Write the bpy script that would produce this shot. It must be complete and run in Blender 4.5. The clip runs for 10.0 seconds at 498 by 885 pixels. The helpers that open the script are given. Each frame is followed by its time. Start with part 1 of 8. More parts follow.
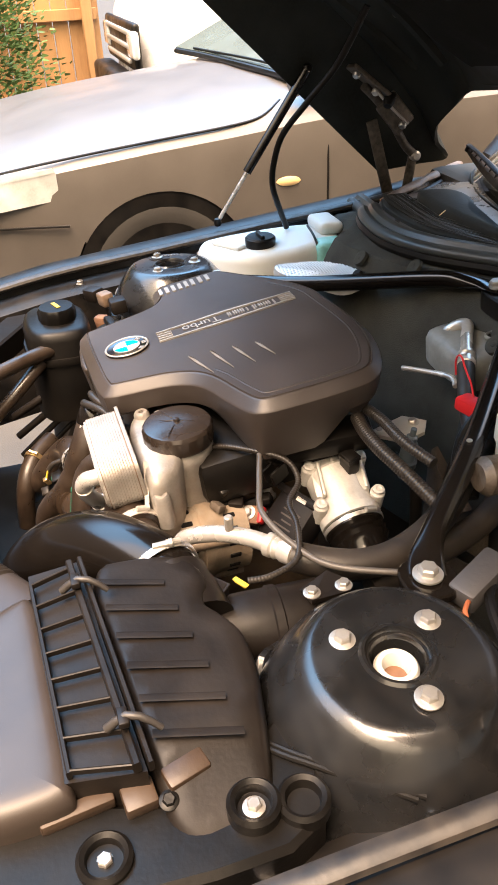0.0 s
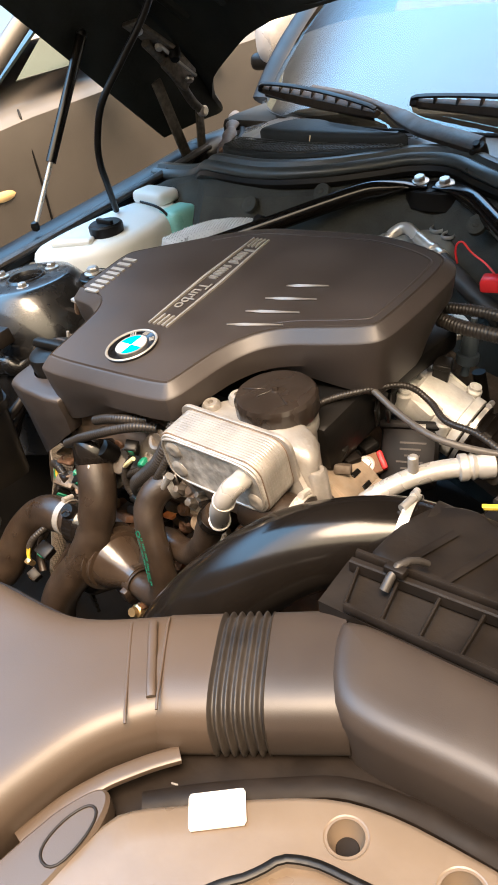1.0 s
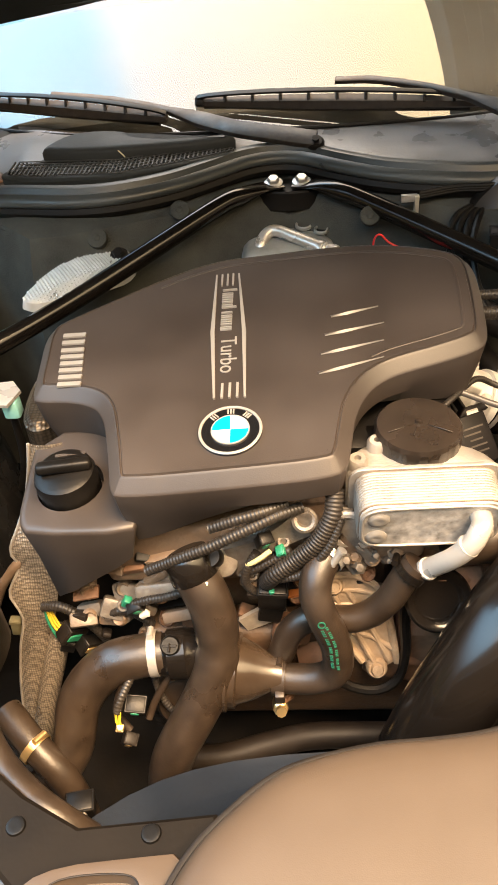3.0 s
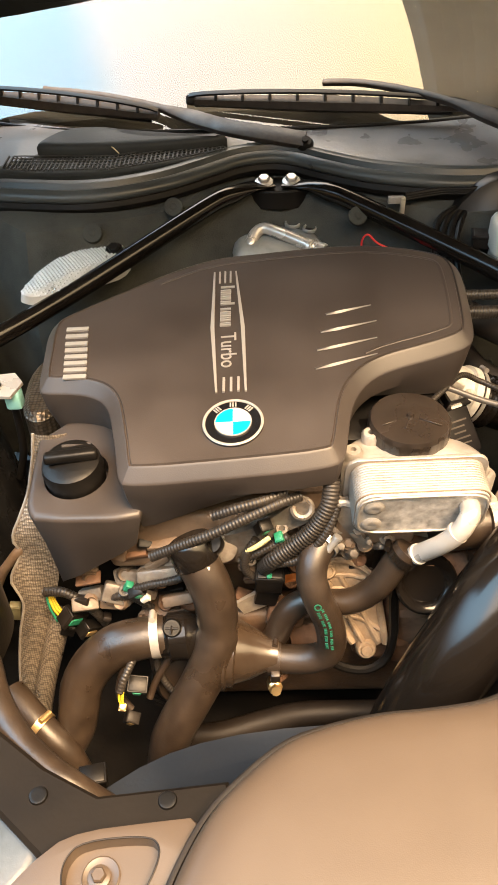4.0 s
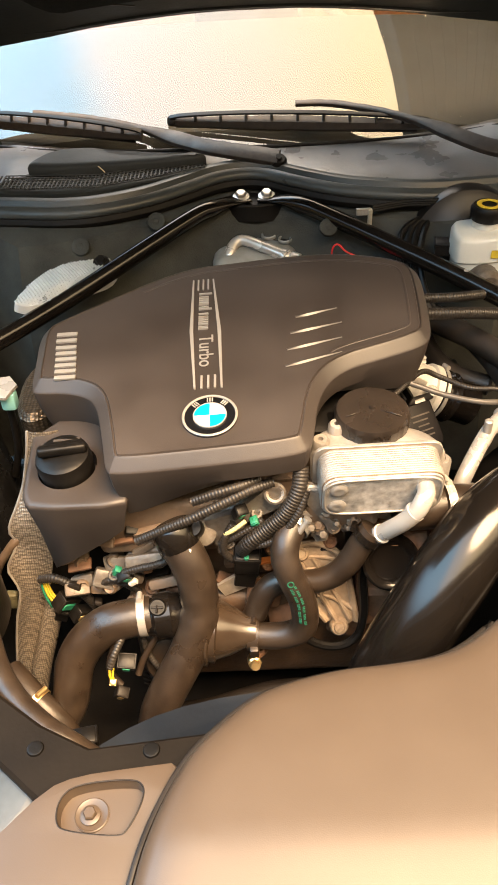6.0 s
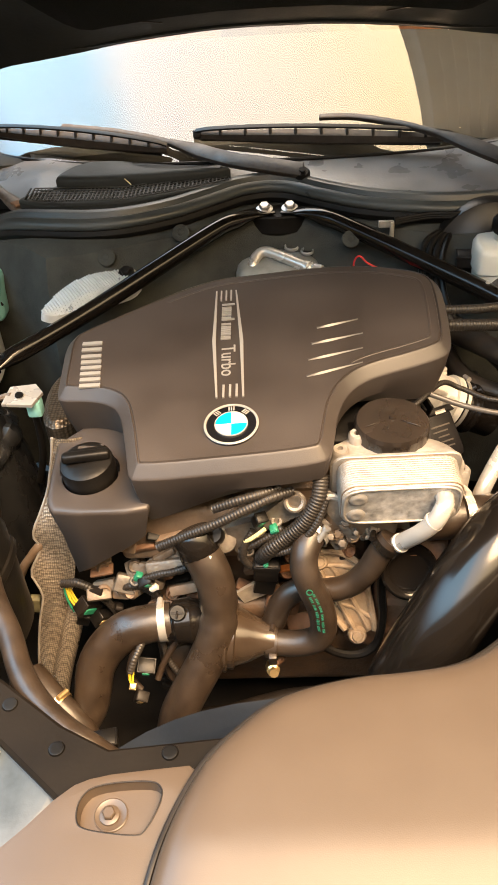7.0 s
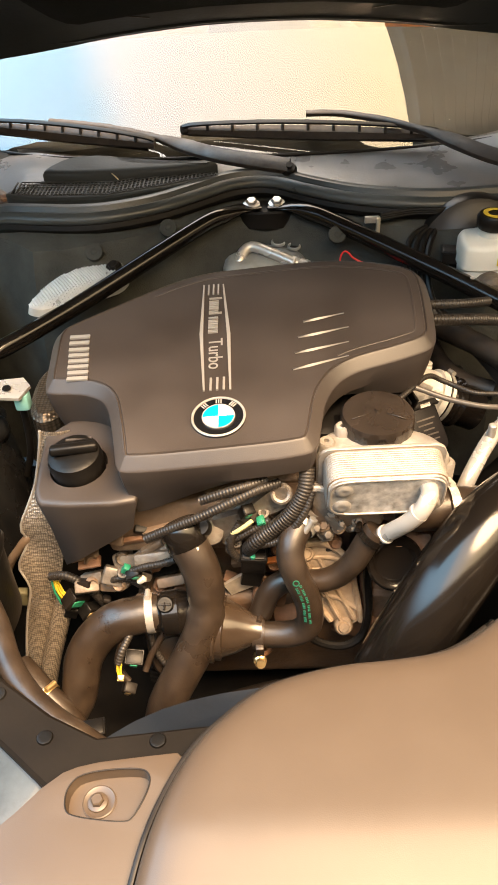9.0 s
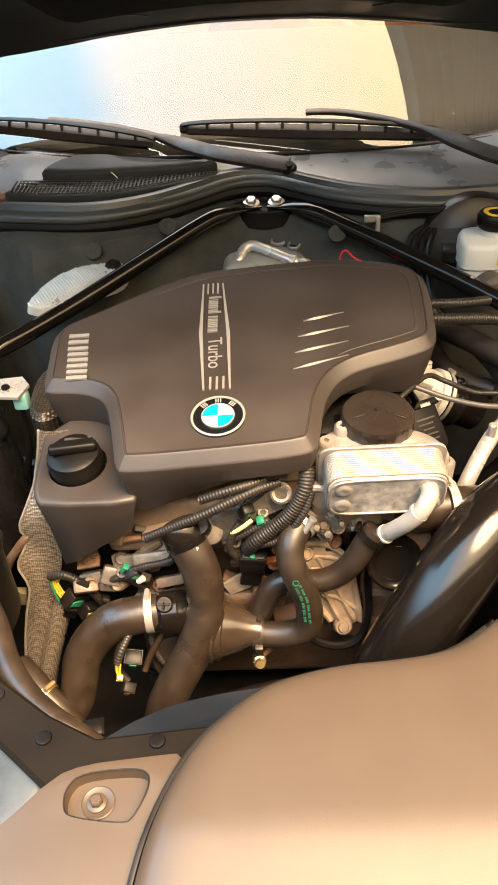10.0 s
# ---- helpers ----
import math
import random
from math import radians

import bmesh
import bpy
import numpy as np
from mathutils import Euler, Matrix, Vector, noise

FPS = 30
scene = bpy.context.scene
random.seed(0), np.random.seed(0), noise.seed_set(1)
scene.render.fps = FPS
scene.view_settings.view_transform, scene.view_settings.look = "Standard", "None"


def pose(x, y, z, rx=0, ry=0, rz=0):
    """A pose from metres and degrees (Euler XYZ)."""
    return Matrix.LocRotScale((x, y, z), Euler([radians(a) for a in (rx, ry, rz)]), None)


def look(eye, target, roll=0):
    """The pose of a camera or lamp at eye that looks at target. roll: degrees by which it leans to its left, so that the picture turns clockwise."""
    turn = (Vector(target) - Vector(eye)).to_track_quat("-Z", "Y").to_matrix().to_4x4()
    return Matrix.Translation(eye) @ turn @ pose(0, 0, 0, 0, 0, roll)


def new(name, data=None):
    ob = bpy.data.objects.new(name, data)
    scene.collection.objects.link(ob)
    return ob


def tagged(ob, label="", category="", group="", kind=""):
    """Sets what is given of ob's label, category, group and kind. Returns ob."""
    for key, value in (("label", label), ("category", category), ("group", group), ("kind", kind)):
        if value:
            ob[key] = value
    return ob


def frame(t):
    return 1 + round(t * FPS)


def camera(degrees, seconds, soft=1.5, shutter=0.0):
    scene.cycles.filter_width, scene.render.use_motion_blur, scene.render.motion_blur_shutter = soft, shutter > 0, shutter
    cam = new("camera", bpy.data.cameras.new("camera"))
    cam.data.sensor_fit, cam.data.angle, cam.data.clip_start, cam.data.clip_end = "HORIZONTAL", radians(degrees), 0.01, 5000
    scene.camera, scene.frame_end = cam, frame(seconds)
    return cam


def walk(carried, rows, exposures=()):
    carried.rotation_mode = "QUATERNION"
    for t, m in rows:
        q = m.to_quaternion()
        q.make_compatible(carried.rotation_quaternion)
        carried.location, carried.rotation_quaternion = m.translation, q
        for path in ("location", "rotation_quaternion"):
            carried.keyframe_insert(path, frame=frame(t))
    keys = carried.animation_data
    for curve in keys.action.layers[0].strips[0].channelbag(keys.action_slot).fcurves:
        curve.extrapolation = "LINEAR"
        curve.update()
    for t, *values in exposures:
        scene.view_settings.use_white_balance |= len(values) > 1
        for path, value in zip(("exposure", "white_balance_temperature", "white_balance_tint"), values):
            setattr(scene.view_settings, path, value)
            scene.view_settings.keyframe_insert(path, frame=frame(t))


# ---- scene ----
cam = camera(35.91, 10.0, soft=1.7)
ROWS = [
    (0.0, 1.0697, -0.1182, 1.3324, 57.26, 2.01, 73.22),
    (0.1, 1.0306, -0.1557, 1.3398, 57.49, 2.44, 70.33),
    (0.2, 0.9896, -0.1914, 1.3303, 57.64, 1.93, 67.54),
    (0.3, 0.9544, -0.2339, 1.3113, 57.63, 1.26, 65.05),
    (0.4, 0.9215, -0.2841, 1.2872, 57.34, 1.35, 62.31),
    (0.5, 0.9119, -0.3240, 1.2677, 58.26, 2.67, 59.66),
    (0.6, 0.8661, -0.3629, 1.2362, 59.82, 4.36, 55.37),
    (0.7, 0.8447, -0.4108, 1.2489, 57.69, 5.76, 52.50),
    (0.8, 0.7867, -0.4768, 1.2621, 56.07, 6.57, 47.37),
    (0.9, 0.7593, -0.4949, 1.2494, 56.09, 7.21, 45.74),
    (1.0, 0.6895, -0.5401, 1.2296, 56.12, 7.80, 41.43),
    (1.1, 0.6360, -0.5600, 1.2180, 56.70, 10.60, 37.45),
    (1.2, 0.5750, -0.5760, 1.2190, 56.35, 11.20, 33.70),
    (1.3, 0.5170, -0.5910, 1.2230, 56.30, 10.60, 30.65),
    (1.4, 0.4600, -0.6070, 1.2300, 55.70, 9.07, 27.95),
    (1.5, 0.3963, -0.6206, 1.2399, 54.32, 7.57, 25.08),
    (1.7, 0.2857, -0.6666, 1.2333, 53.46, 7.84, 18.20),
    (2.0, 0.1356, -0.7085, 1.2903, 51.24, 5.85, 7.00),
    (2.2, 0.1021, -0.6958, 1.2888, 51.32, 6.67, 4.43),
    (2.5, 0.0623, -0.6686, 1.3077, 50.52, 4.42, 4.50),
    (3.0, 0.0010, -0.6676, 1.3401, 49.92, 3.74, 1.67),
    (4.5, -0.0387, -0.7251, 1.3791, 48.90, 1.72, -0.83),
    (5.0, -0.0129, -0.7440, 1.3856, 48.97, 2.51, -1.92),
    (6.5, -0.0114, -0.7953, 1.4113, 50.66, 2.43, 0.00),
    (7.0, -0.0102, -0.7964, 1.4124, 50.90, 2.92, 0.73),
    (7.5, -0.0077, -0.7995, 1.4089, 50.91, 2.73, 0.45),
    (8.0, -0.0101, -0.8031, 1.4091, 50.93, 2.45, 0.07),
    (8.5, -0.0096, -0.8052, 1.4088, 50.82, 2.32, 0.11),
    (9.0, -0.0097, -0.8076, 1.4112, 50.74, 2.34, -0.01),
    (9.5, -0.0079, -0.8080, 1.4126, 50.64, 2.44, -0.02),
    (10.0, -0.0105, -0.8052, 1.4094, 50.69, 2.27, -0.04),
]
walk(cam, [(t, pose(x, y, z, rx, ry, rz)) for t, x, y, z, rx, ry, rz in ROWS],
     [(0.0, 0.63, 5600, 18), (0.5, 0.52, 5500, 15), (1.0, 0.40, 5400, 13), (1.5, 0.34, 5600, 13), (2.0, 0.50, 6150, 14), (2.8, 0.79, 6450, 14), (5.0, 0.73, 6520, 14), (6.5, 0.69, 6510, 14), (10.0, 0.70, 6460, 14)])

# ---- light ----
scene.view_settings.exposure = 0.0
world = bpy.data.worlds.new("dusk_sky")
scene.world = world
world.use_nodes = True
wn = world.node_tree.nodes
sky = wn.new("ShaderNodeTexSky")
sky.sky_type = "NISHITA"
sky.sun_disc = False
sky.sun_elevation = radians(14)
sky.sun_rotation = radians(125)
sky.air_density, sky.dust_density, sky.ozone_density = 1.0, 0.3, 4.0
wl = world.node_tree.links.new
SKY, GLOW = 0.5, 4.1


def wmath(op, a, b):
    n = wn.new("ShaderNodeMath")
    n.operation = op
    for sock, v in zip(n.inputs, (a, b)):
        if isinstance(v, (int, float)):
            sock.default_value = v
        else:
            wl(v, sock)
    return n.outputs[0]


def wrange(v, a, b, c=0.0, d=1.0):
    n = wn.new("ShaderNodeMapRange")
    n.interpolation_type = "SMOOTHSTEP"
    wl(v, n.inputs["Value"])
    for key, q in (("From Min", a), ("From Max", b), ("To Min", c), ("To Max", d)):
        n.inputs[key].default_value = q
    return n.outputs["Result"]


def wmix(fac, a, b):
    n = wn.new("ShaderNodeMix")
    n.data_type = "RGBA"
    wl(fac, n.inputs["Factor"])
    socks = [s for s in n.inputs if s.type == "RGBA"]
    for sock, v in zip(socks, (a, b)):
        if isinstance(v, tuple):
            sock.default_value = (*v, 1)
        else:
            wl(v, sock)
    return [s for s in n.outputs if s.type == "RGBA"][0]


# thin evening cloud: blue sky on one side, warm lit haze towards the low sun
wco = wn.new("ShaderNodeTexCoord")
wsep = wn.new("ShaderNodeSeparateXYZ")
wl(wco.outputs["Generated"], wsep.inputs[0])
wno = wn.new("ShaderNodeTexNoise")
wno.inputs["Scale"].default_value, wno.inputs["Detail"].default_value = 2.2, 4.0
wl(wco.outputs["Generated"], wno.inputs["Vector"])
across = wmath("ADD", wsep.outputs["X"], wmath("MULTIPLY", wmath("SUBTRACT", wno.outputs["Fac"], 0.5), 0.22))
haze = wmix(wrange(across, -0.30, 0.35), (0.92 * GLOW, 0.90 * GLOW, 0.86 * GLOW), (1.12 * GLOW, 0.83 * GLOW, 0.46 * GLOW))
blue = wn.new("ShaderNodeVectorMath")
blue.operation = "MULTIPLY_ADD"
wl(sky.outputs["Color"], blue.inputs[0])
blue.inputs[1].default_value = (0.42 * SKY, 0.74 * SKY, 0.92 * SKY)
blue.inputs[2].default_value = (1.75, 2.85, 3.25)
# towards the horizon on that side the dusk is dim and greyish
dusk = wmix(wrange(wsep.outputs["Z"], 0.34, 0.66), (1.05, 1.05, 1.05), blue.outputs[0])
full = wmix(wrange(across, -0.40, -0.22), dusk, haze)
# trees and roofs all round leave the light near the horizon weak
low = wn.new("ShaderNodeVectorMath")
low.operation = "SCALE"
wl(full, low.inputs[0])
wl(wrange(wsep.outputs["Z"], 0.25, 0.75, 0.07, 1.34), low.inputs["Scale"])
wl(low.outputs[0], wn["Background"].inputs["Color"])
wn["Background"].inputs["Strength"].default_value = 1.0

sun = new("sun", bpy.data.lights.new("sun", "SUN"))
sun.data.energy, sun.data.angle, sun.data.color = 9.6, radians(34), (1.0, 0.68, 0.38)
sun.matrix_world = look((2.4, -2.1, 9.0), (0, 0, 0.7))


# ---- materials ----
def surface(name, color, rough=0.5, metal=0.0, var=0.25, big=7.0, fine=160.0, bump=0.12, rvar=0.12, dust=0.0,
            dust_color=(0.30, 0.24, 0.18), spec=0.5, coat=0.0, stretch=(1, 1, 1), cells=0.0):
    """Two scales of colour variation, uneven gloss, fine relief and loose patches of dust."""
    m = bpy.data.materials.new(name)
    m.use_nodes = True
    t = m.node_tree
    b = t.nodes["Principled BSDF"]
    link = t.links.new
    co = t.nodes.new("ShaderNodeTexCoord")
    mp = t.nodes.new("ShaderNodeMapping")
    mp.inputs["Scale"].default_value = stretch
    link(co.outputs["Object"], mp.inputs["Vector"])

    def noisy(scale, detail):
        n = t.nodes.new("ShaderNodeTexNoise")
        n.inputs["Scale"].default_value, n.inputs["Detail"].default_value = scale, detail
        link(mp.outputs["Vector"], n.inputs["Vector"])
        return n.outputs["Fac"]

    def mixed(fac, a, c):
        n = t.nodes.new("ShaderNodeMix")
        n.data_type = "RGBA"
        link(fac, n.inputs["Factor"])
        for key, value in (("A", a), ("B", c)):
            sock = [s for s in n.inputs if s.name == key and s.type == "RGBA"][0]
            if isinstance(value, tuple):
                sock.default_value = (*value, 1)
            else:
                link(value, sock)
        return [s for s in n.outputs if s.type == "RGBA"][0]

    def ramp(fac, lo, hi):
        n = t.nodes.new("ShaderNodeMapRange")
        n.inputs["From Min"].default_value, n.inputs["From Max"].default_value = 0.32, 0.68
        n.inputs["To Min"].default_value, n.inputs["To Max"].default_value = lo, hi
        link(fac, n.inputs["Value"])
        return n.outputs["Result"]

    n_big, n_fine = noisy(big, 5), noisy(fine, 3)
    lo = tuple(c * (1 - var) for c in color)
    hi = tuple(min(1, c * (1 + var)) for c in color)
    base = mixed(ramp(n_big, 0, 1), lo, hi)
    grain = tuple(min(1, c * (1 + 0.6 * var)) for c in color)
    base = mixed(ramp(n_fine, 0, 0.4), base, grain)
    if dust:
        base = mixed(ramp(noisy(big * 2.7, 6), 0, dust), base, dust_color)
    woven = None
    if cells:
        vo = t.nodes.new("ShaderNodeTexVoronoi")
        vo.inputs["Scale"].default_value, vo.inputs["Randomness"].default_value = cells, 0.25
        link(mp.outputs["Vector"], vo.inputs["Vector"])
        woven = vo.outputs["Distance"]
        base = mixed(ramp(woven, 0, 0.8), base, tuple(c * 0.25 for c in color))
    link(base, b.inputs["Base Color"])
    link(ramp(n_big, max(0.03, rough - rvar), min(1, rough + rvar)), b.inputs["Roughness"])
    b.inputs["Metallic"].default_value = metal
    b.inputs["Specular IOR Level"].default_value = spec
    b.inputs["Coat Weight"].default_value = coat
    b.inputs["Coat Roughness"].default_value = 0.08
    if bump:
        bn = t.nodes.new("ShaderNodeBump")
        bn.inputs["Strength"].default_value, bn.inputs["Distance"].default_value = bump, 0.002
        link(woven if cells else n_fine, bn.inputs["Height"])
        link(bn.outputs["Normal"], b.inputs["Normal"])
    return m


def glassy(name, color, alpha_mix=0.85, rough=0.02):
    """Clear tinted glass: mostly see-through, with a real mirror-like gloss."""
    m = bpy.data.materials.new(name)
    m.use_nodes = True
    b = m.node_tree.nodes["Principled BSDF"]
    b.inputs["Base Color"].default_value = (*color, 1)
    b.inputs["Roughness"].default_value = rough
    b.inputs["Transmission Weight"].default_value = alpha_mix
    b.inputs["IOR"].default_value = 1.5
    return m


COVER = surface("grained_cover_plastic", (0.0410, 0.0333, 0.0292), 0.40, bump=0.06, fine=700, var=0.24, rvar=0.08, big=9, spec=0.42)
DUCT = surface("satin_duct_plastic", (0.061, 0.0435, 0.0305), 0.40, spec=0.5, bump=0.05, fine=900, var=0.06, rvar=0.02, dust=0.02)
BLACK = surface("black_plastic", (0.0038, 0.0035, 0.0033), 0.42, var=0.3, dust=0.015, spec=0.24)
DARK = surface("dusty_black_plastic", (0.0080, 0.0062, 0.0051), 0.5, var=0.35, dust=0.04, big=12, spec=0.24, dust_color=(0.12, 0.09, 0.065))
GLOSS = surface("gloss_black_pipe", (0.0060, 0.0048, 0.0040), 0.17, spec=0.42, var=0.2, rvar=0.05, bump=0.02, dust=0.008)
RUBBER = surface("dusty_rubber_hose", (0.0175, 0.0118, 0.0080), 0.37, var=0.25, big=18, fine=300, spec=0.5, dust=0.12, dust_color=(0.13, 0.09, 0.06))
SEALRUB = surface("rubber_seal", (0.036, 0.040, 0.039), 0.36, var=0.3, dust=0.05, spec=0.4, dust_color=(0.10, 0.09, 0.08))
EDGERUB = surface("grey_rubber_edge", (0.011, 0.010, 0.010), 0.52, var=0.25, big=14, dust=0.1)
TOWERPAINT = surface("scuffed_black_paint", (0.0085, 0.0088, 0.0095), 0.26, var=0.4, coat=0.4, bump=0.03, rvar=0.14, dust=0.06, big=18, dust_color=(0.09, 0.075, 0.06))
PAINT = surface("black_body_paint", (0.005, 0.005, 0.0055), 0.36, spec=0.22, var=0.3, coat=0.04, bump=0.0, rvar=0.1, dust=0.04)
STEEL = surface("zinc_bolt", (0.46, 0.44, 0.41), 0.38, 0.7, var=0.2)
ALU = surface("cast_aluminium", (0.345, 0.325, 0.298), 0.48, 0.45, var=0.25, big=25, fine=240, bump=0.25, dust=0.3)
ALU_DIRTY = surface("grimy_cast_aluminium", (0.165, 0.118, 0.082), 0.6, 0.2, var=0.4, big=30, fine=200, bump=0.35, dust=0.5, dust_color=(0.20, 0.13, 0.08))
ALU_FACE = surface("stained_aluminium_plate", (0.46, 0.44, 0.41), 0.42, 0.35, var=0.5, big=75, fine=130, bump=0.3, dust=0.25)
BRIGHT = surface("bright_aluminium_pipe", (0.53, 0.50, 0.46), 0.3, 0.45, var=0.12, big=20, bump=0.08)
LOOM = surface("ribbed_loom_plastic", (0.017, 0.0145, 0.0125), 0.44, var=0.25, spec=0.4, dust=0.05)
RUST = surface("rusty_steel", (0.17, 0.09, 0.05), 0.75, 0.2, var=0.5, big=30, bump=0.4)
FOIL = surface("embossed_heat_foil", (0.56, 0.57, 0.57), 0.36, 0.5, var=0.15, big=30, bump=0.15)
SLEEVE = surface("woven_heat_sleeve", (0.16, 0.125, 0.09), 0.4, 0.6, var=0.3, big=25, bump=0.9, cells=170)
WHITEP = surface("milky_white_plastic", (0.56, 0.545, 0.49), 0.4, var=0.06, bump=0.03)
TEALP = surface("coolant_tinted_plastic", (0.25, 0.55, 0.52), 0.35, var=0.15, bump=0.03)
FELT = surface("black_insulation_mat", (0.043, 0.045, 0.0415), 0.9, var=0.35, big=14, fine=420, bump=0.5, dust=0.02, spec=0.08)
SILVER = surface("silver_print", (0.42, 0.40, 0.37), 0.38, 0.4, var=0.05, bump=0.02)
BLUE = surface("badge_blue", (0.0, 0.36, 0.62), 0.2, var=0.03, bump=0.0, coat=0.6)
WHITE = surface("badge_white", (0.80, 0.80, 0.80), 0.2, var=0.03, bump=0.0, coat=0.6)
BADGEBLACK = surface("badge_black", (0.008, 0.008, 0.009), 0.2, var=0.05, bump=0.0, coat=0.6)
RED = surface("red_plastic", (0.60, 0.02, 0.02), 0.4, var=0.1)
YELLOW = surface("yellow_plastic", (0.55, 0.40, 0.03), 0.45, var=0.1)
GREEN = surface("green_plastic", (0.015, 0.17, 0.095), 0.45, var=0.15)
BRASS = surface("brass_fitting", (0.70, 0.50, 0.24), 0.3, 0.9, var=0.2)
LABEL = surface("paper_label", (0.62, 0.59, 0.53), 0.6, var=0.05, bump=0.02)
SHIELDBLUE = surface("grey_plastic_shroud", (0.0085, 0.0115, 0.0165), 0.42, var=0.25, dust=0.01, spec=0.3)
BELLOW = surface("black_bellows_rubber", (0.012, 0.0098, 0.0085), 0.5, var=0.25, dust=0.1)
COWL = surface("cowl_plastic", (0.108, 0.103, 0.102), 0.33, var=0.3, big=16, dust=0.05, dust_color=(0.25, 0.24, 0.22))


# ---- building helpers ----
from mathutils.geometry import delaunay_2d_cdt


def thing(name, loc, label, category, group="", kind=""):
    ob = new(name)
    ob.empty_display_size = 0.02
    ob.location = loc
    return tagged(ob, label, category, group, kind)


def finish(bm, name, mat, sharp=38):
    bmesh.ops.remove_doubles(bm, verts=bm.verts, dist=1e-6)
    bmesh.ops.recalc_face_normals(bm, faces=bm.faces)
    me = bpy.data.meshes.new(name)
    bm.to_mesh(me)
    bm.free()
    me.polygons.foreach_set("use_smooth", [True] * len(me.polygons))
    me.set_sharp_from_angle(angle=radians(sharp))
    for one in mat if isinstance(mat, (list, tuple)) else [mat]:
        me.materials.append(one)
    return me


def top_of(ob):
    while ob.parent:
        ob = ob.parent
    return ob


def part(name, bm, mat, parent, label="", sharp=38):
    """Links a bmesh in world coordinates as one mesh object under a thing or a part."""
    bmesh.ops.translate(bm, verts=bm.verts, vec=-top_of(parent).location)
    ob = new(name, finish(bm, name, mat, sharp))
    ob.parent = parent
    return tagged(ob, label)


def solo(name, bm, mat, label, category, group="", kind="", sharp=38):
    """A thing of one mesh, its origin at the middle of its foot."""
    lo = Vector([min(v.co[i] for v in bm.verts) for i in range(3)])
    hi = Vector([max(v.co[i] for v in bm.verts) for i in range(3)])
    loc = Vector(((lo.x + hi.x) / 2, (lo.y + hi.y) / 2, lo.z))
    bmesh.ops.translate(bm, verts=bm.verts, vec=-loc)
    ob = new(name, finish(bm, name, mat, sharp))
    ob.location = loc
    return tagged(ob, label, category, group, kind)


def spline(points, step=0.01, closed=False):
    """Points along a smooth line through the given ones, evenly spaced."""
    p = [Vector(q) for q in points]
    n = len(p)
    raw = []
    for i in range(n if closed else n - 1):
        a, b, c, d = ((p[(i + k) % n] if closed else p[min(max(i + k, 0), n - 1)]) for k in (-1, 0, 1, 2))
        for k in range(16):
            t = k / 16
            raw.append(0.5 * (2 * b + (c - a) * t + (2 * a - 5 * b + 4 * c - d) * t * t + (3 * b - a - 3 * c + d) * t ** 3))
    raw.append(p[0] if closed else p[-1])
    lens = [0.0]
    for a, b in zip(raw, raw[1:]):
        lens.append(lens[-1] + (b - a).length)
    count = max(2, round(lens[-1] / step))
    out, k = [], 0
    for i in range(count + (0 if closed else 1)):
        s = lens[-1] * i / count
        while k < len(lens) - 2 and lens[k + 1] < s:
            k += 1
        f = (s - lens[k]) / max(1e-9, lens[k + 1] - lens[k])
        out.append(raw[k].lerp(raw[k + 1], f))
    return out


def sweep(bm, pts, section, up=None, cap=True, closed=False):
    """Sweeps a section along pts. section(u, s): list of (across, above) at fraction u and length s."""
    rings, side, s = [], None, 0.0
    n = len(pts)
    for i, q in enumerate(pts):
        if closed:
            d = (pts[(i + 1) % n] - pts[i - 1]).normalized()
        else:
            d = (pts[min(i + 1, n - 1)] - pts[max(i - 1, 0)]).normalized()
        if up is not None:
            side = d.cross(Vector(up)).normalized()
        elif side is None:
            side = d.orthogonal().normalized()
        else:
            side = (side - d * side.dot(d)).normalized()
        above = side.cross(d).normalized()
        if i:
            s += (q - pts[i - 1]).length
        rings.append([bm.verts.new(q + side * a + above * b) for a, b in section(i / max(1, n - 1), s)])
    m = len(rings[0])
    pairs = list(zip(rings, rings[1:])) + ([(rings[-1], rings[0])] if closed else [])
    for r0, r1 in pairs:
        for j in range(m):
            bm.faces.new((r0[j], r0[(j + 1) % m], r1[(j + 1) % m], r1[j]))
    if cap and not closed:
        bm.faces.new(rings[0][::-1])
        bm.faces.new(rings[-1])
    return bm


def ring_of(ra, rb, n=14, power=2.0):
    out = []
    for k in range(n):
        a = 2 * math.pi * k / n
        c, s = math.cos(a), math.sin(a)
        e = 2 / power
        out.append((ra * math.copysign(abs(c) ** e, c), rb * math.copysign(abs(s) ** e, s)))
    return out


def tube(points, r, n=14, step=0.012, bm=None, rib=0.0, pitch=0.005, straight=False):
    """A hose through the points; r is a radius or a function of the fraction; rib: depth of its corrugation."""
    bm = bm or bmesh.new()
    pts = [Vector(q) for q in points] if straight else spline(points, pitch / 4 if rib else step)
    rad = r if callable(r) else (lambda u: r)

    def section(u, s):
        q = rad(u) + (rib * (0.5 + 0.5 * math.cos(2 * math.pi * s / pitch)) - rib if rib else 0)
        return ring_of(q, q, n)

    return sweep(bm, pts, section)


def frame_at(base, axis, twist=0.0):
    """The matrix that stands local z along axis at base."""
    return Matrix.Translation(base) @ Vector(axis).to_track_quat("Z", "Y").to_matrix().to_4x4() @ Matrix.Rotation(radians(twist), 4, "Z")


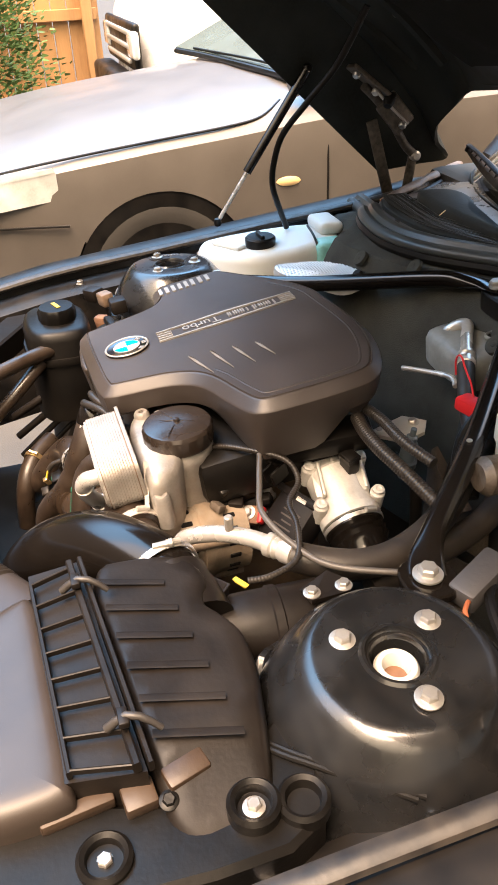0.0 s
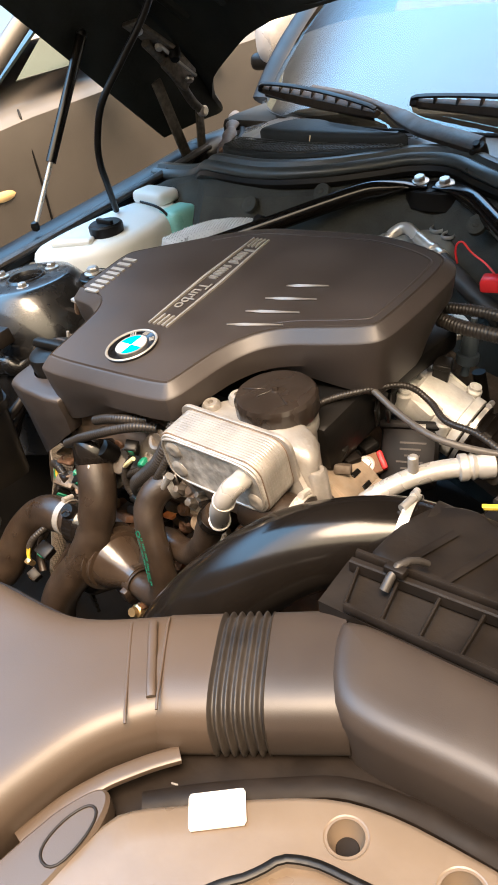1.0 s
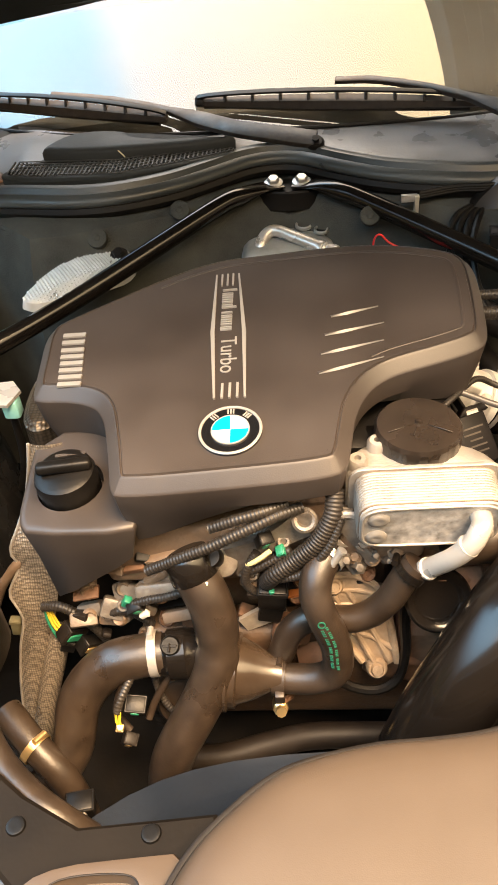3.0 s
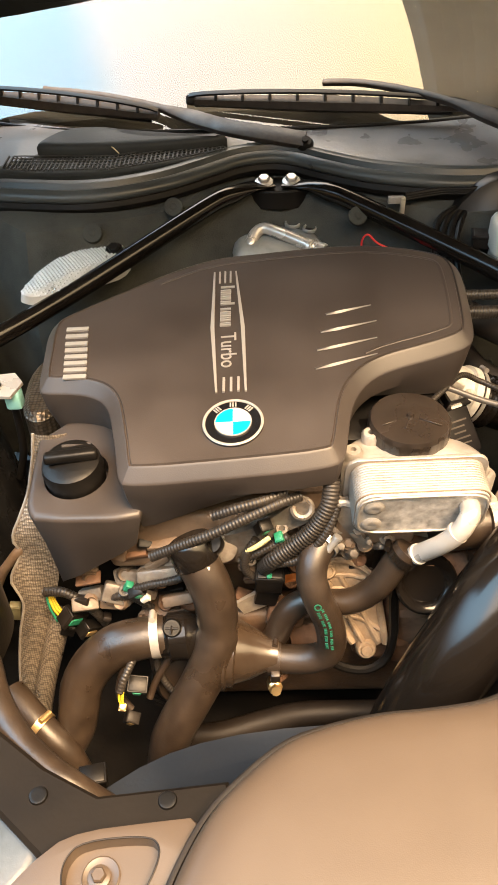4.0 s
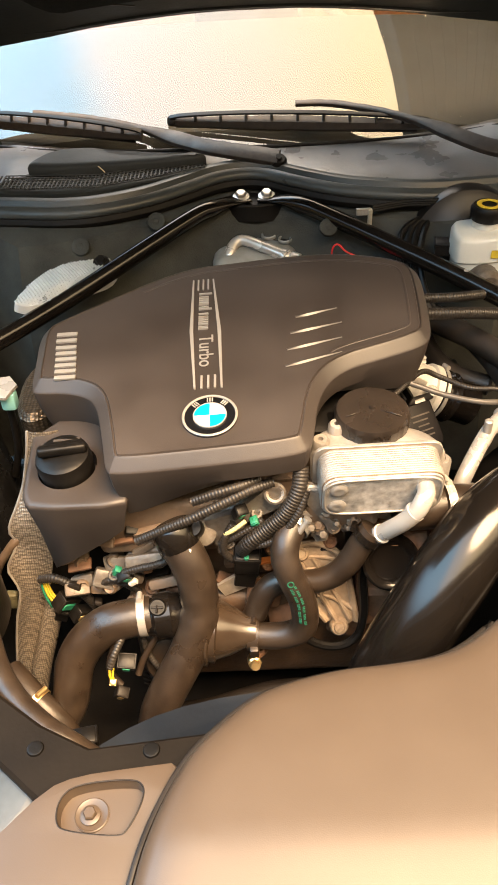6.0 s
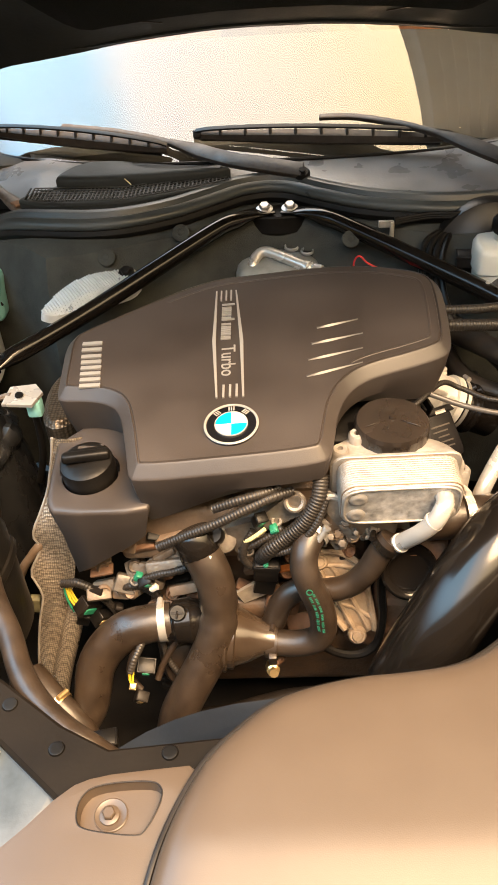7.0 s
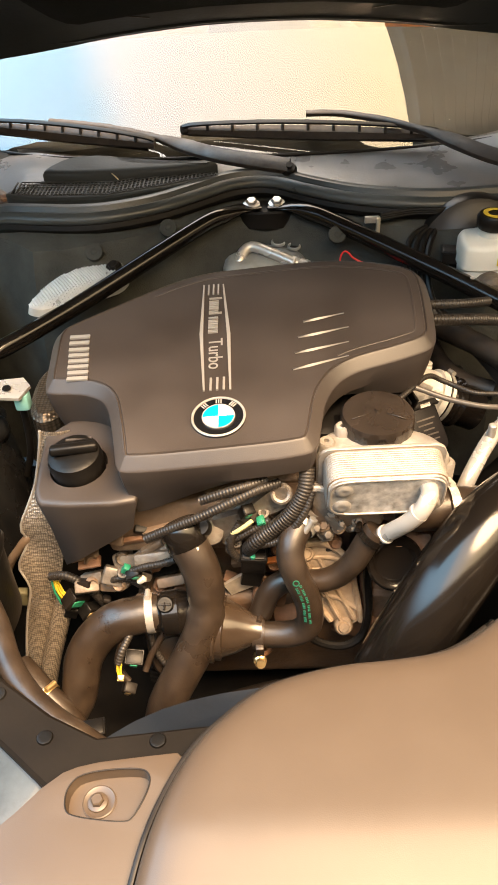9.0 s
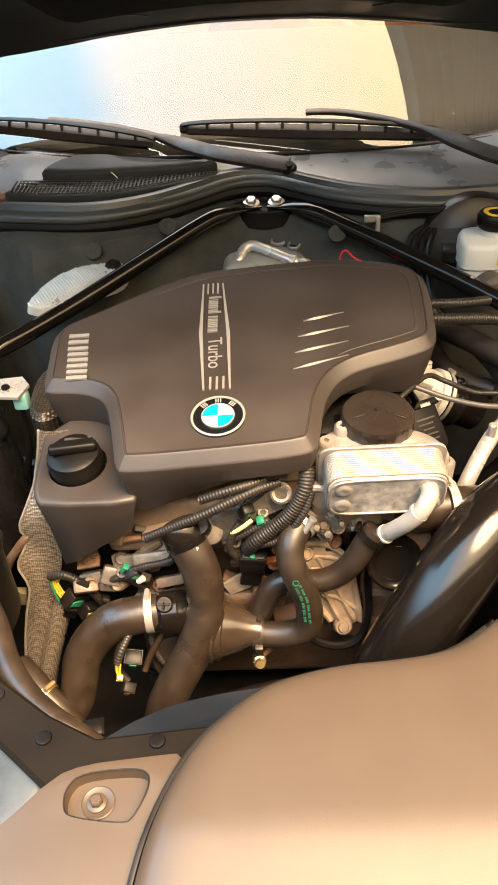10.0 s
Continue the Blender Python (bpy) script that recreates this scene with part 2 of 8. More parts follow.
def lathe(profile, base=(0, 0, 0), axis=(0, 0, 1), n=28, bm=None, wave=None, ring=False):
    """Turns a profile of (radius, height) about an axis; wave(angle, i) scales the radius."""
    bm = bm or bmesh.new()
    m = frame_at(base, axis)
    rings = []
    for i, (r, h) in enumerate(profile):
        if r < 1e-6:
            rings.append([bm.verts.new(m @ Vector((0, 0, h)))])
        else:
            row = []
            for k in range(n):
                a = 2 * math.pi * k / n
                q = r * (wave(a, i) if wave else 1)
                row.append(bm.verts.new(m @ Vector((q * math.cos(a), q * math.sin(a), h))))
            rings.append(row)
    for a, b in zip(rings, rings[1:] + (rings[:1] if ring else [])):
        for k in range(n):
            f = [a[k % len(a)], a[(k + 1) % len(a)], b[(k + 1) % len(b)], b[k % len(b)]]
            f = list(dict.fromkeys(f))
            if len(f) > 2:
                bm.faces.new(f)
    for r in () if ring else (rings[0], rings[-1]):
        if len(r) > 2:
            bm.faces.new(r)
    return bm


def box(centre, size, r=0.003, seg=2, rot=(0, 0, 0), bm=None):
    """A box with rounded edges, turned by rot degrees."""
    own = bmesh.new()
    bmesh.ops.create_cube(own, size=1)
    bmesh.ops.scale(own, vec=size, verts=own.verts)
    if r:
        bmesh.ops.bevel(own, geom=own.edges[:], offset=min(r, min(size) * 0.45), segments=seg, affect="EDGES", profile=0.5)
    bmesh.ops.transform(own, matrix=pose(*centre, *rot), verts=own.verts)
    return into(bm, own)


def into(bm, own):
    """Adds own to bm."""
    if bm is None:
        return own
    me = bpy.data.meshes.new("tmp")
    own.to_mesh(me)
    own.free()
    bm.from_mesh(me)
    bpy.data.meshes.remove(me)
    return bm


def rounded(points, times=2):
    """Cuts the corners of a closed outline."""
    p = [Vector(q) for q in points]
    for _ in range(times):
        p = [a.lerp(b, t) for a, b in zip(p, p[1:] + p[:1]) for t in (0.25, 0.75)]
    return p


def inset(outline, d):
    """A closed plan outline (counter-clockwise) drawn inwards by d."""
    n = len(outline)
    out = []
    for i in range(n):
        a, b, c = outline[i - 1], outline[i], outline[(i + 1) % n]
        e0, e1 = (b - a), (c - b)
        n0 = Vector((-e0.y, e0.x)).normalized()
        n1 = Vector((-e1.y, e1.x)).normalized()
        m = (n0 + n1)
        m = m.normalized() if m.length > 1e-6 else n0
        out.append(Vector((b.x, b.y)) + m * d / max(0.5, m.dot(n0)))
    return out


def drawn_in(outline, dists):
    """Copies of a closed outline, each drawn in evenly by the next distance; corners run together and never cross."""
    ring = np.array([(q.x, q.y) for q in outline])
    if np.sum(ring[:, 0] * np.roll(ring[:, 1], -1) - np.roll(ring[:, 0], -1) * ring[:, 1]) < 0:
        ring = ring[::-1]
    a0, b0 = ring.copy(), np.roll(ring, -1, axis=0)
    way = b0 - a0
    e0 = b0 - a0
    out, done = [], 0.0
    for d in dists:
        while done < d - 1e-9:
            step = min(0.0015, d - done)
            done += step
            tan = np.roll(ring, -1, axis=0) - np.roll(ring, 1, axis=0)
            tan /= np.maximum(1e-6, np.linalg.norm(tan, axis=1))[:, None]
            ring = ring + np.stack([-tan[:, 1], tan[:, 0]], axis=1) * step
            for _ in range(2):
                t = np.clip(np.einsum("ijk,jk->ij", ring[:, None] - a0[None], e0) / np.maximum(1e-12, (e0 ** 2).sum(1)), 0, 1)
                near = a0[None] + t[..., None] * e0[None]
                gap = np.linalg.norm(ring[:, None] - near, axis=2)
                j = gap.argmin(1)
                rows_ = np.arange(len(ring))
                away = ring - near[rows_, j]
                g = gap[rows_, j][:, None]
                ring = near[rows_, j] + away / np.maximum(g, 1e-6) * np.maximum(g, done)
            for _ in range(4):
                turned = np.where(((np.roll(ring, -1, axis=0) - ring) * way).sum(1) < 0)[0]
                for k in turned:
                    q = (k + 1) % len(ring)
                    ring[k] = ring[q] = (ring[k] + ring[q]) / 2
        out.append(ring.copy())
    return out


def filled(bm, ring, height=None):
    """Closes a plan ring: flat with its own points, or following height(x, y) on a fine grid."""
    own = []
    for v in ring:
        if not own or (v.co - own[-1].co).length > 0.0012:
            own.append(v)
    if (own[0].co - own[-1].co).length < 0.0012:
        own.pop()
    n = len(own)
    plan = [v.co.xy for v in own]
    more = []
    if height:
        lo = [min(q[k] for q in plan) for k in (0, 1)]
        hi = [max(q[k] for q in plan) for k in (0, 1)]
        edge = np.array([(q.x, q.y) for q in plan])
        for x in np.arange(lo[0], hi[0], 0.014):
            for y in np.arange(lo[1], hi[1], 0.014):
                if np.hypot(edge[:, 0] - x, edge[:, 1] - y).min() > 0.009:
                    more.append(Vector((x, y)))
    pts, edges, faces, who, a, b = delaunay_2d_cdt(plan + more, [(k, (k + 1) % n) for k in range(n)], [], 1, 1e-6)
    new_v = []
    used = {k for f in faces for k in f}
    for k, (q, w) in enumerate(zip(pts, who)):
        if k not in used:
            new_v.append(None)
        elif w and w[0] < n:
            new_v.append(own[w[0]] if height else bm.verts.new(own[w[0]].co + Vector((0, 0, 2e-5))))
        else:
            new_v.append(bm.verts.new((q.x, q.y, height(q.x, q.y) if height else ring[0].co.z)))
    for f in faces:
        try:
            bm.faces.new([new_v[k] for k in f])
        except ValueError:
            pass


def shell(outline, loops, height, bm=None, bottom=True, top=True, flat=False):
    """Stacks inset copies of a plan outline: loops of (inset, drop), the drop a number or a function of (x, y); height(x, y) is the top."""
    bm = bm or bmesh.new()
    ol = [Vector((q[0], q[1])) for q in outline]
    if sum(a.x * b.y - b.x * a.y for a, b in zip(ol, ol[1:] + ol[:1])) < 0:
        ol.reverse()
    rings = []
    for d, drop in loops:
        row = []
        for q in (inset(ol, d) if d <= 0.0031 else [Vector(w) for w in drawn_in(ol, [d])[0]]):
            dz = drop(q.x, q.y) if callable(drop) else drop
            row.append(bm.verts.new((q.x, q.y, height(q.x, q.y) + dz)))
        rings.append(row)
    n = len(ol)
    for a, b in zip(rings, rings[1:]):
        for k in range(n):
            bm.faces.new((a[k], a[(k + 1) % n], b[(k + 1) % n], b[k]))
    if bottom:
        bm.faces.new(rings[0][::-1])
    if top:
        if flat:
            filled(bm, rings[-1], lambda x, y: height(x, y) + (loops[-1][1](x, y) if callable(loops[-1][1]) else loops[-1][1]))
        else:
            bmesh.ops.triangulate(bm, faces=[bm.faces.new(rings[-1])])
    return bm


def plate(points, thick, bm=None, r=0.0):
    """A flat plate of thickness thick from a loop of 3D points that lie about in one plane."""
    bm = bm or bmesh.new()
    p = [Vector(q) for q in points]
    nrm = Vector((0, 0, 0))
    for a, b in zip(p, p[1:] + p[:1]):
        nrm += a.cross(b)
    nrm.normalize()
    lo = [bm.verts.new(q - nrm * thick) for q in p]
    hi = [bm.verts.new(q) for q in p]
    bm.faces.new(hi)
    bm.faces.new(lo[::-1])
    for k in range(len(p)):
        j = (k + 1) % len(p)
        bm.faces.new((lo[k], lo[j], hi[j], hi[k]))
    return bm


def carve(bm, cutter):
    """bm with the closed shape cutter taken away."""
    obs = []
    for b in (bm, cutter):
        bmesh.ops.recalc_face_normals(b, faces=b.faces)
        me = bpy.data.meshes.new("tmp")
        b.to_mesh(me)
        b.free()
        obs.append(new("tmp", me))
    mod = obs[0].modifiers.new("cut", "BOOLEAN")
    mod.operation, mod.object, mod.solver = "DIFFERENCE", obs[1], "EXACT"
    bpy.context.view_layer.update()
    me = bpy.data.meshes.new_from_object(obs[0].evaluated_get(bpy.context.evaluated_depsgraph_get()))
    out = bmesh.new()
    out.from_mesh(me)
    for ob in obs:
        old = ob.data
        bpy.data.objects.remove(ob)
        bpy.data.meshes.remove(old)
    bpy.data.meshes.remove(me)
    return out


def hex_bolt(base, axis=(0, 0, 1), r=0.009, name="bolt", parent=None, label="", mat=None, flange=1.5):
    """A flanged hexagon bolt."""
    bm = lathe([(0, 0), (r * flange, 0), (r * flange, r * 0.22), (r * 1.05, r * 0.4)], base, axis, 24)
    lathe([(r, r * 0.3), (r, r * 0.95), (r * 0.82, r * 1.15), (0, r * 1.15)], base, axis, 6, bm)
    return part(name, bm, mat or STEEL, parent, label, 25)


def clamp_band(base, axis, r, width, parent, mat=None, name="clamp"):
    """A hose clamp: a band with a small screw housing."""
    a = Vector(axis).normalized()
    bm = lathe([(r, -width / 2), (r + 0.0015, -width / 2), (r + 0.0015, width / 2), (r, width / 2)], base, axis, 28, ring=True)
    o = a.cross(Vector((0, 0.3, 1))).normalized().cross(a)
    into(bm, lathe([(0, -0.009), (0.004, -0.009), (0.004, 0.009), (0, 0.009)], Vector(base) + o * (r + 0.004), a.cross(o), 10))
    return part(name, bm, mat or STEEL, parent, "", 30)


# ---- setting ----
GZ = -0.14
ASPHALT = surface("asphalt", (0.055, 0.053, 0.050), 0.9, var=0.35, big=3, fine=180, bump=0.5)
bm = bmesh.new()
bmesh.ops.create_grid(bm, x_segments=2, y_segments=2, size=400)
bmesh.ops.translate(bm, verts=bm.verts, vec=(0, 0, GZ))
solo("ground", bm, ASPHALT, "grey asphalt driveway under the parked cars", "ground", kind="structure")

# unseen wall added before the car's nose, behind the camera, to block low sky
BLOCKWALL = surface("taupe_render", (0.115, 0.092, 0.072), 0.85, var=0.15, big=1.5, bump=0.3)
blocking_wall = box((0.3, -2.75, GZ + 1.6), (9.0, 0.2, 3.2), 0)
solo("blocking_wall", blocking_wall, BLOCKWALL, "plain unseen taupe wall added before the car to block low light", "wall", kind="structure")

# ---- the open car: body ----
body = thing("convertible_car", (0, 0.2, GZ), "black convertible car body with open engine bay", "car")
TOW_R, TOW_L = (-0.61, 0.178, 0.735), (0.612, 0.150, 0.752)


def strut_tower(c, s):
    x, y, z = c
    prof = [(0.165, -0.30), (0.160, -0.17), (0.150, -0.115), (0.138, -0.075), (0.118, -0.035), (0.100, -0.012),
            (0.090, -0.002), (0.080, 0.0), (0.039, 0.0), (0.036, 0.003), (0.033, 0.003), (0.030, -0.004), (0.029, -0.050), (0, -0.050)]
    t = part("strut_tower", lathe(prof, c, (0.06 * s, 0, 1), 40), TOWERPAINT, body, "scuffed glossy black strut tower dome")
    ax = (0.06 * s, 0, 1)
    part("strut_collar", lathe([(0.023, -0.05), (0.023, -0.020), (0.020, -0.016), (0.015, -0.016), (0.012, -0.022), (0.012, -0.05)], c, ax, 30, ring=True), WHITEP if s > 0 else BLACK, t, "pale plastic collar" if s > 0 else "")
    part("strut_nut", lathe([(0.0, -0.05), (0.014, -0.05), (0.014, -0.034), (0.008, -0.031), (0, -0.031)], c, ax, 18), RUST, t, "rusty strut nut")
    part("opening_rim", lathe([(0.0315, -0.008), (0.0315, -0.004), (0.028, -0.004), (0.027, -0.010)], c, ax, 32, ring=True), TOWERPAINT, t)
    for k in (0, 1, 2):
        a = radians({1: (233, 123, 3), -1: (80, 200, 320)}[s][k])
        hex_bolt((x + 0.056 * math.cos(a), y + 0.056 * math.sin(a), z + 0.0), ax, 0.0088, parent=t, flange=1.55)
    # wavy bead of sealer round the foot of the dome
    pts = [Vector((x + (0.149 + 0.004 * math.sin(7 * a) + 0.003 * math.sin(17 * a)) * math.cos(a), y + (0.149 + 0.004 * math.sin(5 * a)) * math.sin(a), z - 0.105 + 0.006 * math.sin(3 * a + 1) + 0.002 * math.sin(23 * a))) for a in np.linspace(0, 2 * math.pi, 97)[:-1]]
    part("sealer_bead", sweep(bmesh.new(), pts, lambda u, d: ring_of(0.013 + 0.0035 * math.sin(40 * u) + 0.0025 * math.sin(97 * u), 0.019 + 0.005 * math.sin(63 * u) + 0.004 * math.sin(141 * u), 10), (0, 0, 1), closed=True), TOWERPAINT, t, "lumpy painted sealer bead")
    return t


strut_tower(TOW_R, -1)
strut_tower(TOW_L, 1)


def fender(s):
    """Inner wing: flange, rubber edge and the sloping wall down to the tower."""
    xe = 0.775
    ys = [-0.62, -0.40, -0.10, 0.20, 0.45, 0.70, 0.86]
    zs = [0.57, 0.63, 0.685, 0.715, 0.74, 0.765, 0.785]
    bm = bmesh.new()
    rows = []
    for y, z in zip(ys, zs):
        pts = [(xe + 0.16, z - 0.30), (xe + 0.14, z - 0.06), (xe + 0.10, z - 0.005), (xe + 0.055, z + 0.012), (xe + 0.015, z + 0.006), (xe, z), (xe - 0.004, z - 0.02),
               (xe - 0.035, z - 0.026), (xe - 0.06, z - 0.04), (xe - 0.075, z - 0.12), (xe - 0.09, z - 0.30)]
        rows.append([bm.verts.new((s * x, y, q)) for x, q in pts])
    for a, b in zip(rows, rows[1:]):
        for k in range(len(a) - 1):
            bm.faces.new((a[k], a[k + 1], b[k + 1], b[k]))
    f = part("fender", bm, PAINT, body, "black painted front wing")
    pts = spline([(s * (xe - 0.012), y, z + 0.006) for y, z in zip(ys, zs)][1:], 0.03)
    part("edge_seal", sweep(bmesh.new(), pts, lambda u, d: ring_of(0.013, 0.009, 10), (0, 0, 1)), EDGERUB, f, "dark grey rubber edge strip")
    for k in range(5):
        y = -0.02 + 0.15 * k
        z = np.interp(y, ys, zs) - 0.028
        hex_bolt((s * (xe - 0.025), y, z), (0, 0, 1), 0.008, parent=f)
    return f


fender(-1)
fender(1)

# bulkhead, bay floor and lower walls
bm = bmesh.new()
rows = []
for x in np.linspace(-0.74, 0.74, 25):
    bow = 0.075 - 0.37 * abs(x) if abs(x) < 0.42 else min(0.04, -0.08 + 1.0 * (abs(x) - 0.42))
    low = 0.24 * max(0.0, abs(x) - 0.52)
    rows.append([bm.verts.new((x, 0.545 + bow + dy, z - low * max(0.0, (z - 0.6) / 0.2))) for dy, z in ((-0.06, 0.30), (-0.03, 0.62), (-0.012, 0.72), (0.012, 0.775), (0.03, 0.805), (0.06, 0.815), (0.12, 0.82))])
for a, b in zip(rows, rows[1:]):
    for k in range(len(a) - 1):
        bm.faces.new((a[k], a[k + 1], b[k + 1], b[k]))
fw = part("bulkhead", bm, FELT, body, "black felt-lined bulkhead behind the engine")
part("felt_lip", sweep(bmesh.new(), spline([(-0.50, 0.575, 0.800), (-0.42, 0.522, 0.800), (-0.32, 0.535, 0.801), (-0.22, 0.572, 0.802), (-0.12, 0.608, 0.803)], 0.02), lambda u, s: ring_of(0.006, 0.0035, 8), (0, -0.7, 0.7)), FELT, fw, "folded edge of the felt")
part("bay_floor", box((0, 0.0, 0.20), (1.44, 1.2, 0.02), 0), BLACK, body)
for x, y, z in ((-0.186, 0.566, 0.817), (-0.322, 0.517, 0.797), (0.13, 0.545, 0.80), (0.33, 0.53, 0.775)):
    part("plug", lathe([(0.017, -0.006), (0.016, 0.001), (0.011, 0.0025), (0.006, 0.0015), (0.004, 0.003), (0, 0.003)], (x, y, z), (0, -0.75, 0.65), 20), FELT, fw)

# cowl, grille and the long bulkhead seal
SEAL = [(-0.80, 0.715, 0.772), (-0.72, 0.705, 0.776), (-0.64, 0.686, 0.787), (-0.57, 0.655, 0.810), (-0.508, 0.618, 0.835), (-0.435, 0.592, 0.842), (-0.357, 0.582, 0.842), (-0.286, 0.588, 0.843), (-0.205, 0.617, 0.845), (-0.133, 0.662, 0.848),
        (-0.079, 0.693, 0.852), (-0.022, 0.706, 0.853), (0.030, 0.696, 0.852), (0.085, 0.662, 0.849), (0.16, 0.622, 0.846), (0.241, 0.597, 0.845), (0.323, 0.587, 0.843), (0.435, 0.597, 0.842), (0.508, 0.620, 0.835), (0.57, 0.655, 0.810), (0.64, 0.686, 0.787), (0.72, 0.705, 0.776)]
seal = thing("bulkhead_seal", (0, 0.62, 0.82), "black double-ridged rubber seal along the cowl", "rubber seal")
line = spline(SEAL, 0.012)


def seal_section(u, s):
    out = []
    for k in range(20):
        a = 2 * math.pi * k / 20
        x = 0.026 * math.cos(a)
        z = 0.013 * math.sin(a)
        if z > 0:
            z *= 1.0 - 0.62 * math.exp(-(x / 0.006) ** 2)
        out.append((x, z))
    return out


part("strip", sweep(bmesh.new(), line, seal_section, (0, -0.35, 1)), SEALRUB, seal)
part("seal_base", sweep(bmesh.new(), [q + Vector((0, -0.004, -0.020)) for q in line], lambda u, s: ring_of(0.024, 0.012, 10, 3), (0, 0, 1)), BLACK, seal)

cowl = thing("cowl_panel", (0, 0.76, 0.80), "grey plastic scuttle panel below the windscreen, wet and dusty", "cowl panel")
bm = bmesh.new()
rows = []
fy = [q for q in line]
for q in fy:
    w = abs(q.x) / 0.70
    back = 0.797 + 0.09 * w ** 2 + 0.17 * w ** 4
    side = max(0.0, abs(q.x) - 0.50)
    front = max(q.y, 0.65 + 1.2 * side) if side else q.y
    rows.append([bm.verts.new((q.x, front + (max(back + 0.003, front + 0.01) - front) * t, 0.842 - 0.10 * side + 0.022 * t * (1 - 2.2 * side) + 0.003 * math.sin(t * 3.1))) for t in (0, 0.15, 0.35, 0.6, 0.85, 1.0)])
for a, b in zip(rows, rows[1:]):
    for k in range(len(a) - 1):
        bm.faces.new((a[k], a[k + 1], b[k + 1], b[k]))
part("panel", bm, COWL, cowl)
EDGE = surface("worn_cowl_edge", (0.075, 0.058, 0.05), 0.55, var=0.5, big=30, bump=0.2, dust=0.2)
part("cowl_edge", sweep(bmesh.new(), spline([(-0.500, 0.648, 0.836), (-0.535, 0.690, 0.848), (-0.60, 0.775, 0.848), (-0.70, 0.895, 0.842), (-0.80, 1.01, 0.832)], 0.015), lambda u, s: ring_of(0.014 + 0.003 * math.sin(u * 23), 0.008, 12), (0, 0, 1)), EDGE, cowl, "worn rolled edge of the scuttle")
part("edge_clip", box((-0.512, 0.660, 0.850), (0.018, 0.026, 0.006), 0.002, rot=(0, 0, 40)), RUST, cowl, "orange-brown clip")
part("drain_lip", sweep(bmesh.new(), spline([(-0.56, 0.755, 0.835), (-0.63, 0.85, 0.835), (-0.72, 0.945, 0.828)], 0.015), lambda u, s: ring_of(0.007, 0.005, 10), (0, 0, 1)), BLACK, cowl)
part("hinge_shelf", box((-0.64, 0.86, 0.745), (0.24, 0.44, 0.02), 0.006), PAINT, body)
part("hinge_shelf", box((0.64, 0.86, 0.745), (0.24, 0.44, 0.02), 0.006), PAINT, body)


INLET = surface("inlet_plastic", (0.026, 0.028, 0.027), 0.5, var=0.3, spec=0.2)
MESHP = surface("dusty_mesh_plastic", (0.040, 0.040, 0.037), 0.6, var=0.3)


def grille():
    """Air inlet with a fine mesh in front of a raised hood."""
    g = part("inlet_frame", shell(rounded([(-0.50, 0.640), (-0.43, 0.622), (-0.30, 0.622), (-0.20, 0.650), (-0.10, 0.690), (-0.092, 0.715), (-0.26, 0.715), (-0.30, 0.755), (-0.39, 0.758), (-0.445, 0.70), (-0.51, 0.665)], 2),
                                    [(0, -0.01), (0, 0.004), (0.004, 0.007), (0.010, 0.007), (0.012, 0.004)], lambda x, y: 0.853 + 0.10 * (y - 0.65)), INLET, cowl, "black plastic air inlet")
    bm = bmesh.new()
    for k in range(52):
        x = -0.49 + 0.0077 * k
        y0 = np.interp(x, [-0.50, -0.43, -0.30, -0.20, -0.09], [0.645, 0.628, 0.628, 0.655, 0.694])
        y1 = min(0.70, y0 + 0.055)
        box((x, (y0 + y1) / 2, 0.863 + 0.1 * ((y0 + y1) / 2 - 0.65)), (0.0022, y1 - y0, 0.003), 0, bm=bm)
    for k in range(6):
        for x0, x1 in ((-0.48, -0.30), (-0.30, -0.20), (-0.20, -0.10)):
            ya, yb = (np.interp(x, [-0.50, -0.43, -0.30, -0.20, -0.09], [0.645, 0.628, 0.628, 0.655, 0.694]) + 0.010 * k for x in (x0, x1))
            tube([(x0, ya, 0.864 + 0.1 * (ya - 0.65)), (x1, yb, 0.864 + 0.1 * (yb - 0.65))], 0.0012, 4, straight=True, bm=bm)
    tagged(part("mesh_grid", bm, MESHP, g), kind="stuff")
    part("inlet_hood", shell(rounded([(-0.44, 0.69), (-0.30, 0.685), (-0.095, 0.700), (-0.092, 0.718), (-0.26, 0.722), (-0.30, 0.758), (-0.39, 0.760), (-0.435, 0.715)], 2),
                                  [(0, -0.028), (0, 0.002), (0.004, 0.008), (0.012, 0.010)], lambda x, y: 0.876 + 0.16 * (y - 0.70)), INLET, g)


grille()
# fallen pine needle on the inlet
solo("pine_needle", tube([(-0.315, 0.705, 0.8790), (-0.300, 0.690, 0.8785), (-0.285, 0.668, 0.8745)], 0.0011, 6), surface("dry_needle", (0.55, 0.42, 0.22), 0.7), "dry tan pine needle lying on the air inlet", "pine needle")

# windscreen, dashboard and cabin
GLASS = glassy("windscreen_glass", (0.90, 0.96, 0.93), 1.0, 0.015)
GLASS.node_tree.nodes["Principled BSDF"].inputs["IOR"].default_value = 1.78
CABIN = surface("cabin_plastic", (0.018, 0.018, 0.016), 0.8, var=0.2)
LEATHER = surface("tan_leather", (0.30, 0.12, 0.04), 0.5, var=0.15)
ws = thing("windscreen", (0, 0.9, 0.86), "raked curved windscreen reflecting the evening sky", "windscreen")


def ws_point(u, v):
    """u from -1 to 1 across, v from 0 (foot) to 1 (head)."""
    x = u * (0.735 - 0.02 * v - 0.06 * v * v)
    y = 0.795 + 0.70 * v + 0.09 * u * u + 0.17 * u ** 4 * (1 - v) ** 2
    z = 0.866 + 0.40 * v - 0.06 * v * v - 0.015 * u * u
    return Vector((x, y, z))


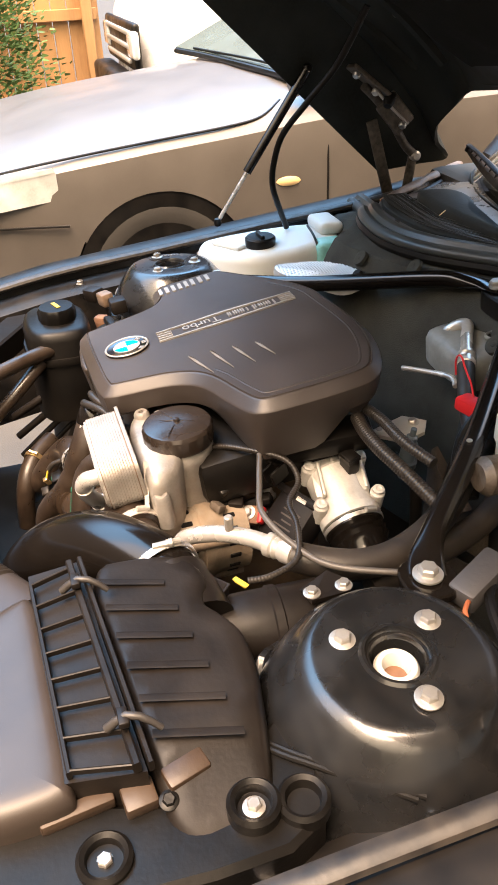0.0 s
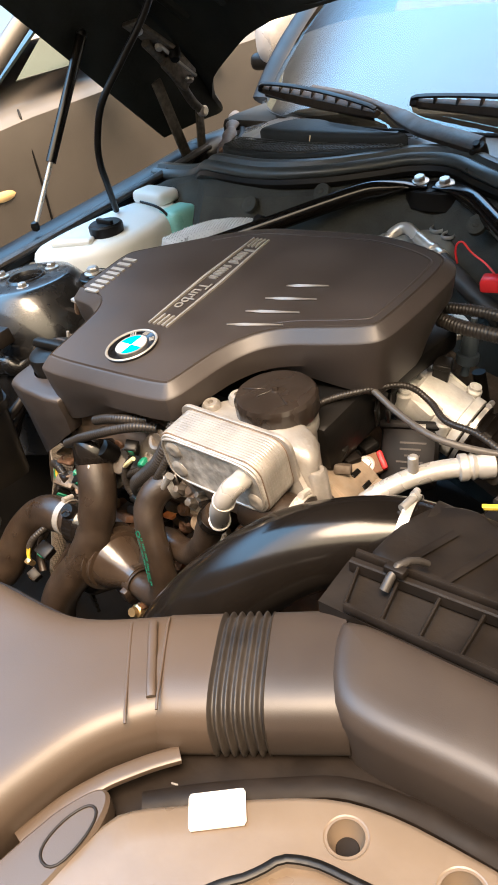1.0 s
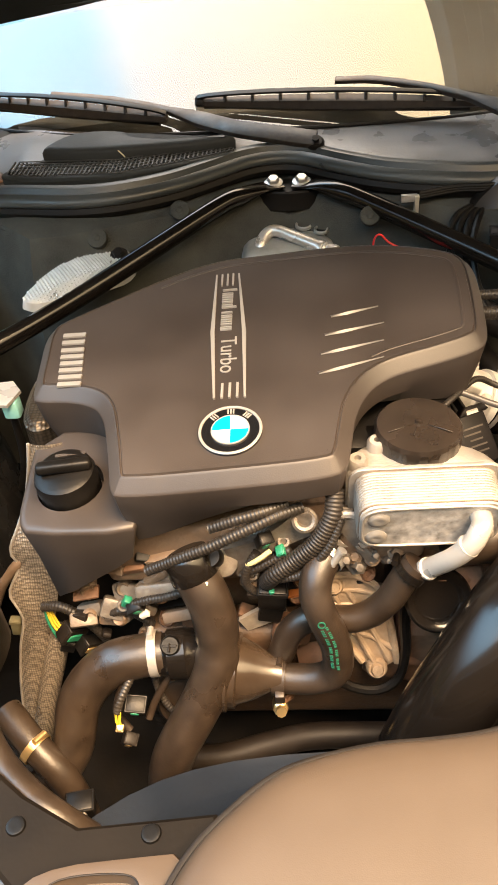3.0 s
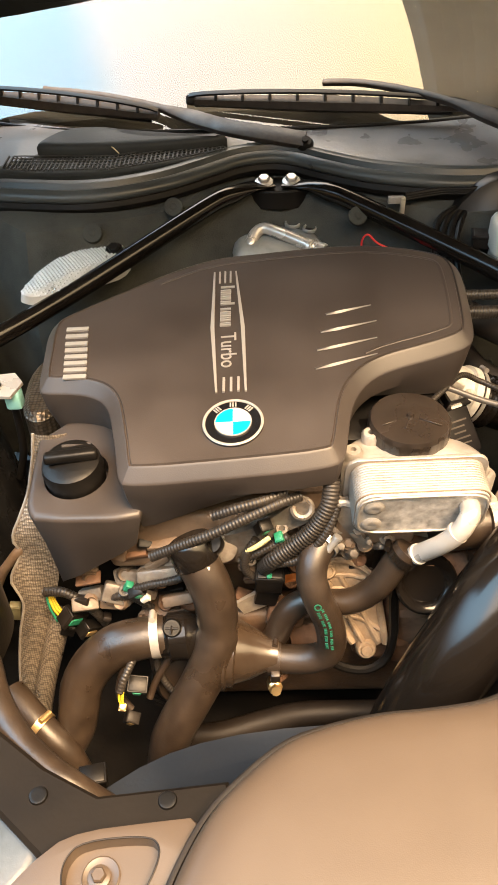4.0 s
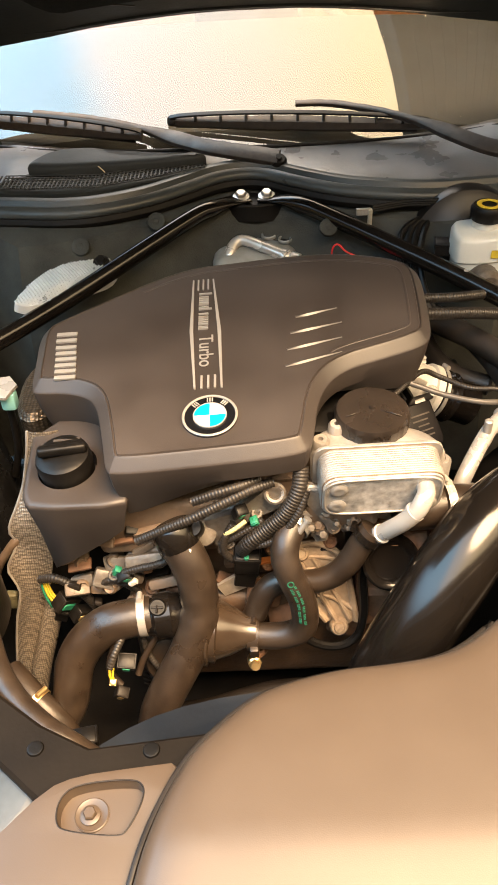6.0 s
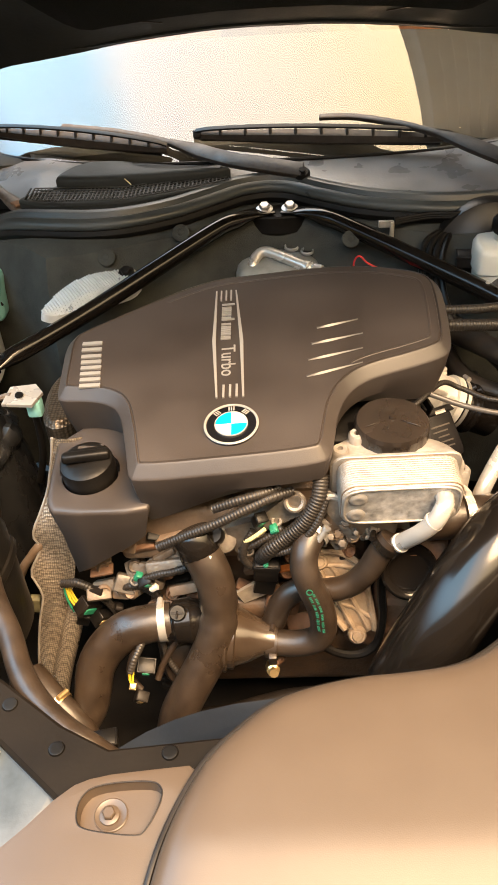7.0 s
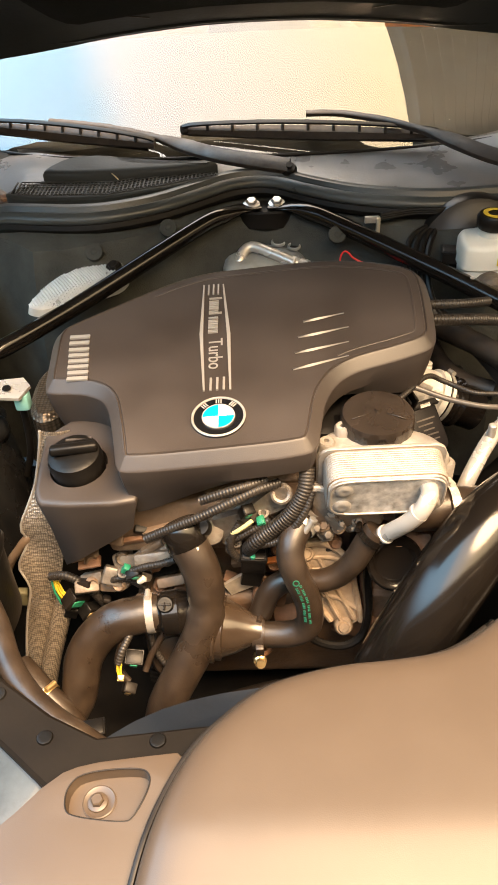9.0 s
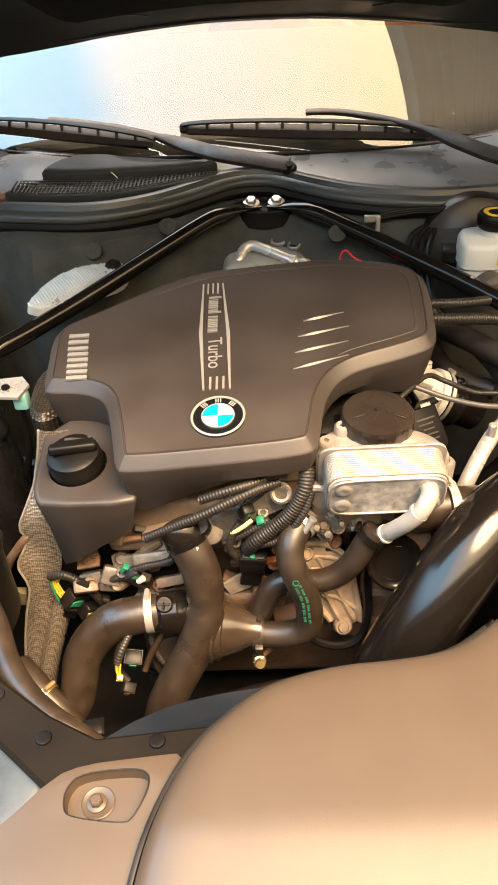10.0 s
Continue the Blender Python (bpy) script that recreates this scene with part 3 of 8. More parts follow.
def ws_patch(u0, u1, v0, v1, n=16, m=10, lift=0.0, thick=0.004):
    bm = bmesh.new()
    a = [[bm.verts.new(ws_point(u0 + (u1 - u0) * i / n, v0 + (v1 - v0) * j / m) + Vector((0, -0.5, 0.86)) * (lift + d)) for j in range(m + 1)] for d in (0,) for i in range(n + 1)]
    for i in range(n):
        for j in range(m):
            bm.faces.new((a[i][j], a[i + 1][j], a[i + 1][j + 1], a[i][j + 1]))
    r = bmesh.ops.solidify(bm, geom=bm.faces[:], thickness=thick)
    return bm


pane = part("pane", ws_patch(-1, 1, 0, 1, 24, 14), GLASS, ws)
pane.visible_shadow = False
part("glass_edge", sweep(bmesh.new(), [ws_point(u / 20, 0.0) + Vector((0, -0.003, 0.0)) for u in range(-20, 21)], lambda u, d: ring_of(0.004, 0.004, 8), (0, -0.5, 0.86)), BLACK, ws, "black rubber strip along the glass foot")
for s in (-1, 1):
    part("pillar", sweep(bmesh.new(), [ws_point(s * 1.02, v / 10) for v in range(11)], lambda u, d: ring_of(0.035, 0.02, 10, 3), (0, -0.5, 0.86)), PAINT, body, "black windscreen pillar")
part("header", sweep(bmesh.new(), [ws_point(u / 10, 1.0) for u in range(-10, 11)], lambda u, d: ring_of(0.04, 0.02, 10, 3), (0, -0.5, 0.86)), PAINT, body, "black windscreen header rail")
part("soft_top", shell(rounded([(-0.60, 1.44), (0.60, 1.44), (0.66, 1.7), (0.62, 2.6), (-0.62, 2.6), (-0.66, 1.7)], 1), [(0, -0.02), (0, 0.0), (0.10, 0.03)], lambda x, y: 1.23 - 0.10 * max(0, y - 2.1)), FELT, body, "closed black fabric roof")
bm = shell([(-0.72, 0.88), (0.72, 0.88), (0.72, 1.36), (-0.72, 1.36)], [(0, -0.3), (0, -0.02), (0.004, -0.008), (0.02, 0.0)], lambda x, y: 0.858)
solo("dashboard", bm, CABIN, "dark plastic dashboard under the windscreen", "dashboard")
bm = bmesh.new()
box((0, 2.0, 0.75), (1.5, 0.06, 0.9), 0.02, bm=bm)
box((0, 1.7, 0.35), (1.5, 0.8, 0.04), 0.01, bm=bm)
solo("cabin_rear", bm, CABIN, "dark cabin rear wall and floor round the seats", "car interior")
wheel = thing("steering_wheel", (0.34, 1.50, 0.80), "dark steering wheel behind the windscreen", "steering wheel")
wm = Vector((0, -0.87, 0.5))
ringpts = [Vector((0.34, 1.50, 0.90)) + Vector((0.18 * math.cos(a), 0.09 * math.sin(a), 0.156 * math.sin(a))) for a in np.linspace(0, 2 * math.pi, 33)[:-1]]
part("rim", sweep(bmesh.new(), ringpts, lambda u, s: ring_of(0.015, 0.015, 10), wm, closed=True), CABIN, wheel)
part("hub", lathe([(0, -0.02), (0.06, -0.02), (0.07, 0.0), (0.05, 0.025), (0, 0.03)], (0.34, 1.50, 0.90), wm, 20), CABIN, wheel)
for s in (-1, 1):
    part("spoke", box((0.34 + s * 0.11, 1.50, 0.90), (0.15, 0.02, 0.035), 0.008, rot=(-30, 0, 0)), CABIN, wheel)
for s in (-1, 1):
    seat = part("seat", box((s * 0.36, 1.85, 0.80), (0.46, 0.12, 0.65), 0.05, 4, (-14, 0, 0)), LEATHER, body, "tan leather seat behind the windscreen")
    part("headrest", box((s * 0.36, 1.92, 1.14), (0.26, 0.09, 0.16), 0.04, 4, (-14, 0, 0)), LEATHER, seat)


WIPERARM = surface("dusty_wiper_arm", (0.026, 0.020, 0.016), 0.55, var=0.3, dust=0.2, dust_color=(0.12, 0.09, 0.065), big=25)


def wiper(pivot, arm, blade0, blade1, name_label):
    w = thing("windscreen_wiper", pivot, name_label, "wiper", "wipers")
    up = (0, -0.5, 0.86)
    part("pivot", lathe([(0.016, -0.01), (0.016, 0.008), (0.012, 0.014), (0.006, 0.014), (0.006, 0.020), (0, 0.020)], pivot, up, 20), BLACK, w)
    pts = spline(arm, 0.015)
    part("arm", sweep(bmesh.new(), pts, lambda u, s: ring_of(0.0175 - 0.0095 * min(1, max(0, (u - 0.42) / 0.12)) - 0.002 * u, 0.0085 - 0.003 * u, 12, 3.5), up), WIPERARM, w, "black painted wiper arm")
    a, b = Vector(blade0), Vector(blade1)
    upv = Vector(up)
    n = 30
    pts = [a.lerp(b, k / n) + upv * (0.010 + 0.018 * math.sin(math.pi * k / n) ** 0.6) for k in range(n + 1)]
    bl = part("blade", sweep(bmesh.new(), [a.lerp(b, k / n) - upv * 0.004 for k in range(n + 1)], lambda u, s: [(a * (0.7 + 0.7 * math.sin(math.pi * min(1, max(0, u)))), b * (0.8 + 0.6 * math.sin(math.pi * u))) for a, b in ((-0.010, -0.004), (0.010, -0.004), (0.012, 0.004), (0.004, 0.012), (-0.006, 0.010), (-0.012, 0.002))], up), WIPERARM, w, "dusty rubber wiper blade")
    part("wiping_lip", sweep(bmesh.new(), [a.lerp(b, 0.04 + 0.94 * k / n) - upv * 0.0165 + Vector((0, -0.004, 0)) for k in range(n + 1)], lambda u, s: ring_of(0.0030, 0.0042, 8, 3), up), BLACK, bl)
    part("tip_cap", box(a.lerp(b, 0.995), (0.018, 0.016, 0.018), 0.004, 2, (-25, 0, 0)), BLACK, bl)
    part("blade_frame", sweep(bmesh.new(), pts, lambda u, s: ring_of(0.005, 0.003, 8, 3), up), BLACK, bl)
    for k in range(3, n - 2, 3):
        part("blade_claw", box(a.lerp(b, k / n) + upv * (0.006 * math.sin(math.pi * k / n) + 0.004), (0.006, 0.008, 0.008 + 0.012 * math.sin(math.pi * k / n)), 0.001, 1, (-25, 0, 0)), BLACK, bl)
    return w


wiper((0.047, 0.707, 0.862), [(0.047, 0.707, 0.872), (-0.03, 0.728, 0.880), (-0.09, 0.752, 0.884), (-0.135, 0.784, 0.886), (-0.23, 0.836, 0.899), (-0.34, 0.878, 0.911), (-0.46, 0.912, 0.917)], (-0.225, 0.812, 0.893), (-0.62, 0.925, 0.912),
      "black windscreen wiper resting on the glass foot")
wiper((0.56, 0.600, 0.862), [(0.56, 0.600, 0.872), (0.50, 0.632, 0.884), (0.43, 0.668, 0.892), (0.345, 0.742, 0.908), (0.26, 0.800, 0.920), (0.18, 0.840, 0.926), (0.14, 0.857, 0.926), (0.09, 0.868, 0.924)], (0.35, 0.790, 0.896), (-0.168, 0.855, 0.905),
      "black windscreen wiper with bowed dusty blade")

# rain drops left on the glass and the cowl
rnd = random.Random(17)
bm = bmesh.new()
for k in range(60):
    u, v = rnd.uniform(0.15, 0.95), rnd.uniform(0.03, 0.15) if k % 2 else rnd.uniform(0.3, 0.7)
    r = rnd.uniform(0.0006, 0.0013)
    lathe([(r, 0.0), (r * 0.8, r * 0.45), (0, r * 0.7)], ws_point(u, v) + Vector((0, -0.5, 0.86)) * 0.0005, (0, -0.5, 0.86), 8, bm)
solo("rain_drops", bm, glassy("water", (0.95, 0.97, 1.0), 1.0, 0.02), "small rain drops on the windscreen glass", "water drops", kind="stuff")


# ---- engine cover ----
def cover_z(x, y):
    return 0.795 + 0.15 * y + 0.05 * (x + 0.075)


COVER_PLAN = rounded([(-0.199, -0.071), (-0.065, -0.067), (0.040, -0.061), (0.054, -0.047), (0.060, -0.017), (0.067, 0.024), (0.079, 0.053), (0.097, 0.074), (0.123, 0.088), (0.172, 0.101),
                      (0.222, 0.118), (0.236, 0.136), (0.240, 0.174), (0.243, 0.233), (0.242, 0.280), (0.228, 0.306), (0.193, 0.324), (0.149, 0.338), (0.095, 0.348), (0.022, 0.348),
                      (-0.043, 0.344), (-0.099, 0.342), (-0.163, 0.321), (-0.250, 0.271), (-0.309, 0.237), (-0.329, 0.222), (-0.335, 0.197), (-0.333, 0.159), (-0.331, 0.099), (-0.324, 0.087),
                      (-0.277, 0.083), (-0.247, 0.071), (-0.233, 0.052), (-0.225, 0.021), (-0.216, -0.021), (-0.210, -0.058)], 1)


def on_cover(x, y, up=0.0):
    return Vector((x, y, cover_z(x, y) + up))


def skirt(x, y):
    """How far the cover's side wall reaches down."""
    if y < -0.02:
        return float(np.interp(x, [-0.22, -0.18, -0.10, -0.04, 0.04], [-0.112, -0.106, -0.076, -0.062, -0.058]))
    if x < -0.19 and y < 0.12:
        return -0.10
    if x > 0.02 and y < 0.20:
        return -0.055 - 0.32 * max(0, x - 0.07)
    if x > 0.15 and y < 0.27:
        return -0.105 + 1.0 * max(0, y - 0.22)
    return -0.070


cover = thing("engine_cover", (-0.05, 0.13, 0.70), "matte black plastic engine cover with silver lettering and round badge", "engine cover")


def cover_lid():
    """Side wall, sloping rim band, groove and the slightly domed top."""
    outer = [Vector((q.x, q.y)) for q in rounded(COVER_PLAN, 1)]
    steps = [(0.018, skirt), (0.0050, -0.050), (0.0004, -0.0200), (0.0006, -0.0180), (0.0014, -0.0166), (0.0026, -0.0155), (0.0128, -0.0052), (0.0140, -0.0042), (0.0152, -0.0036), (0.0160, -0.0056), (0.0174, -0.0056), (0.0184, -0.0030), (0.0230, -0.0030)]
    bm = bmesh.new()
    rings = []
    for (d, drop), ring in zip(steps, [drawn_in(outer, [d])[0] for d, drop in steps]):
        rings.append([bm.verts.new((x, y, cover_z(x, y) + 0.0020 + (drop(x, y) if callable(drop) else drop))) for x, y in ring])
    n = len(outer)
    for a, b in zip(rings, rings[1:]):
        for k in range(n):
            bm.faces.new((a[k], a[(k + 1) % n], b[(k + 1) % n], b[k]))
    filled(bm, rings[-1])
    return bm


part("lid", cover_lid(), COVER, cover, sharp=20)
# fine raised line round the wide end of the lid
fold = [Vector((x, y, cover_z(x, y) - 0.0009)) for x, y in drawn_in([Vector((q.x, q.y)) for q in rounded(COVER_PLAN, 1)], [0.031])[0]]
fold = [q for q in fold if (q.x > -0.20 and q.y > 0.26) or (q.x > 0.085 and q.y > 0.06)]
first = max(range(len(fold)), key=lambda k: (fold[k] - fold[k - 1]).length)
part("fold_line", sweep(bmesh.new(), spline((fold[first:] + fold[:first])[::2], 0.008), lambda u, s: ring_of(0.0021, 0.0009, 8), (0, 0, 1)), COVER, cover)
# step with the oil filler opening
STEP = rounded([(-0.338, 0.10), (-0.335, -0.02), (-0.330, -0.050), (-0.315, -0.066), (-0.19, -0.073), (-0.185, -0.05), (-0.20, 0.10)], 1)
step = shell(STEP, [(0.016, lambda x, y: min(-0.055, -0.158 + 0.68 * max(0, x + 0.335)) if y < 0.04 else -0.12), (0.009, lambda x, y: max(-0.06, 0.6 * (-0.158 + 0.68 * max(0, x + 0.335)))), (0.0004, -0.007), (0.0008, -0.0042), (0.0022, -0.0018), (0.0050, -0.0004), (0.010, 0)], lambda x, y: 0.712 + 0.10 * (y + 0.06) + 0.06 * (x + 0.25))
step = carve(step, lathe([(0.041, -0.03), (0.041, 0.05)], (-0.276, 0.004, 0.715), (-0.05, -0.12, 1), 32))
part("filler_step", step, COVER, cover)

# badge
UPC = Vector((-0.05, -0.15, 1)).normalized()
bc = Vector((-0.075, 0.001, cover_z(-0.075, 0.001)))
badge = part("badge", lathe([(0, -0.003), (0.0365, -0.003), (0.0365, 0.0020), (0.0352, 0.0030), (0.0335, 0.0022), (0.0, 0.0022)], bc, UPC, 48), BADGEBLACK, cover, "round black badge with blue and white quarters")
part("badge_ring", lathe([(0.0330, 0.0020), (0.0362, 0.0020), (0.0366, 0.0030), (0.0355, 0.0040), (0.0335, 0.0034)], bc, UPC, 48, ring=True), SILVER, badge)
ex = Vector((1, 0, 0.05)).normalized()
ey = UPC.cross(ex).normalized()
for k in range(4):
    bm = bmesh.new()
    ring = [bc + UPC * 0.0032] + [bc + UPC * 0.0032 + ex * 0.0212 * math.cos(a) + ey * 0.0212 * math.sin(a) for a in np.linspace(k * math.pi / 2, (k + 1) * math.pi / 2, 10)]
    part("quarter", plate(ring, 0.0012, bm), BLUE if k % 2 == 1 else WHITE, badge)
part("inner_ring", lathe([(0.0208, 0.0020), (0.0222, 0.0020), (0.0222, 0.0036), (0.0208, 0.0036)], bc, UPC, 40, ring=True), SILVER, badge)
# three plain marks on the badge's black ring
for a in (132, 90, 48):
    d = ex * math.cos(radians(a)) + ey * math.sin(radians(a))
    t = UPC.cross(d)
    for w in (-0.0032, 0.0, 0.0032):
        c = bc + UPC * 0.0028 + d * 0.0282 + t * w
        part("badge_mark", plate([c + d * p * 0.0036 + t * q * 0.0009 for p, q in ((-1, -1), (1, -1), (1, 1), (-1, 1))], 0.0008), SILVER, badge)


def strip_on_cover(a, b, wa, wb, name, mat, up=0.0016, label=""):
    """A flat tapered bar on the cover from a to b."""
    a, b = Vector((*a, 0)), Vector((*b, 0))
    n = Vector((-(b - a).y, (b - a).x, 0)).normalized()
    pts = [a + n * wa / 2, a - n * wa / 2, b - n * wb / 2, b + n * wb / 2]
    return part(name, plate([on_cover(q.x, q.y, up) for q in pts], 0.003), mat, cover, label)


# silver lines that frame the script
for x0, x1, y0, y1 in ((-0.104, -0.0965, 0.290, 0.053), (-0.0735, -0.0600, 0.289, 0.052)):
    mid = ((x0 + x1) / 2 + (0.004 if x0 < -0.09 else -0.003) * -1, (y0 + y1) / 2)
    strip_on_cover((x0, y0), mid, 0.0022, 0.0052, "script_line", SILVER)
    strip_on_cover(mid, (x1, y1), 0.0052, 0.0026, "script_line", SILVER)
for k in (1, 2, 3):
    f = k / 4
    strip_on_cover((-0.104 + 0.0305 * f, 0.290), (-0.104 + 0.0305 * f, 0.266), 0.0024, 0.0024, "script_line", SILVER)
    strip_on_cover((-0.0965 + 0.0365 * f, 0.077), (-0.0965 + 0.0365 * f, 0.053), 0.0030, 0.0030, "script_line", SILVER)
# plain upright bars for the first word between the lines, then the second word in letters
y = 0.2605
for w, strokes, tall in ((0.0120, (0.5,), 1), (0.0125, (0.1, 0.5, 0.9), 0), (0.0050, (0.5,), 0), (0.0100, (0.12, 0.88), 0), (0.0115, (0.15,), 1), (0.0105, (0.12, 0.88), 0), (0.0130, (0.1, 0.5, 0.9), 0), (0.0095, (0.12, 0.88), 0), (0.0065, (0.2,), 0)):
    for q in strokes:
        strip_on_cover((-0.0945, y - w * q * 0.86), (-0.0945 + (0.0195 if tall else 0.0145), y - w * q * 0.86), 0.0021, 0.0021, "script_bar", SILVER)
    y -= w


def lettering(word, size, origin, along, up, depth=0.0005):
    """A word in the built-in font as raised letters: origin at its lower left, along and up in the world."""
    cu = bpy.data.curves.new("word", "FONT")
    cu.body, cu.size, cu.extrude, cu.resolution_u = word, size, depth, 3
    tmp = bpy.data.objects.new("word", cu)
    scene.collection.objects.link(tmp)
    bpy.context.view_layer.update()
    me = bpy.data.meshes.new_from_object(tmp.evaluated_get(bpy.context.evaluated_depsgraph_get()))
    bm = bmesh.new()
    bm.from_mesh(me)
    bpy.data.objects.remove(tmp)
    bpy.data.curves.remove(cu)
    bpy.data.meshes.remove(me)
    a, u = Vector(along).normalized(), Vector(up).normalized()
    n = a.cross(u)
    o = Vector(origin)
    for v in bm.verts:
        v.co = o + a * v.co.x * 0.88 + u * v.co.y + n * v.co.z
    return bm


part("script_word", lettering("Turbo", 0.0295, on_cover(-0.0925, 0.1600, 0.0006), (0.02, -1, -0.149), (1, 0.02, 0.05)), SILVER, cover, "silver printed word")
# three plain groups of silver bars in place of the maker's letters
for ya, xa in ((0.189, -0.3035), (0.175, -0.3025), (0.160, -0.3010), (0.1475, -0.2995), (0.135, -0.2980), (0.1225, -0.2970), (0.110, -0.2955), (0.0975, -0.2945)):
    strip_on_cover((xa, ya), (xa + 0.0300, ya - 0.001), 0.0068, 0.0068, "letter_block", SILVER)

# four slit gills
GILL = surface("dull_silver_edge", (0.24, 0.225, 0.205), 0.45, 0.3, var=0.1, bump=0.02)
for (x0, y0), (x1, y1) in (((0.047, 0.181), (0.1074, 0.1945)), ((0.0376, 0.147), (0.1118, 0.1625)), ((0.0312, 0.1136), (0.1087, 0.1305)), ((0.0272, 0.0804), (0.1059, 0.1010))):
    a, b = Vector((x0, y0, 0)), Vector((x1, y1, 0))
    d = (b - a)
    n = Vector((-d.y, d.x, 0)).normalized()
    bm = bmesh.new()
    m = 14
    lo, hi, rear = [], [], []
    for k in range(m + 1):
        t = k / m
        w = 0.0042 * min(1, 3.2 * t) ** 1.2 * (1 - t) ** 1.2
        q = a + d * t
        lo.append(bm.verts.new(on_cover(*(q - n * w * 0.55).xy, 0.0004)))
        hi.append(bm.verts.new(on_cover(*(q + n * w * 0.45).xy, 0.0022 + 0.25 * w)))
        rear.append(bm.verts.new(on_cover(*(q + n * (w * 0.45 + 0.006 * (1 - t))).xy, -0.0006)))
    for r0, r1 in ((lo, hi), (hi, rear)):
        for k in range(m):
            bm.faces.new((r0[k], r0[k + 1], r1[k + 1], r1[k]))
    for f in bm.faces:
        f.material_index = 0
    g = part("gill", bm, [GILL, COVER], cover, "slim silver gill edge")
    for f in g.data.polygons[m:]:
        f.material_index = 1

# oil filler cap
cap = thing("oil_filler_cap", (-0.276, 0.004, 0.700), "black plastic oil filler cap with a grip bar", "oil cap")
ax = (-0.05, -0.12, 1)
part("cap_body", lathe([(0.034, -0.01), (0.036, 0.0), (0.038, 0.028), (0.036, 0.038), (0.031, 0.041), (0, 0.042)], (-0.276, 0.004, 0.705), ax, 36, wave=lambda a, i: 1 + (0.015 if i in (1, 2) else 0) * math.cos(18 * a)), BLACK, cap)
part("grip", box((-0.276, -0.001, 0.752), (0.066, 0.016, 0.014), 0.005, 3, (-7, 0, 8)), BLACK, cap)
part("cap_print", box((-0.274, 0.024, 0.7485), (0.036, 0.005, 0.001), 0, rot=(-7, 0, 8)), surface("worn_print", (0.07, 0.06, 0.055), 0.5), cap, "worn grey print")

# ---- oil filter housing and cooler ----
CAPM = surface("brown_black_cap", (0.020, 0.0152, 0.0120), 0.27, var=0.2, bump=0.03, dust=0.12, dust_color=(0.10, 0.07, 0.05))
fh = thing("oil_filter_housing", (0.15, 0.035, 0.62), "cast aluminium oil filter housing with black screw cap", "oil filter")
FC = (0.141, 0.034)
part("filter_cap", lathe([(0.049, -0.030), (0.051, -0.026), (0.051, -0.006), (0.048, -0.001), (0.045, 0.0), (0.020, 0.002), (0, 0.0025)], (*FC, 0.771), (0, -0.04, 1), 96,
                         wave=lambda a, i: 1 - (0.016 if i in (1, 2) and math.cos(14 * a) > 0.75 else 0)), CAPM, fh, "brown-black ribbed plastic screw cap", 30)
part("cap_seam", box((FC[0], FC[1], 0.7735), (0.050, 0.0012, 0.0010), 0.0003, 1, (0, 0, 70)), CAPM, fh)
part("cap_nub", lathe([(0.005, 0), (0.004, 0.004), (0, 0.005)], (*FC, 0.773), (0, 0, 1), 14), CAPM, fh)
for a in (205, 330):
    part("cap_line", box((FC[0] + 0.026 * math.cos(radians(a)), FC[1] + 0.026 * math.sin(radians(a)), 0.7735), (0.030, 0.0014, 0.0010), 0.0003, 1, (0, 0, a)), CAPM, fh)
part("canister", lathe([(0.048, -0.17), (0.046, -0.055), (0.048, -0.050), (0.048, -0.036), (0.045, -0.032), (0.044, -0.025)], (*FC, 0.771), (0, -0.04, 1), 40), ALU, fh, "cast aluminium canister")
part("housing_wall", shell(rounded([(0.052, -0.032), (0.225, -0.030), (0.238, -0.010), (0.205, 0.030), (0.10, 0.040), (0.058, 0.020)], 2), [(0, -0.10), (0, -0.012), (0.004, -0.004), (0.010, 0)], lambda x, y: 0.748 - 0.15 * max(0, x - 0.19)), ALU, fh)
for x, y, z in ((0.068, -0.006, 0.752), (0.092, 0.018, 0.758), (0.232, -0.012, 0.715)):
    part("boss", lathe([(0.012, -0.05), (0.012, 0), (0.009, 0.004), (0.004, 0.004), (0.004, -0.003), (0, -0.003)], (x, y, z), (0, -0.1, 1), 18), ALU, fh)
part("rib_web", plate([(0.195, -0.02, 0.75), (0.235, -0.03, 0.70), (0.235, -0.035, 0.66), (0.195, -0.025, 0.66)], 0.006), ALU, fh)

cooler = thing("oil_cooler", (0.14, -0.06, 0.68), "stacked-plate aluminium oil cooler with stained front plate", "oil cooler")
CM = pose(0.140, -0.086, 0.7255, 8, 0, 1.5)


def cooler_plate(depth, thick, w, h, r=0.020):
    """A rounded plate that stands upright, depth metres behind the front."""
    out = []
    for cx, cz, a0 in ((1, 1, 0), (-1, 1, 90), (-1, -1, 180), (1, -1, 270)):
        for k in range(7):
            a = radians(a0 + 15 * k)
            out.append((cx * (w / 2 - r) + r * math.cos(a), cz * (h / 2 - r) + r * math.sin(a)))
    bm = bmesh.new()
    rows = [[bm.verts.new(CM @ Vector((x * q, depth + d, z * q))) for x, z in out] for d, q in ((0, 0.993), (0.0006, 1), (thick - 0.0006, 1), (thick, 0.993))]
    for a, b in zip(rows, rows[1:]):
        for k in range(len(out)):
            j = (k + 1) % len(out)
            bm.faces.new((a[k], a[j], b[j], b[k]))
    bm.faces.new(rows[0][::-1])
    bm.faces.new(rows[-1])
    return bm


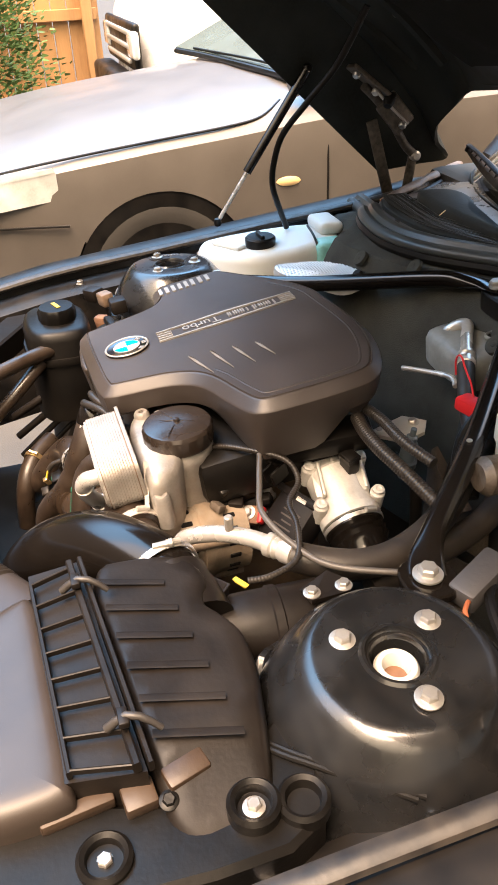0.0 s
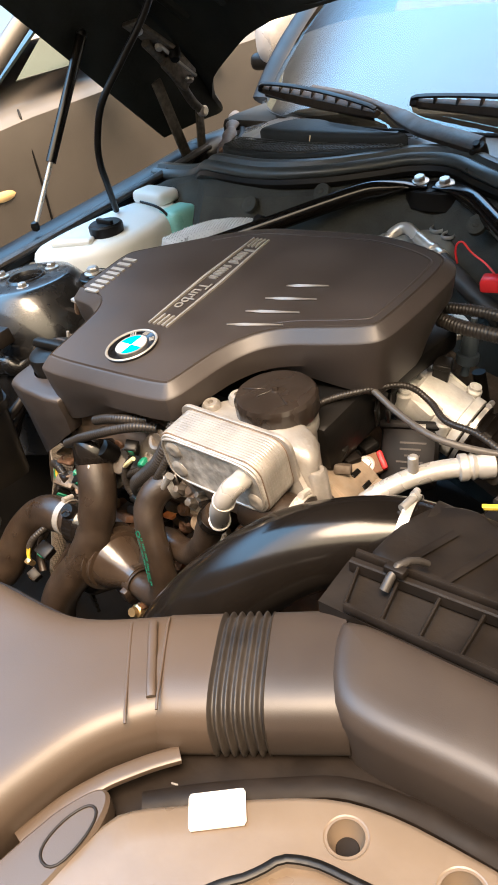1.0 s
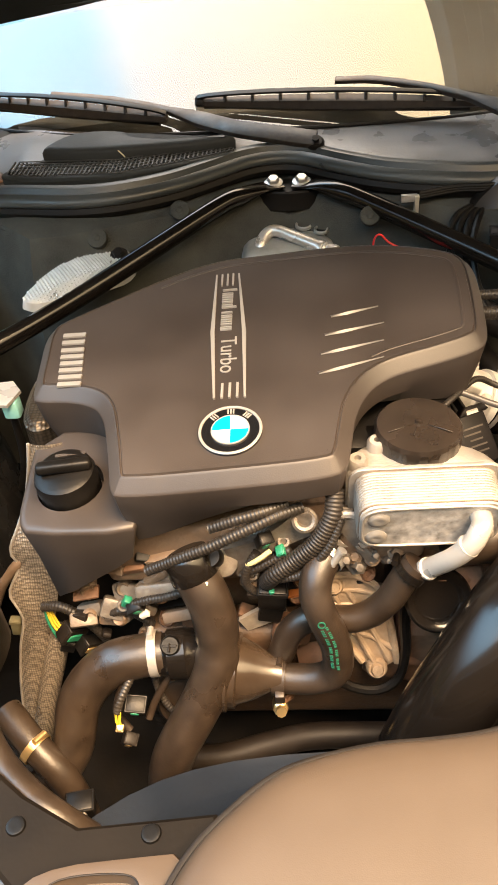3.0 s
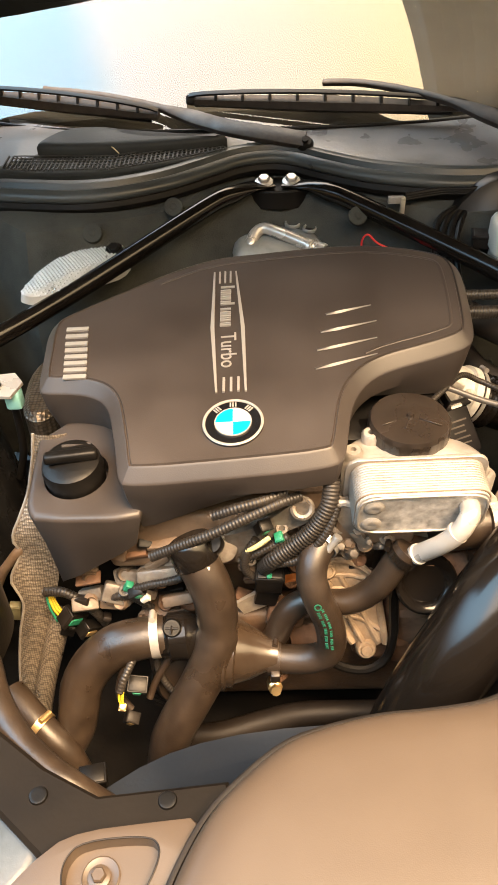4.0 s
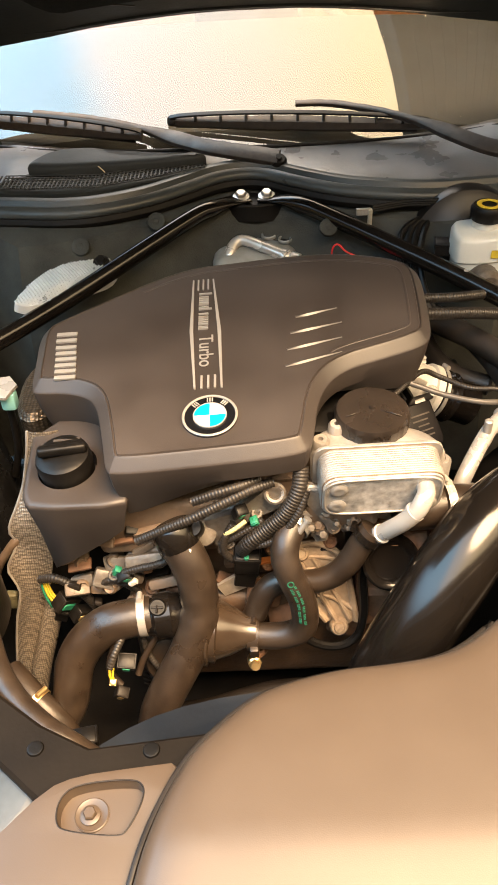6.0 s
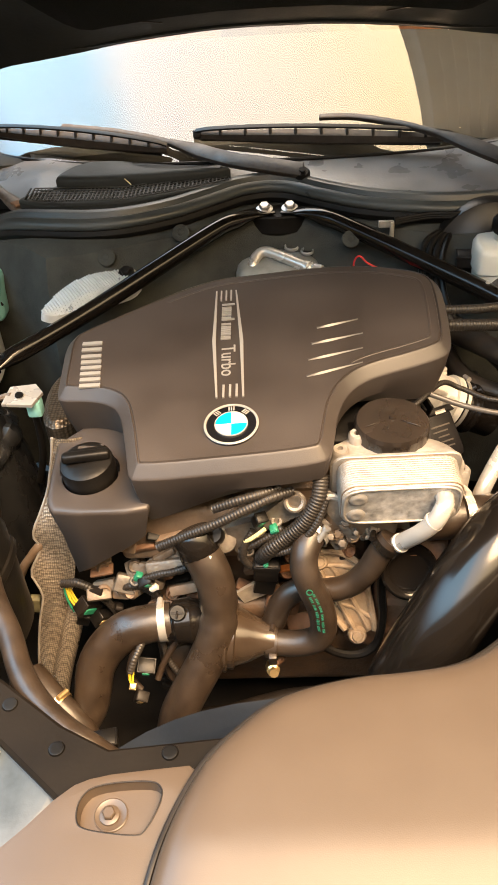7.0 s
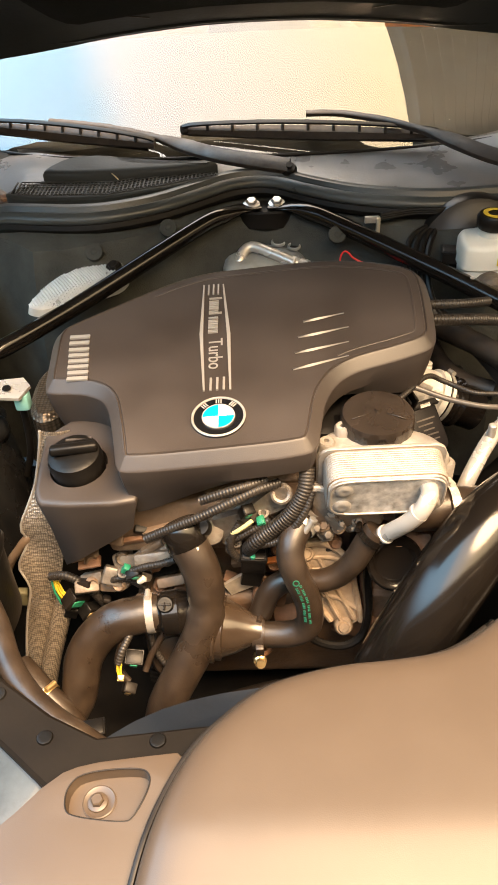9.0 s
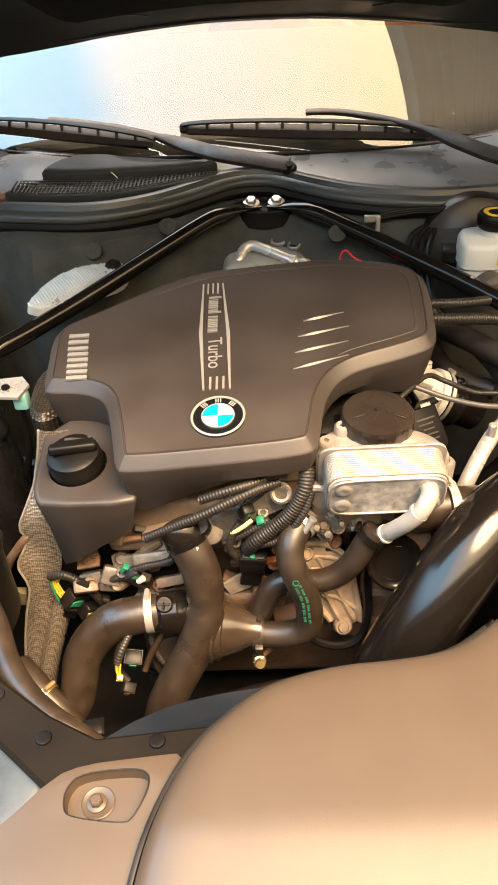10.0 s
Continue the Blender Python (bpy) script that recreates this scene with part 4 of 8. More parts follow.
part("front_plate", cooler_plate(0, 0.0035, 0.152, 0.072), ALU_FACE, cooler, "blotchy stained aluminium front plate")
part("front_lip", sweep(bmesh.new(), [CM @ Vector((math.copysign(abs(math.cos(a)) ** 0.35, math.cos(a)) * 0.0735, -0.001, math.copysign(abs(math.sin(a)) ** 0.5, math.sin(a)) * 0.0335)) for a in np.linspace(0, 2 * math.pi, 61)[:-1]],
                        lambda u, s: ring_of(0.0016, 0.0016, 6), (0, -1, 0), closed=True), ALU, cooler)
for k in range(12):
    part("fin_plate", cooler_plate(0.0040 + 0.0036 * k, 0.0035, 0.1555, 0.0765, 0.021), ALU, cooler)
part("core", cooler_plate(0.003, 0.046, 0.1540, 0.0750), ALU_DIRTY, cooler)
part("back_plate", cooler_plate(0.0485, 0.005, 0.168, 0.080, 0.018), ALU, cooler)
for x, z in ((-0.056, 0.014), (-0.057, -0.017), (0.060, -0.020)):
    c = CM @ Vector((x, 0, z))
    part("port", lathe([(0.0125, -0.003), (0.0120, 0.0006), (0.0095, 0.0028), (0.0055, 0.0036), (0.0030, 0.0030), (0, 0.0028)], c, CM.to_3x3() @ Vector((0, -1, 0)), 24), ALU, cooler)
part("outlet_pipe", tube([CM @ Vector((0.052, 0.002, 0.014)), CM @ Vector((0.0515, -0.010, 0.014)), (0.1885, -0.104, 0.735), (0.1800, -0.110, 0.720), (0.1660, -0.107, 0.698), (0.1510, -0.097, 0.674), (0.1390, -0.087, 0.654)], 0.0116, 20, step=0.004), BRIGHT, cooler, "bent bright aluminium pipe")
for c, a in (((0.1425, -0.0905, 0.660), (0.5, -0.42, 0.85)), ((0.1775, -0.1085, 0.716), (0.5, -0.15, 0.85))):
    part("pipe_bead", lathe([(0.010, -0.003), (0.0132, -0.0018), (0.0132, 0.0018), (0.010, 0.003)], c, a, 24), BRIGHT, cooler)

# ---- hoses before the engine ----
def hose(label, pts, r, mat=None, clamps=(), n=18, name="coolant_hose", **kw):
    h = thing(name, pts[0], label, "hose")
    part("hose_body", tube(pts, r, n, **kw), mat or RUBBER, h)
    for c, a, rr in clamps:
        clamp_band(c, a, rr, 0.012, h)
    return h


hv = hose("thick dusty rubber coolant hose with a crease", [(-0.128, -0.072, 0.636), (-0.119, -0.080, 0.622), (-0.109, -0.092, 0.599), (-0.1045, -0.106, 0.572), (-0.107, -0.122, 0.536), (-0.121, -0.142, 0.499), (-0.141, -0.162, 0.468), (-0.160, -0.176, 0.436), (-0.176, -0.183, 0.394), (-0.186, -0.187, 0.335)], lambda u: 0.0272 - 0.0040 * math.exp(-((u - 0.27) / 0.014) ** 2))
part("collar", lathe([(0.0285, -0.016), (0.0300, -0.014), (0.0300, 0.014), (0.0270, 0.018), (0.02, 0.018)], (-0.131, -0.066, 0.645), (-0.35, 0.42, 0.85), 28), GLOSS, hv, "black plastic collar with a clip")
part("clip", box((-0.114, -0.094, 0.640), (0.009, 0.003, 0.014), 0.001, rot=(-25, 0, -20)), LABEL, hv)
hl = hose("wide dusty rubber radiator hose curving down", [(-0.175, -0.107, 0.530), (-0.205, -0.111, 0.529), (-0.238, -0.116, 0.522), (-0.268, -0.127, 0.501), (-0.287, -0.145, 0.476), (-0.291, -0.165, 0.455), (-0.298, -0.182, 0.430), (-0.320, -0.20, 0.404), (-0.350, -0.21, 0.37)], lambda u: 0.0262 + 0.0025 * math.sin(min(1, u * 1.6) * math.pi))
clamp_band((-0.187, -0.108, 0.530), (1, 0.1, 0.03), 0.0275, 0.011, hl, ALU)
tee = thing("thermostat_tee", (-0.155, -0.10, 0.50), "black plastic coolant tee with cross-slotted bleed screw", "pipe fitting")
part("tee_body", lathe([(0.024, -0.03), (0.027, -0.014), (0.032, -0.010), (0.033, 0.012), (0.030, 0.016), (0.027, 0.03), (0.020, 0.036)], (-0.158, -0.106, 0.527), (1, 0.1, 0.05), 28), GLOSS, tee)
part("bleed_screw", lathe([(0.012, -0.01), (0.012, 0.012), (0.010, 0.015), (0, 0.015)], (-0.163, -0.112, 0.552), (0.1, -0.6, 0.8), 24), BLACK, tee)
for a in (0, 90):
    part("slot", box((-0.1617, -0.1218, 0.5645), (0.017, 0.003, 0.002), 0.0005, 1, (37, 0, a)), DARK, tee)
CONE = surface("bronze_black_plastic", (0.030, 0.020, 0.013), 0.24, var=0.2, spec=0.6, bump=0.03, dust=0.05)
pump = thing("coolant_pump_cone", (-0.07, -0.105, 0.45), "dark conical coolant pump flange", "pump")
part("cone", lathe([(0.0, -0.045), (0.048, -0.045), (0.052, -0.040), (0.052, -0.026), (0.047, -0.024), (0.047, -0.016), (0.042, -0.014), (0.034, 0.006), (0.0225, 0.026), (0.0215, 0.040)], (-0.068, -0.112, 0.494), (1, -0.10, -0.06), 40), CONE, pump, "satin black cone")
he = hose("ribbed rubber hose bending upwards with faded green print", [(-0.045, -0.115, 0.488), (-0.018, -0.118, 0.487), (0.014, -0.122, 0.492), (0.036, -0.124, 0.508), (0.041, -0.122, 0.535), (0.036, -0.118, 0.568), (0.023, -0.110, 0.601), (0.0145, -0.098, 0.630), (0.021, -0.078, 0.650), (0.036, -0.056, 0.657)], 0.0192)
clamp_band((-0.032, -0.1165, 0.4875), (1, -0.12, 0), 0.0215, 0.016, he, RUBBER)
part("clamp_lug", box((-0.032, -0.140, 0.480), (0.012, 0.010, 0.022), 0.002, rot=(10, 0, 0)), RUBBER, he)
clamp_band((0.031, -0.064, 0.655), (0.6, 0.75, 0.25), 0.0205, 0.009, he, STEEL)
part("clamp_bolt", lathe([(0, -0.010), (0.0045, -0.010), (0.0045, 0.010), (0.006, 0.010), (0.006, 0.014), (0, 0.014)], (0.040, -0.080, 0.668), (0.5, 0.2, 0.8), 10), STEEL, he)
# faded green print down the hose: a round mark and two rows of plain bars
GREENINK = surface("faded_green_ink", (0.010, 0.105, 0.060), 0.55, var=0.3, bump=0.0)
inked = spline([(0.0205, -0.1075, 0.608), (0.023, -0.110, 0.601), (0.036, -0.118, 0.568), (0.041, -0.122, 0.535)], 0.0026)
bm = bmesh.new()
for k in range(1, len(inked) - 1):
    d = (inked[k + 1] - inked[k - 1]).normalized()
    v = Vector((-0.22, -0.68, 0.70))
    v = (v - d * v.dot(d)).normalized()
    w = d.cross(v)
    for turn, length in ((0.17, 0.0019), (-0.17, 0.0017)):
        if k < 4 or (k * 7 + int(turn * 100)) % 5 == 0:
            continue
        n = v * math.cos(turn) + w * math.sin(turn)
        c, e = inked[k] + n * 0.0195, n.cross(d)
        plate([c + d * i * 0.0008 + e * j * length for i, j in ((-1, -1), (1, -1), (1, 1), (-1, 1))], 0.0006, bm)
    if k == 2:
        lathe([(0.0048, 0.0), (0.0048, 0.0006), (0.0032, 0.0006), (0.0032, 0.0)], inked[k] + v * 0.0192, v, 16, bm, ring=True)
part("print", bm, GREENINK, he, "faded green print")
hr = hose("slim dusty rubber hose behind the engine bracket", [(-0.046, -0.092, 0.470), (-0.030, -0.090, 0.500), (-0.016, -0.085, 0.540), (0.010, -0.080, 0.560), (0.048, -0.085, 0.562), (0.079, -0.088, 0.575), (0.103, -0.088, 0.605), (0.118, -0.086, 0.640), (0.132, -0.083, 0.660)], 0.0172)
clamp_band((0.126, -0.085, 0.651), (0.5, 0.1, 0.8), 0.0185, 0.010, hr, GLOSS)
brass = thing("drain_fitting", (-0.005, -0.125, 0.455), "small brass and steel drain fitting", "pipe fitting")
part("nut", lathe([(0.010, -0.015), (0.010, 0.006), (0.007, 0.008), (0.007, 0.016), (0, 0.016)], (-0.033, -0.128, 0.438), (0.1, -0.8, 0.5), 8), BRASS, brass)
part("arm", tube([(-0.036, -0.122, 0.440), (-0.020, -0.120, 0.452), (-0.012, -0.115, 0.472)], 0.006, 10), RUST, brass)

# lower left hoses and pipes
hose("thin rubber pipe along the support bar", [(-0.42, -0.08, 0.664), (-0.385, -0.160, 0.660), (-0.348, -0.222, 0.656), (-0.323, -0.272, 0.651), (-0.294, -0.310, 0.646), (-0.260, -0.339, 0.641), (-0.229, -0.357, 0.634), (-0.205, -0.362, 0.605)], 0.0150, name="radiator_pipe")
hlow = hose("short dark hose end with brass clamp", [(-0.380, -0.150, 0.470), (-0.338, -0.190, 0.458), (-0.305, -0.213, 0.432), (-0.290, -0.225, 0.385), (-0.285, -0.230, 0.330)], 0.019)
clamp_band((-0.336, -0.192, 0.457), (0.8, -0.55, -0.35), 0.0200, 0.010, hlow, BRASS)

# ---- charge pipe to the air box ----
ct = thing("intake_pipe", (0.38, -0.02, 0.70), "glossy black curved intake pipe with a bright clamp", "intake pipe")
part("pipe_body", tube([(0.405, -0.020, 0.690), (0.365, -0.034, 0.697), (0.320, -0.067, 0.698), (0.272, -0.106, 0.686), (0.228, -0.147, 0.655), (0.186, -0.183, 0.607), (0.150, -0.209, 0.546), (0.121, -0.228, 0.466), (0.103, -0.24, 0.37)],
                       lambda u: 0.039 + 0.011 * math.sin(min(1, u * 1.8) * math.pi / 2), 32), GLOSS, ct)
clamp = clamp_band((0.361, -0.036, 0.698), (0.95, 0.25, -0.15), 0.0445, 0.010, ct, BRIGHT)
part("clamp_screw", lathe([(0, -0.012), (0.0045, -0.012), (0.0045, 0.008), (0.006, 0.008), (0.006, 0.012), (0, 0.012)], (0.366, -0.034, 0.744), (0.1, 0.9, 0.1), 12), STEEL, clamp)

# ---- snorkel over the radiator ----
SHELLP = surface("satin_filter_shell", (0.031, 0.0235, 0.0190), 0.42, bump=0.05, fine=900, var=0.08, rvar=0.03, dust=0.03)
duct = thing("intake_snorkel", (0.1, -0.42, 0.66), "smooth satin black plastic intake snorkel over the radiator", "intake duct")
DPLAN = rounded([(-0.150, -0.70), (-0.147, -0.60), (-0.141, -0.545), (-0.128, -0.488), (-0.112, -0.447), (-0.091, -0.409), (-0.061, -0.379), (-0.035, -0.357), (-0.009, -0.342), (0.057, -0.325), (0.116, -0.321), (0.165, -0.315), (0.200, -0.300),
                 (0.244, -0.266), (0.270, -0.246), (0.352, -0.324), (0.330, -0.350), (0.305, -0.385), (0.296, -0.42), (0.290, -0.48), (0.29, -0.60), (0.29, -0.70)], 2)


def duct_z(x, y):
    return 0.727 + 0.03 * max(0, x - 0.1) - 0.16 * max(0, -0.50 - y) ** 1.0


part("duct_shell", shell(DPLAN, [(0.010, -0.090), (0.002, -0.05), (0, -0.026), (0.0015, -0.018), (0.005, -0.011), (0.010, -0.006), (0.017, -0.0025), (0.026, -0.0008), (0.038, -0.0001), (0.050, 0.0)], duct_z, flat=True), DUCT, duct, sharp=60)
# dark bead round the foot of the shell, drawn for the shadow gap there
gap_line = [Vector((q.x, q.y, duct_z(q.x, q.y) - 0.030)) for q in inset([Vector(q) for q in reversed(DPLAN)], -0.0045)]
gap_line = [q for q in gap_line[::-1] if q.x < 0.235 and (q.y > -0.34 or q.x < 0.0)]
part("gap_bead", sweep(bmesh.new(), gap_line, lambda u, s: ring_of(0.0032, 0.0026, 8), (0, 0, 1)), DARK, duct)
# raised seam rib between two fine joint lines
def on_duct(a, b, w, h, up=0.0):
    a, b = Vector((*a, 0)), Vector((*b, 0))
    pts = [a.lerp(b, t / 10) for t in range(11)]
    pts = [Vector((q.x, q.y, duct_z(q.x, q.y) + up - 0.0022 * max(0, abs(i - 5) - 4))) for i, q in enumerate(pts)]
    return sweep(bmesh.new(), pts, lambda u, s: ring_of(w, h, 14, 3.2), (0, 0, 1))


part("joint_line", on_duct((0.239, -0.2935), (0.3165, -0.3685), 0.0012, 0.0010, -0.0002), DUCT, duct)
part("joint_line", on_duct((0.2665, -0.2715), (0.3300, -0.3460), 0.0012, 0.0010, 0.0030), DUCT, duct)
part("seam_rib", on_duct((0.258, -0.2835), (0.3165, -0.3395), 0.0042, 0.0034, 0.0016), DUCT, duct, sharp=70)

bel = thing("duct_bellows", (0.33, -0.28, 0.66), "black ribbed rubber bellows between snorkel and filter box", "bellows")
A, B = Vector((0.290, -0.306, 0.698)), Vector((0.420, -0.216, 0.702))
pts = [A.lerp(B, k / 180) for k in range(181)]


def bellows_section(u, s):
    g = 1.0
    if 0.31 < u < 0.60:
        g = 0.985 + 0.045 * math.cos((u - 0.31) / 0.29 * 6 * 2 * math.pi)
    return ring_of(0.060 * g, 0.037 * g, 32, 3.2)


part("duct_collar", sweep(bmesh.new(), pts[:57], lambda u, s: bellows_section(0, s), (0, 0, 1)), DUCT, bel, "plain satin collar", 80)
part("bellows_body", sweep(bmesh.new(), pts[56:109], lambda u, s: bellows_section((56 + 52 * u) / 180, s), (0, 0, 1)), BELLOW, bel, "black ribbed rubber sleeve", 80)
part("duct_collar", sweep(bmesh.new(), pts[108:], lambda u, s: bellows_section(1, s), (0, 0, 1)), SHELLP, bel, "plain dark collar", 80)

# ---- air filter box ----
ab = thing("air_filter_box", (0.52, -0.13, 0.62), "dusty black ribbed air filter box", "air filter box")
part("front_shell", shell(rounded([(0.395, -0.182), (0.520, -0.174), (0.648, -0.166), (0.656, -0.176), (0.659, -0.236), (0.652, -0.250), (0.62, -0.254), (0.54, -0.258), (0.47, -0.270), (0.432, -0.262), (0.402, -0.215)], 2),
                          [(0.012, -0.13), (0, -0.022), (0.002, -0.011), (0.006, -0.0048), (0.012, -0.0018), (0.018, -0.0006), (0.026, -0.0001), (0.034, 0.0)], lambda x, y: 0.748 + 0.05 * (y + 0.18) - 0.03 * (x - 0.40), flat=True), SHELLP, ab, "smooth satin front shell", 60)
part("channel", shell([(0.372, -0.190), (0.640, -0.176), (0.650, -0.105), (0.365, -0.135)], [(0, -0.12), (0, -0.006)], lambda x, y: 0.750 - 0.03 * (x - 0.40)), DARK, ab)
for k in range(8):
    t = k / 7
    a = Vector((0.398, -0.186, 0.752)).lerp(Vector((0.636, -0.169, 0.745)), t)
    b = Vector((0.382, -0.142, 0.752)).lerp(Vector((0.648, -0.113, 0.745)), t)
    part("rib", sweep(bmesh.new(), [a, a.lerp(b, 0.5), b], lambda u, s: ring_of(0.0015, 0.0035, 8, 4), (0, 0, 1)), DARK, ab)
for a, b, w, h in (((0.398, -0.187, 0.750), (0.638, -0.170, 0.743), 0.0025, 0.005), ((0.374, -0.143, 0.752), (0.650, -0.113, 0.745), 0.004, 0.007), ((0.372, -0.131, 0.752), (0.652, -0.101, 0.745), 0.003, 0.007)):
    part("flange", sweep(bmesh.new(), [Vector(a).lerp(Vector(b), k / 6) for k in range(7)], lambda u, s: ring_of(w, h, 10, 4), (0, 0, 1)), DARK, ab)
rear = shell(rounded([(0.368, -0.130), (0.520, -0.114), (0.655, -0.099), (0.690, -0.095), (0.714, -0.072), (0.708, -0.020), (0.690, 0.000), (0.646, 0.008), (0.602, 0.016), (0.551, 0.025), (0.505, 0.024), (0.475, 0.006), (0.455, -0.010), (0.420, 0.010), (0.375, -0.012), (0.366, -0.06)], 2),
             [(0, -0.14), (0, -0.016), (0.002, -0.008), (0.005, -0.003), (0.010, 0.0)], lambda x, y: 0.742 - 0.06 * (y + 0.13) - 0.03 * (x - 0.40) - 0.30 * max(0, x - 0.615), flat=True)
part("rear_lid", rear, DARK, ab, "dusty black rear lid", 60)
for k in range(6):
    x = 0.405 + 0.042 * k
    a, b = Vector((x, -0.118 + 0.11 * (x - 0.4), 0.745 - 0.03 * (x - 0.4))), Vector((x + 0.018, -0.045 + 0.15 * (x - 0.4), 0.739 - 0.03 * (x - 0.4)))
    part("lid_rib", sweep(bmesh.new(), [a.lerp(b, t / 5) for t in range(6)], lambda u, s: ring_of(0.0045, 0.0004, 10), (0, 0, 1)), DARK, ab)
for x, y in ((0.418, -0.135), (0.610, -0.113)):
    c = part("catch", tube([(x - 0.002, y - 0.020, 0.752), (x, y - 0.002, 0.766), (x + 0.006, y + 0.014, 0.764), (x + 0.012, y + 0.028, 0.752)], lambda u: 0.0046 - 0.0015 * u, 10), surface("grey_catch", (0.035, 0.031, 0.028), 0.45, 0.1), ab, "grey spring catch")
    part("catch_pin", box((x, y - 0.004, 0.764), (0.020, 0.010, 0.008), 0.002), DARK, c)
part("neck", lathe([(0.0445, 0.004), (0.0445, 0.020), (0.047, 0.030), (0.050, 0.075)], (0.372, -0.030, 0.696), (0.95, 0.15, -0.25), 30), DARK, ab)
AMBERRUB = surface("amber_rubber", (0.045, 0.028, 0.017), 0.5, var=0.3, dust=0.2, dust_color=(0.07, 0.05, 0.035))
for x, y, z, sx, sy, rz in ((0.646, -0.072, 0.716, 0.022, 0.042, 18), (0.653, -0.116, 0.708, 0.026, 0.030, 8), (0.648, -0.170, 0.706, 0.014, 0.066, 8)):
    part("mount_block", box((x, y, z), (sx, sy, 0.018), 0.003, rot=(0, 8, rz)), AMBERRUB, ab, "amber rubber mount")
hex_bolt((0.668, -0.092, 0.714), (0.3, 0, 1), 0.006, parent=ab, name="black_screw", mat=BLACK)
part("side_liner", shell(rounded([(0.600, -0.26), (0.660, -0.10), (0.670, -0.05), (0.60, 0.02), (0.585, 0.06), (0.66, 0.05), (0.735, 0.03), (0.74, -0.10), (0.72, -0.25)], 1), [(0, -0.10), (0, -0.006), (0.006, 0)], lambda x, y: 0.700 + 0.06 * (x - 0.65)), BLACK, ab, "black liner tray")
for x, y, z in ((0.693, -0.023, 0.712), (0.700, 0.020, 0.708), (0.697, -0.153, 0.704)):
    part("rubber_well", lathe([(0.024, -0.01), (0.024, 0.004), (0.0205, 0.008), (0.0165, 0.005), (0.0145, -0.004), (0, -0.004)], (x, y, z), (0, 0, 1), 26), BLACK, ab)
    if y < 0:
        hex_bolt((x, y, z - 0.004), (0, 0, 1), 0.0068, parent=ab, name="nut")


# ---- front panels ----
lp = thing("front_trim_panel", (-0.25, -0.48, 0.64), "satin black plastic trim panel with a recessed bolt", "trim panel")
LPLAN = rounded([(-0.60, -0.72), (-0.10, -0.72), (-0.085, -0.60), (-0.09, -0.46), (-0.098, -0.404), (-0.150, -0.409), (-0.203, -0.415), (-0.232, -0.427), (-0.275, -0.475), (-0.34, -0.53), (-0.60, -0.62)], 1)
lp_z = lambda x, y: 0.686 + 0.05 * min(0, y + 0.45)
pan = shell(LPLAN, [(0.002, -0.02), (0, -0.006), (0.002, -0.001), (0.006, 0.0)], lp_z)
POCKET = rounded([(-0.217, -0.440), (-0.2035, -0.4255), (-0.148, -0.4215), (-0.1355, -0.4290), (-0.1365, -0.4450), (-0.1480, -0.4705), (-0.1560, -0.4755), (-0.2080, -0.4690), (-0.2165, -0.4610)], 2)
pan = carve(pan, shell(POCKET, [(0.0015, -0.015), (0.0004, -0.002), (0, 0.0), (0, 0.03)], lp_z))
part("panel", pan, DUCT, lp)
# dark line drawn round the pocket for the shaded rim of the recess
part("pocket_shade_line", sweep(bmesh.new(), [Vector((q.x, q.y, lp_z(q.x, q.y) - 0.0006)) for q in POCKET], lambda u, s: ring_of(0.0009, 0.0008, 8), (0, 0, 1), closed=True), DARK, lp)
part("washer", lathe([(0.0, 0.0), (0.0165, 0.0), (0.0165, 0.001), (0.0155, 0.0016), (0.0145, 0.001), (0.006, 0.001)], (-0.186, -0.449, lp_z(0, -0.45) - 0.015), (0, 0, 1), 32), DUCT, lp)
hex_bolt((-0.187, -0.450, lp_z(0, -0.451) - 0.013), (0, 0, 1), 0.0065, parent=lp, mat=DUCT)

sb = thing("radiator_support", (-0.2, -0.40, 0.62), "black painted radiator support bar", "support bar")
part("bar", shell([(-0.60, -0.20), (-0.60, -0.13), (-0.345, -0.285), (-0.255, -0.350), (-0.20, -0.378), (-0.08, -0.366), (-0.05, -0.45), (-0.21, -0.46), (-0.33, -0.36)], [(0.002, -0.05), (0, -0.004), (0.004, 0)], lambda x, y: 0.668), surface("dull_brown_black_paint", (0.0070, 0.0054, 0.0040), 0.62, var=0.3, spec=0.10, dust=0.03, dust_color=(0.06, 0.045, 0.03)), sb)
for x, y in ((-0.255, -0.378), (-0.135, -0.384), (-0.318, -0.325)):
    part("rivet", lathe([(0.009, 0), (0.008, 0.002), (0.005, 0.0025), (0, 0.0015)], (x, y, 0.668), (0, 0, 1), 20), BLACK, sb)
head = thing("headlamp_housing", (-0.40, -0.45, 0.55), "grey-blue plastic headlamp housing behind the trim", "headlamp")
part("housing", shell(rounded([(-0.62, -0.24), (-0.37, -0.295), (-0.255, -0.385), (-0.235, -0.43), (-0.30, -0.50), (-0.40, -0.55), (-0.62, -0.55)], 2), [(0, -0.10), (0, -0.012), (0.006, -0.003), (0.015, 0)], lambda x, y: 0.655), surface("pale_housing", (0.050, 0.066, 0.086), 0.4, var=0.3, big=14), head)
part("cover_tab", box((-0.345, -0.365, 0.664), (0.06, 0.016, 0.012), 0.003, rot=(0, 0, -35)), LABEL, head, "pale bracket edge")

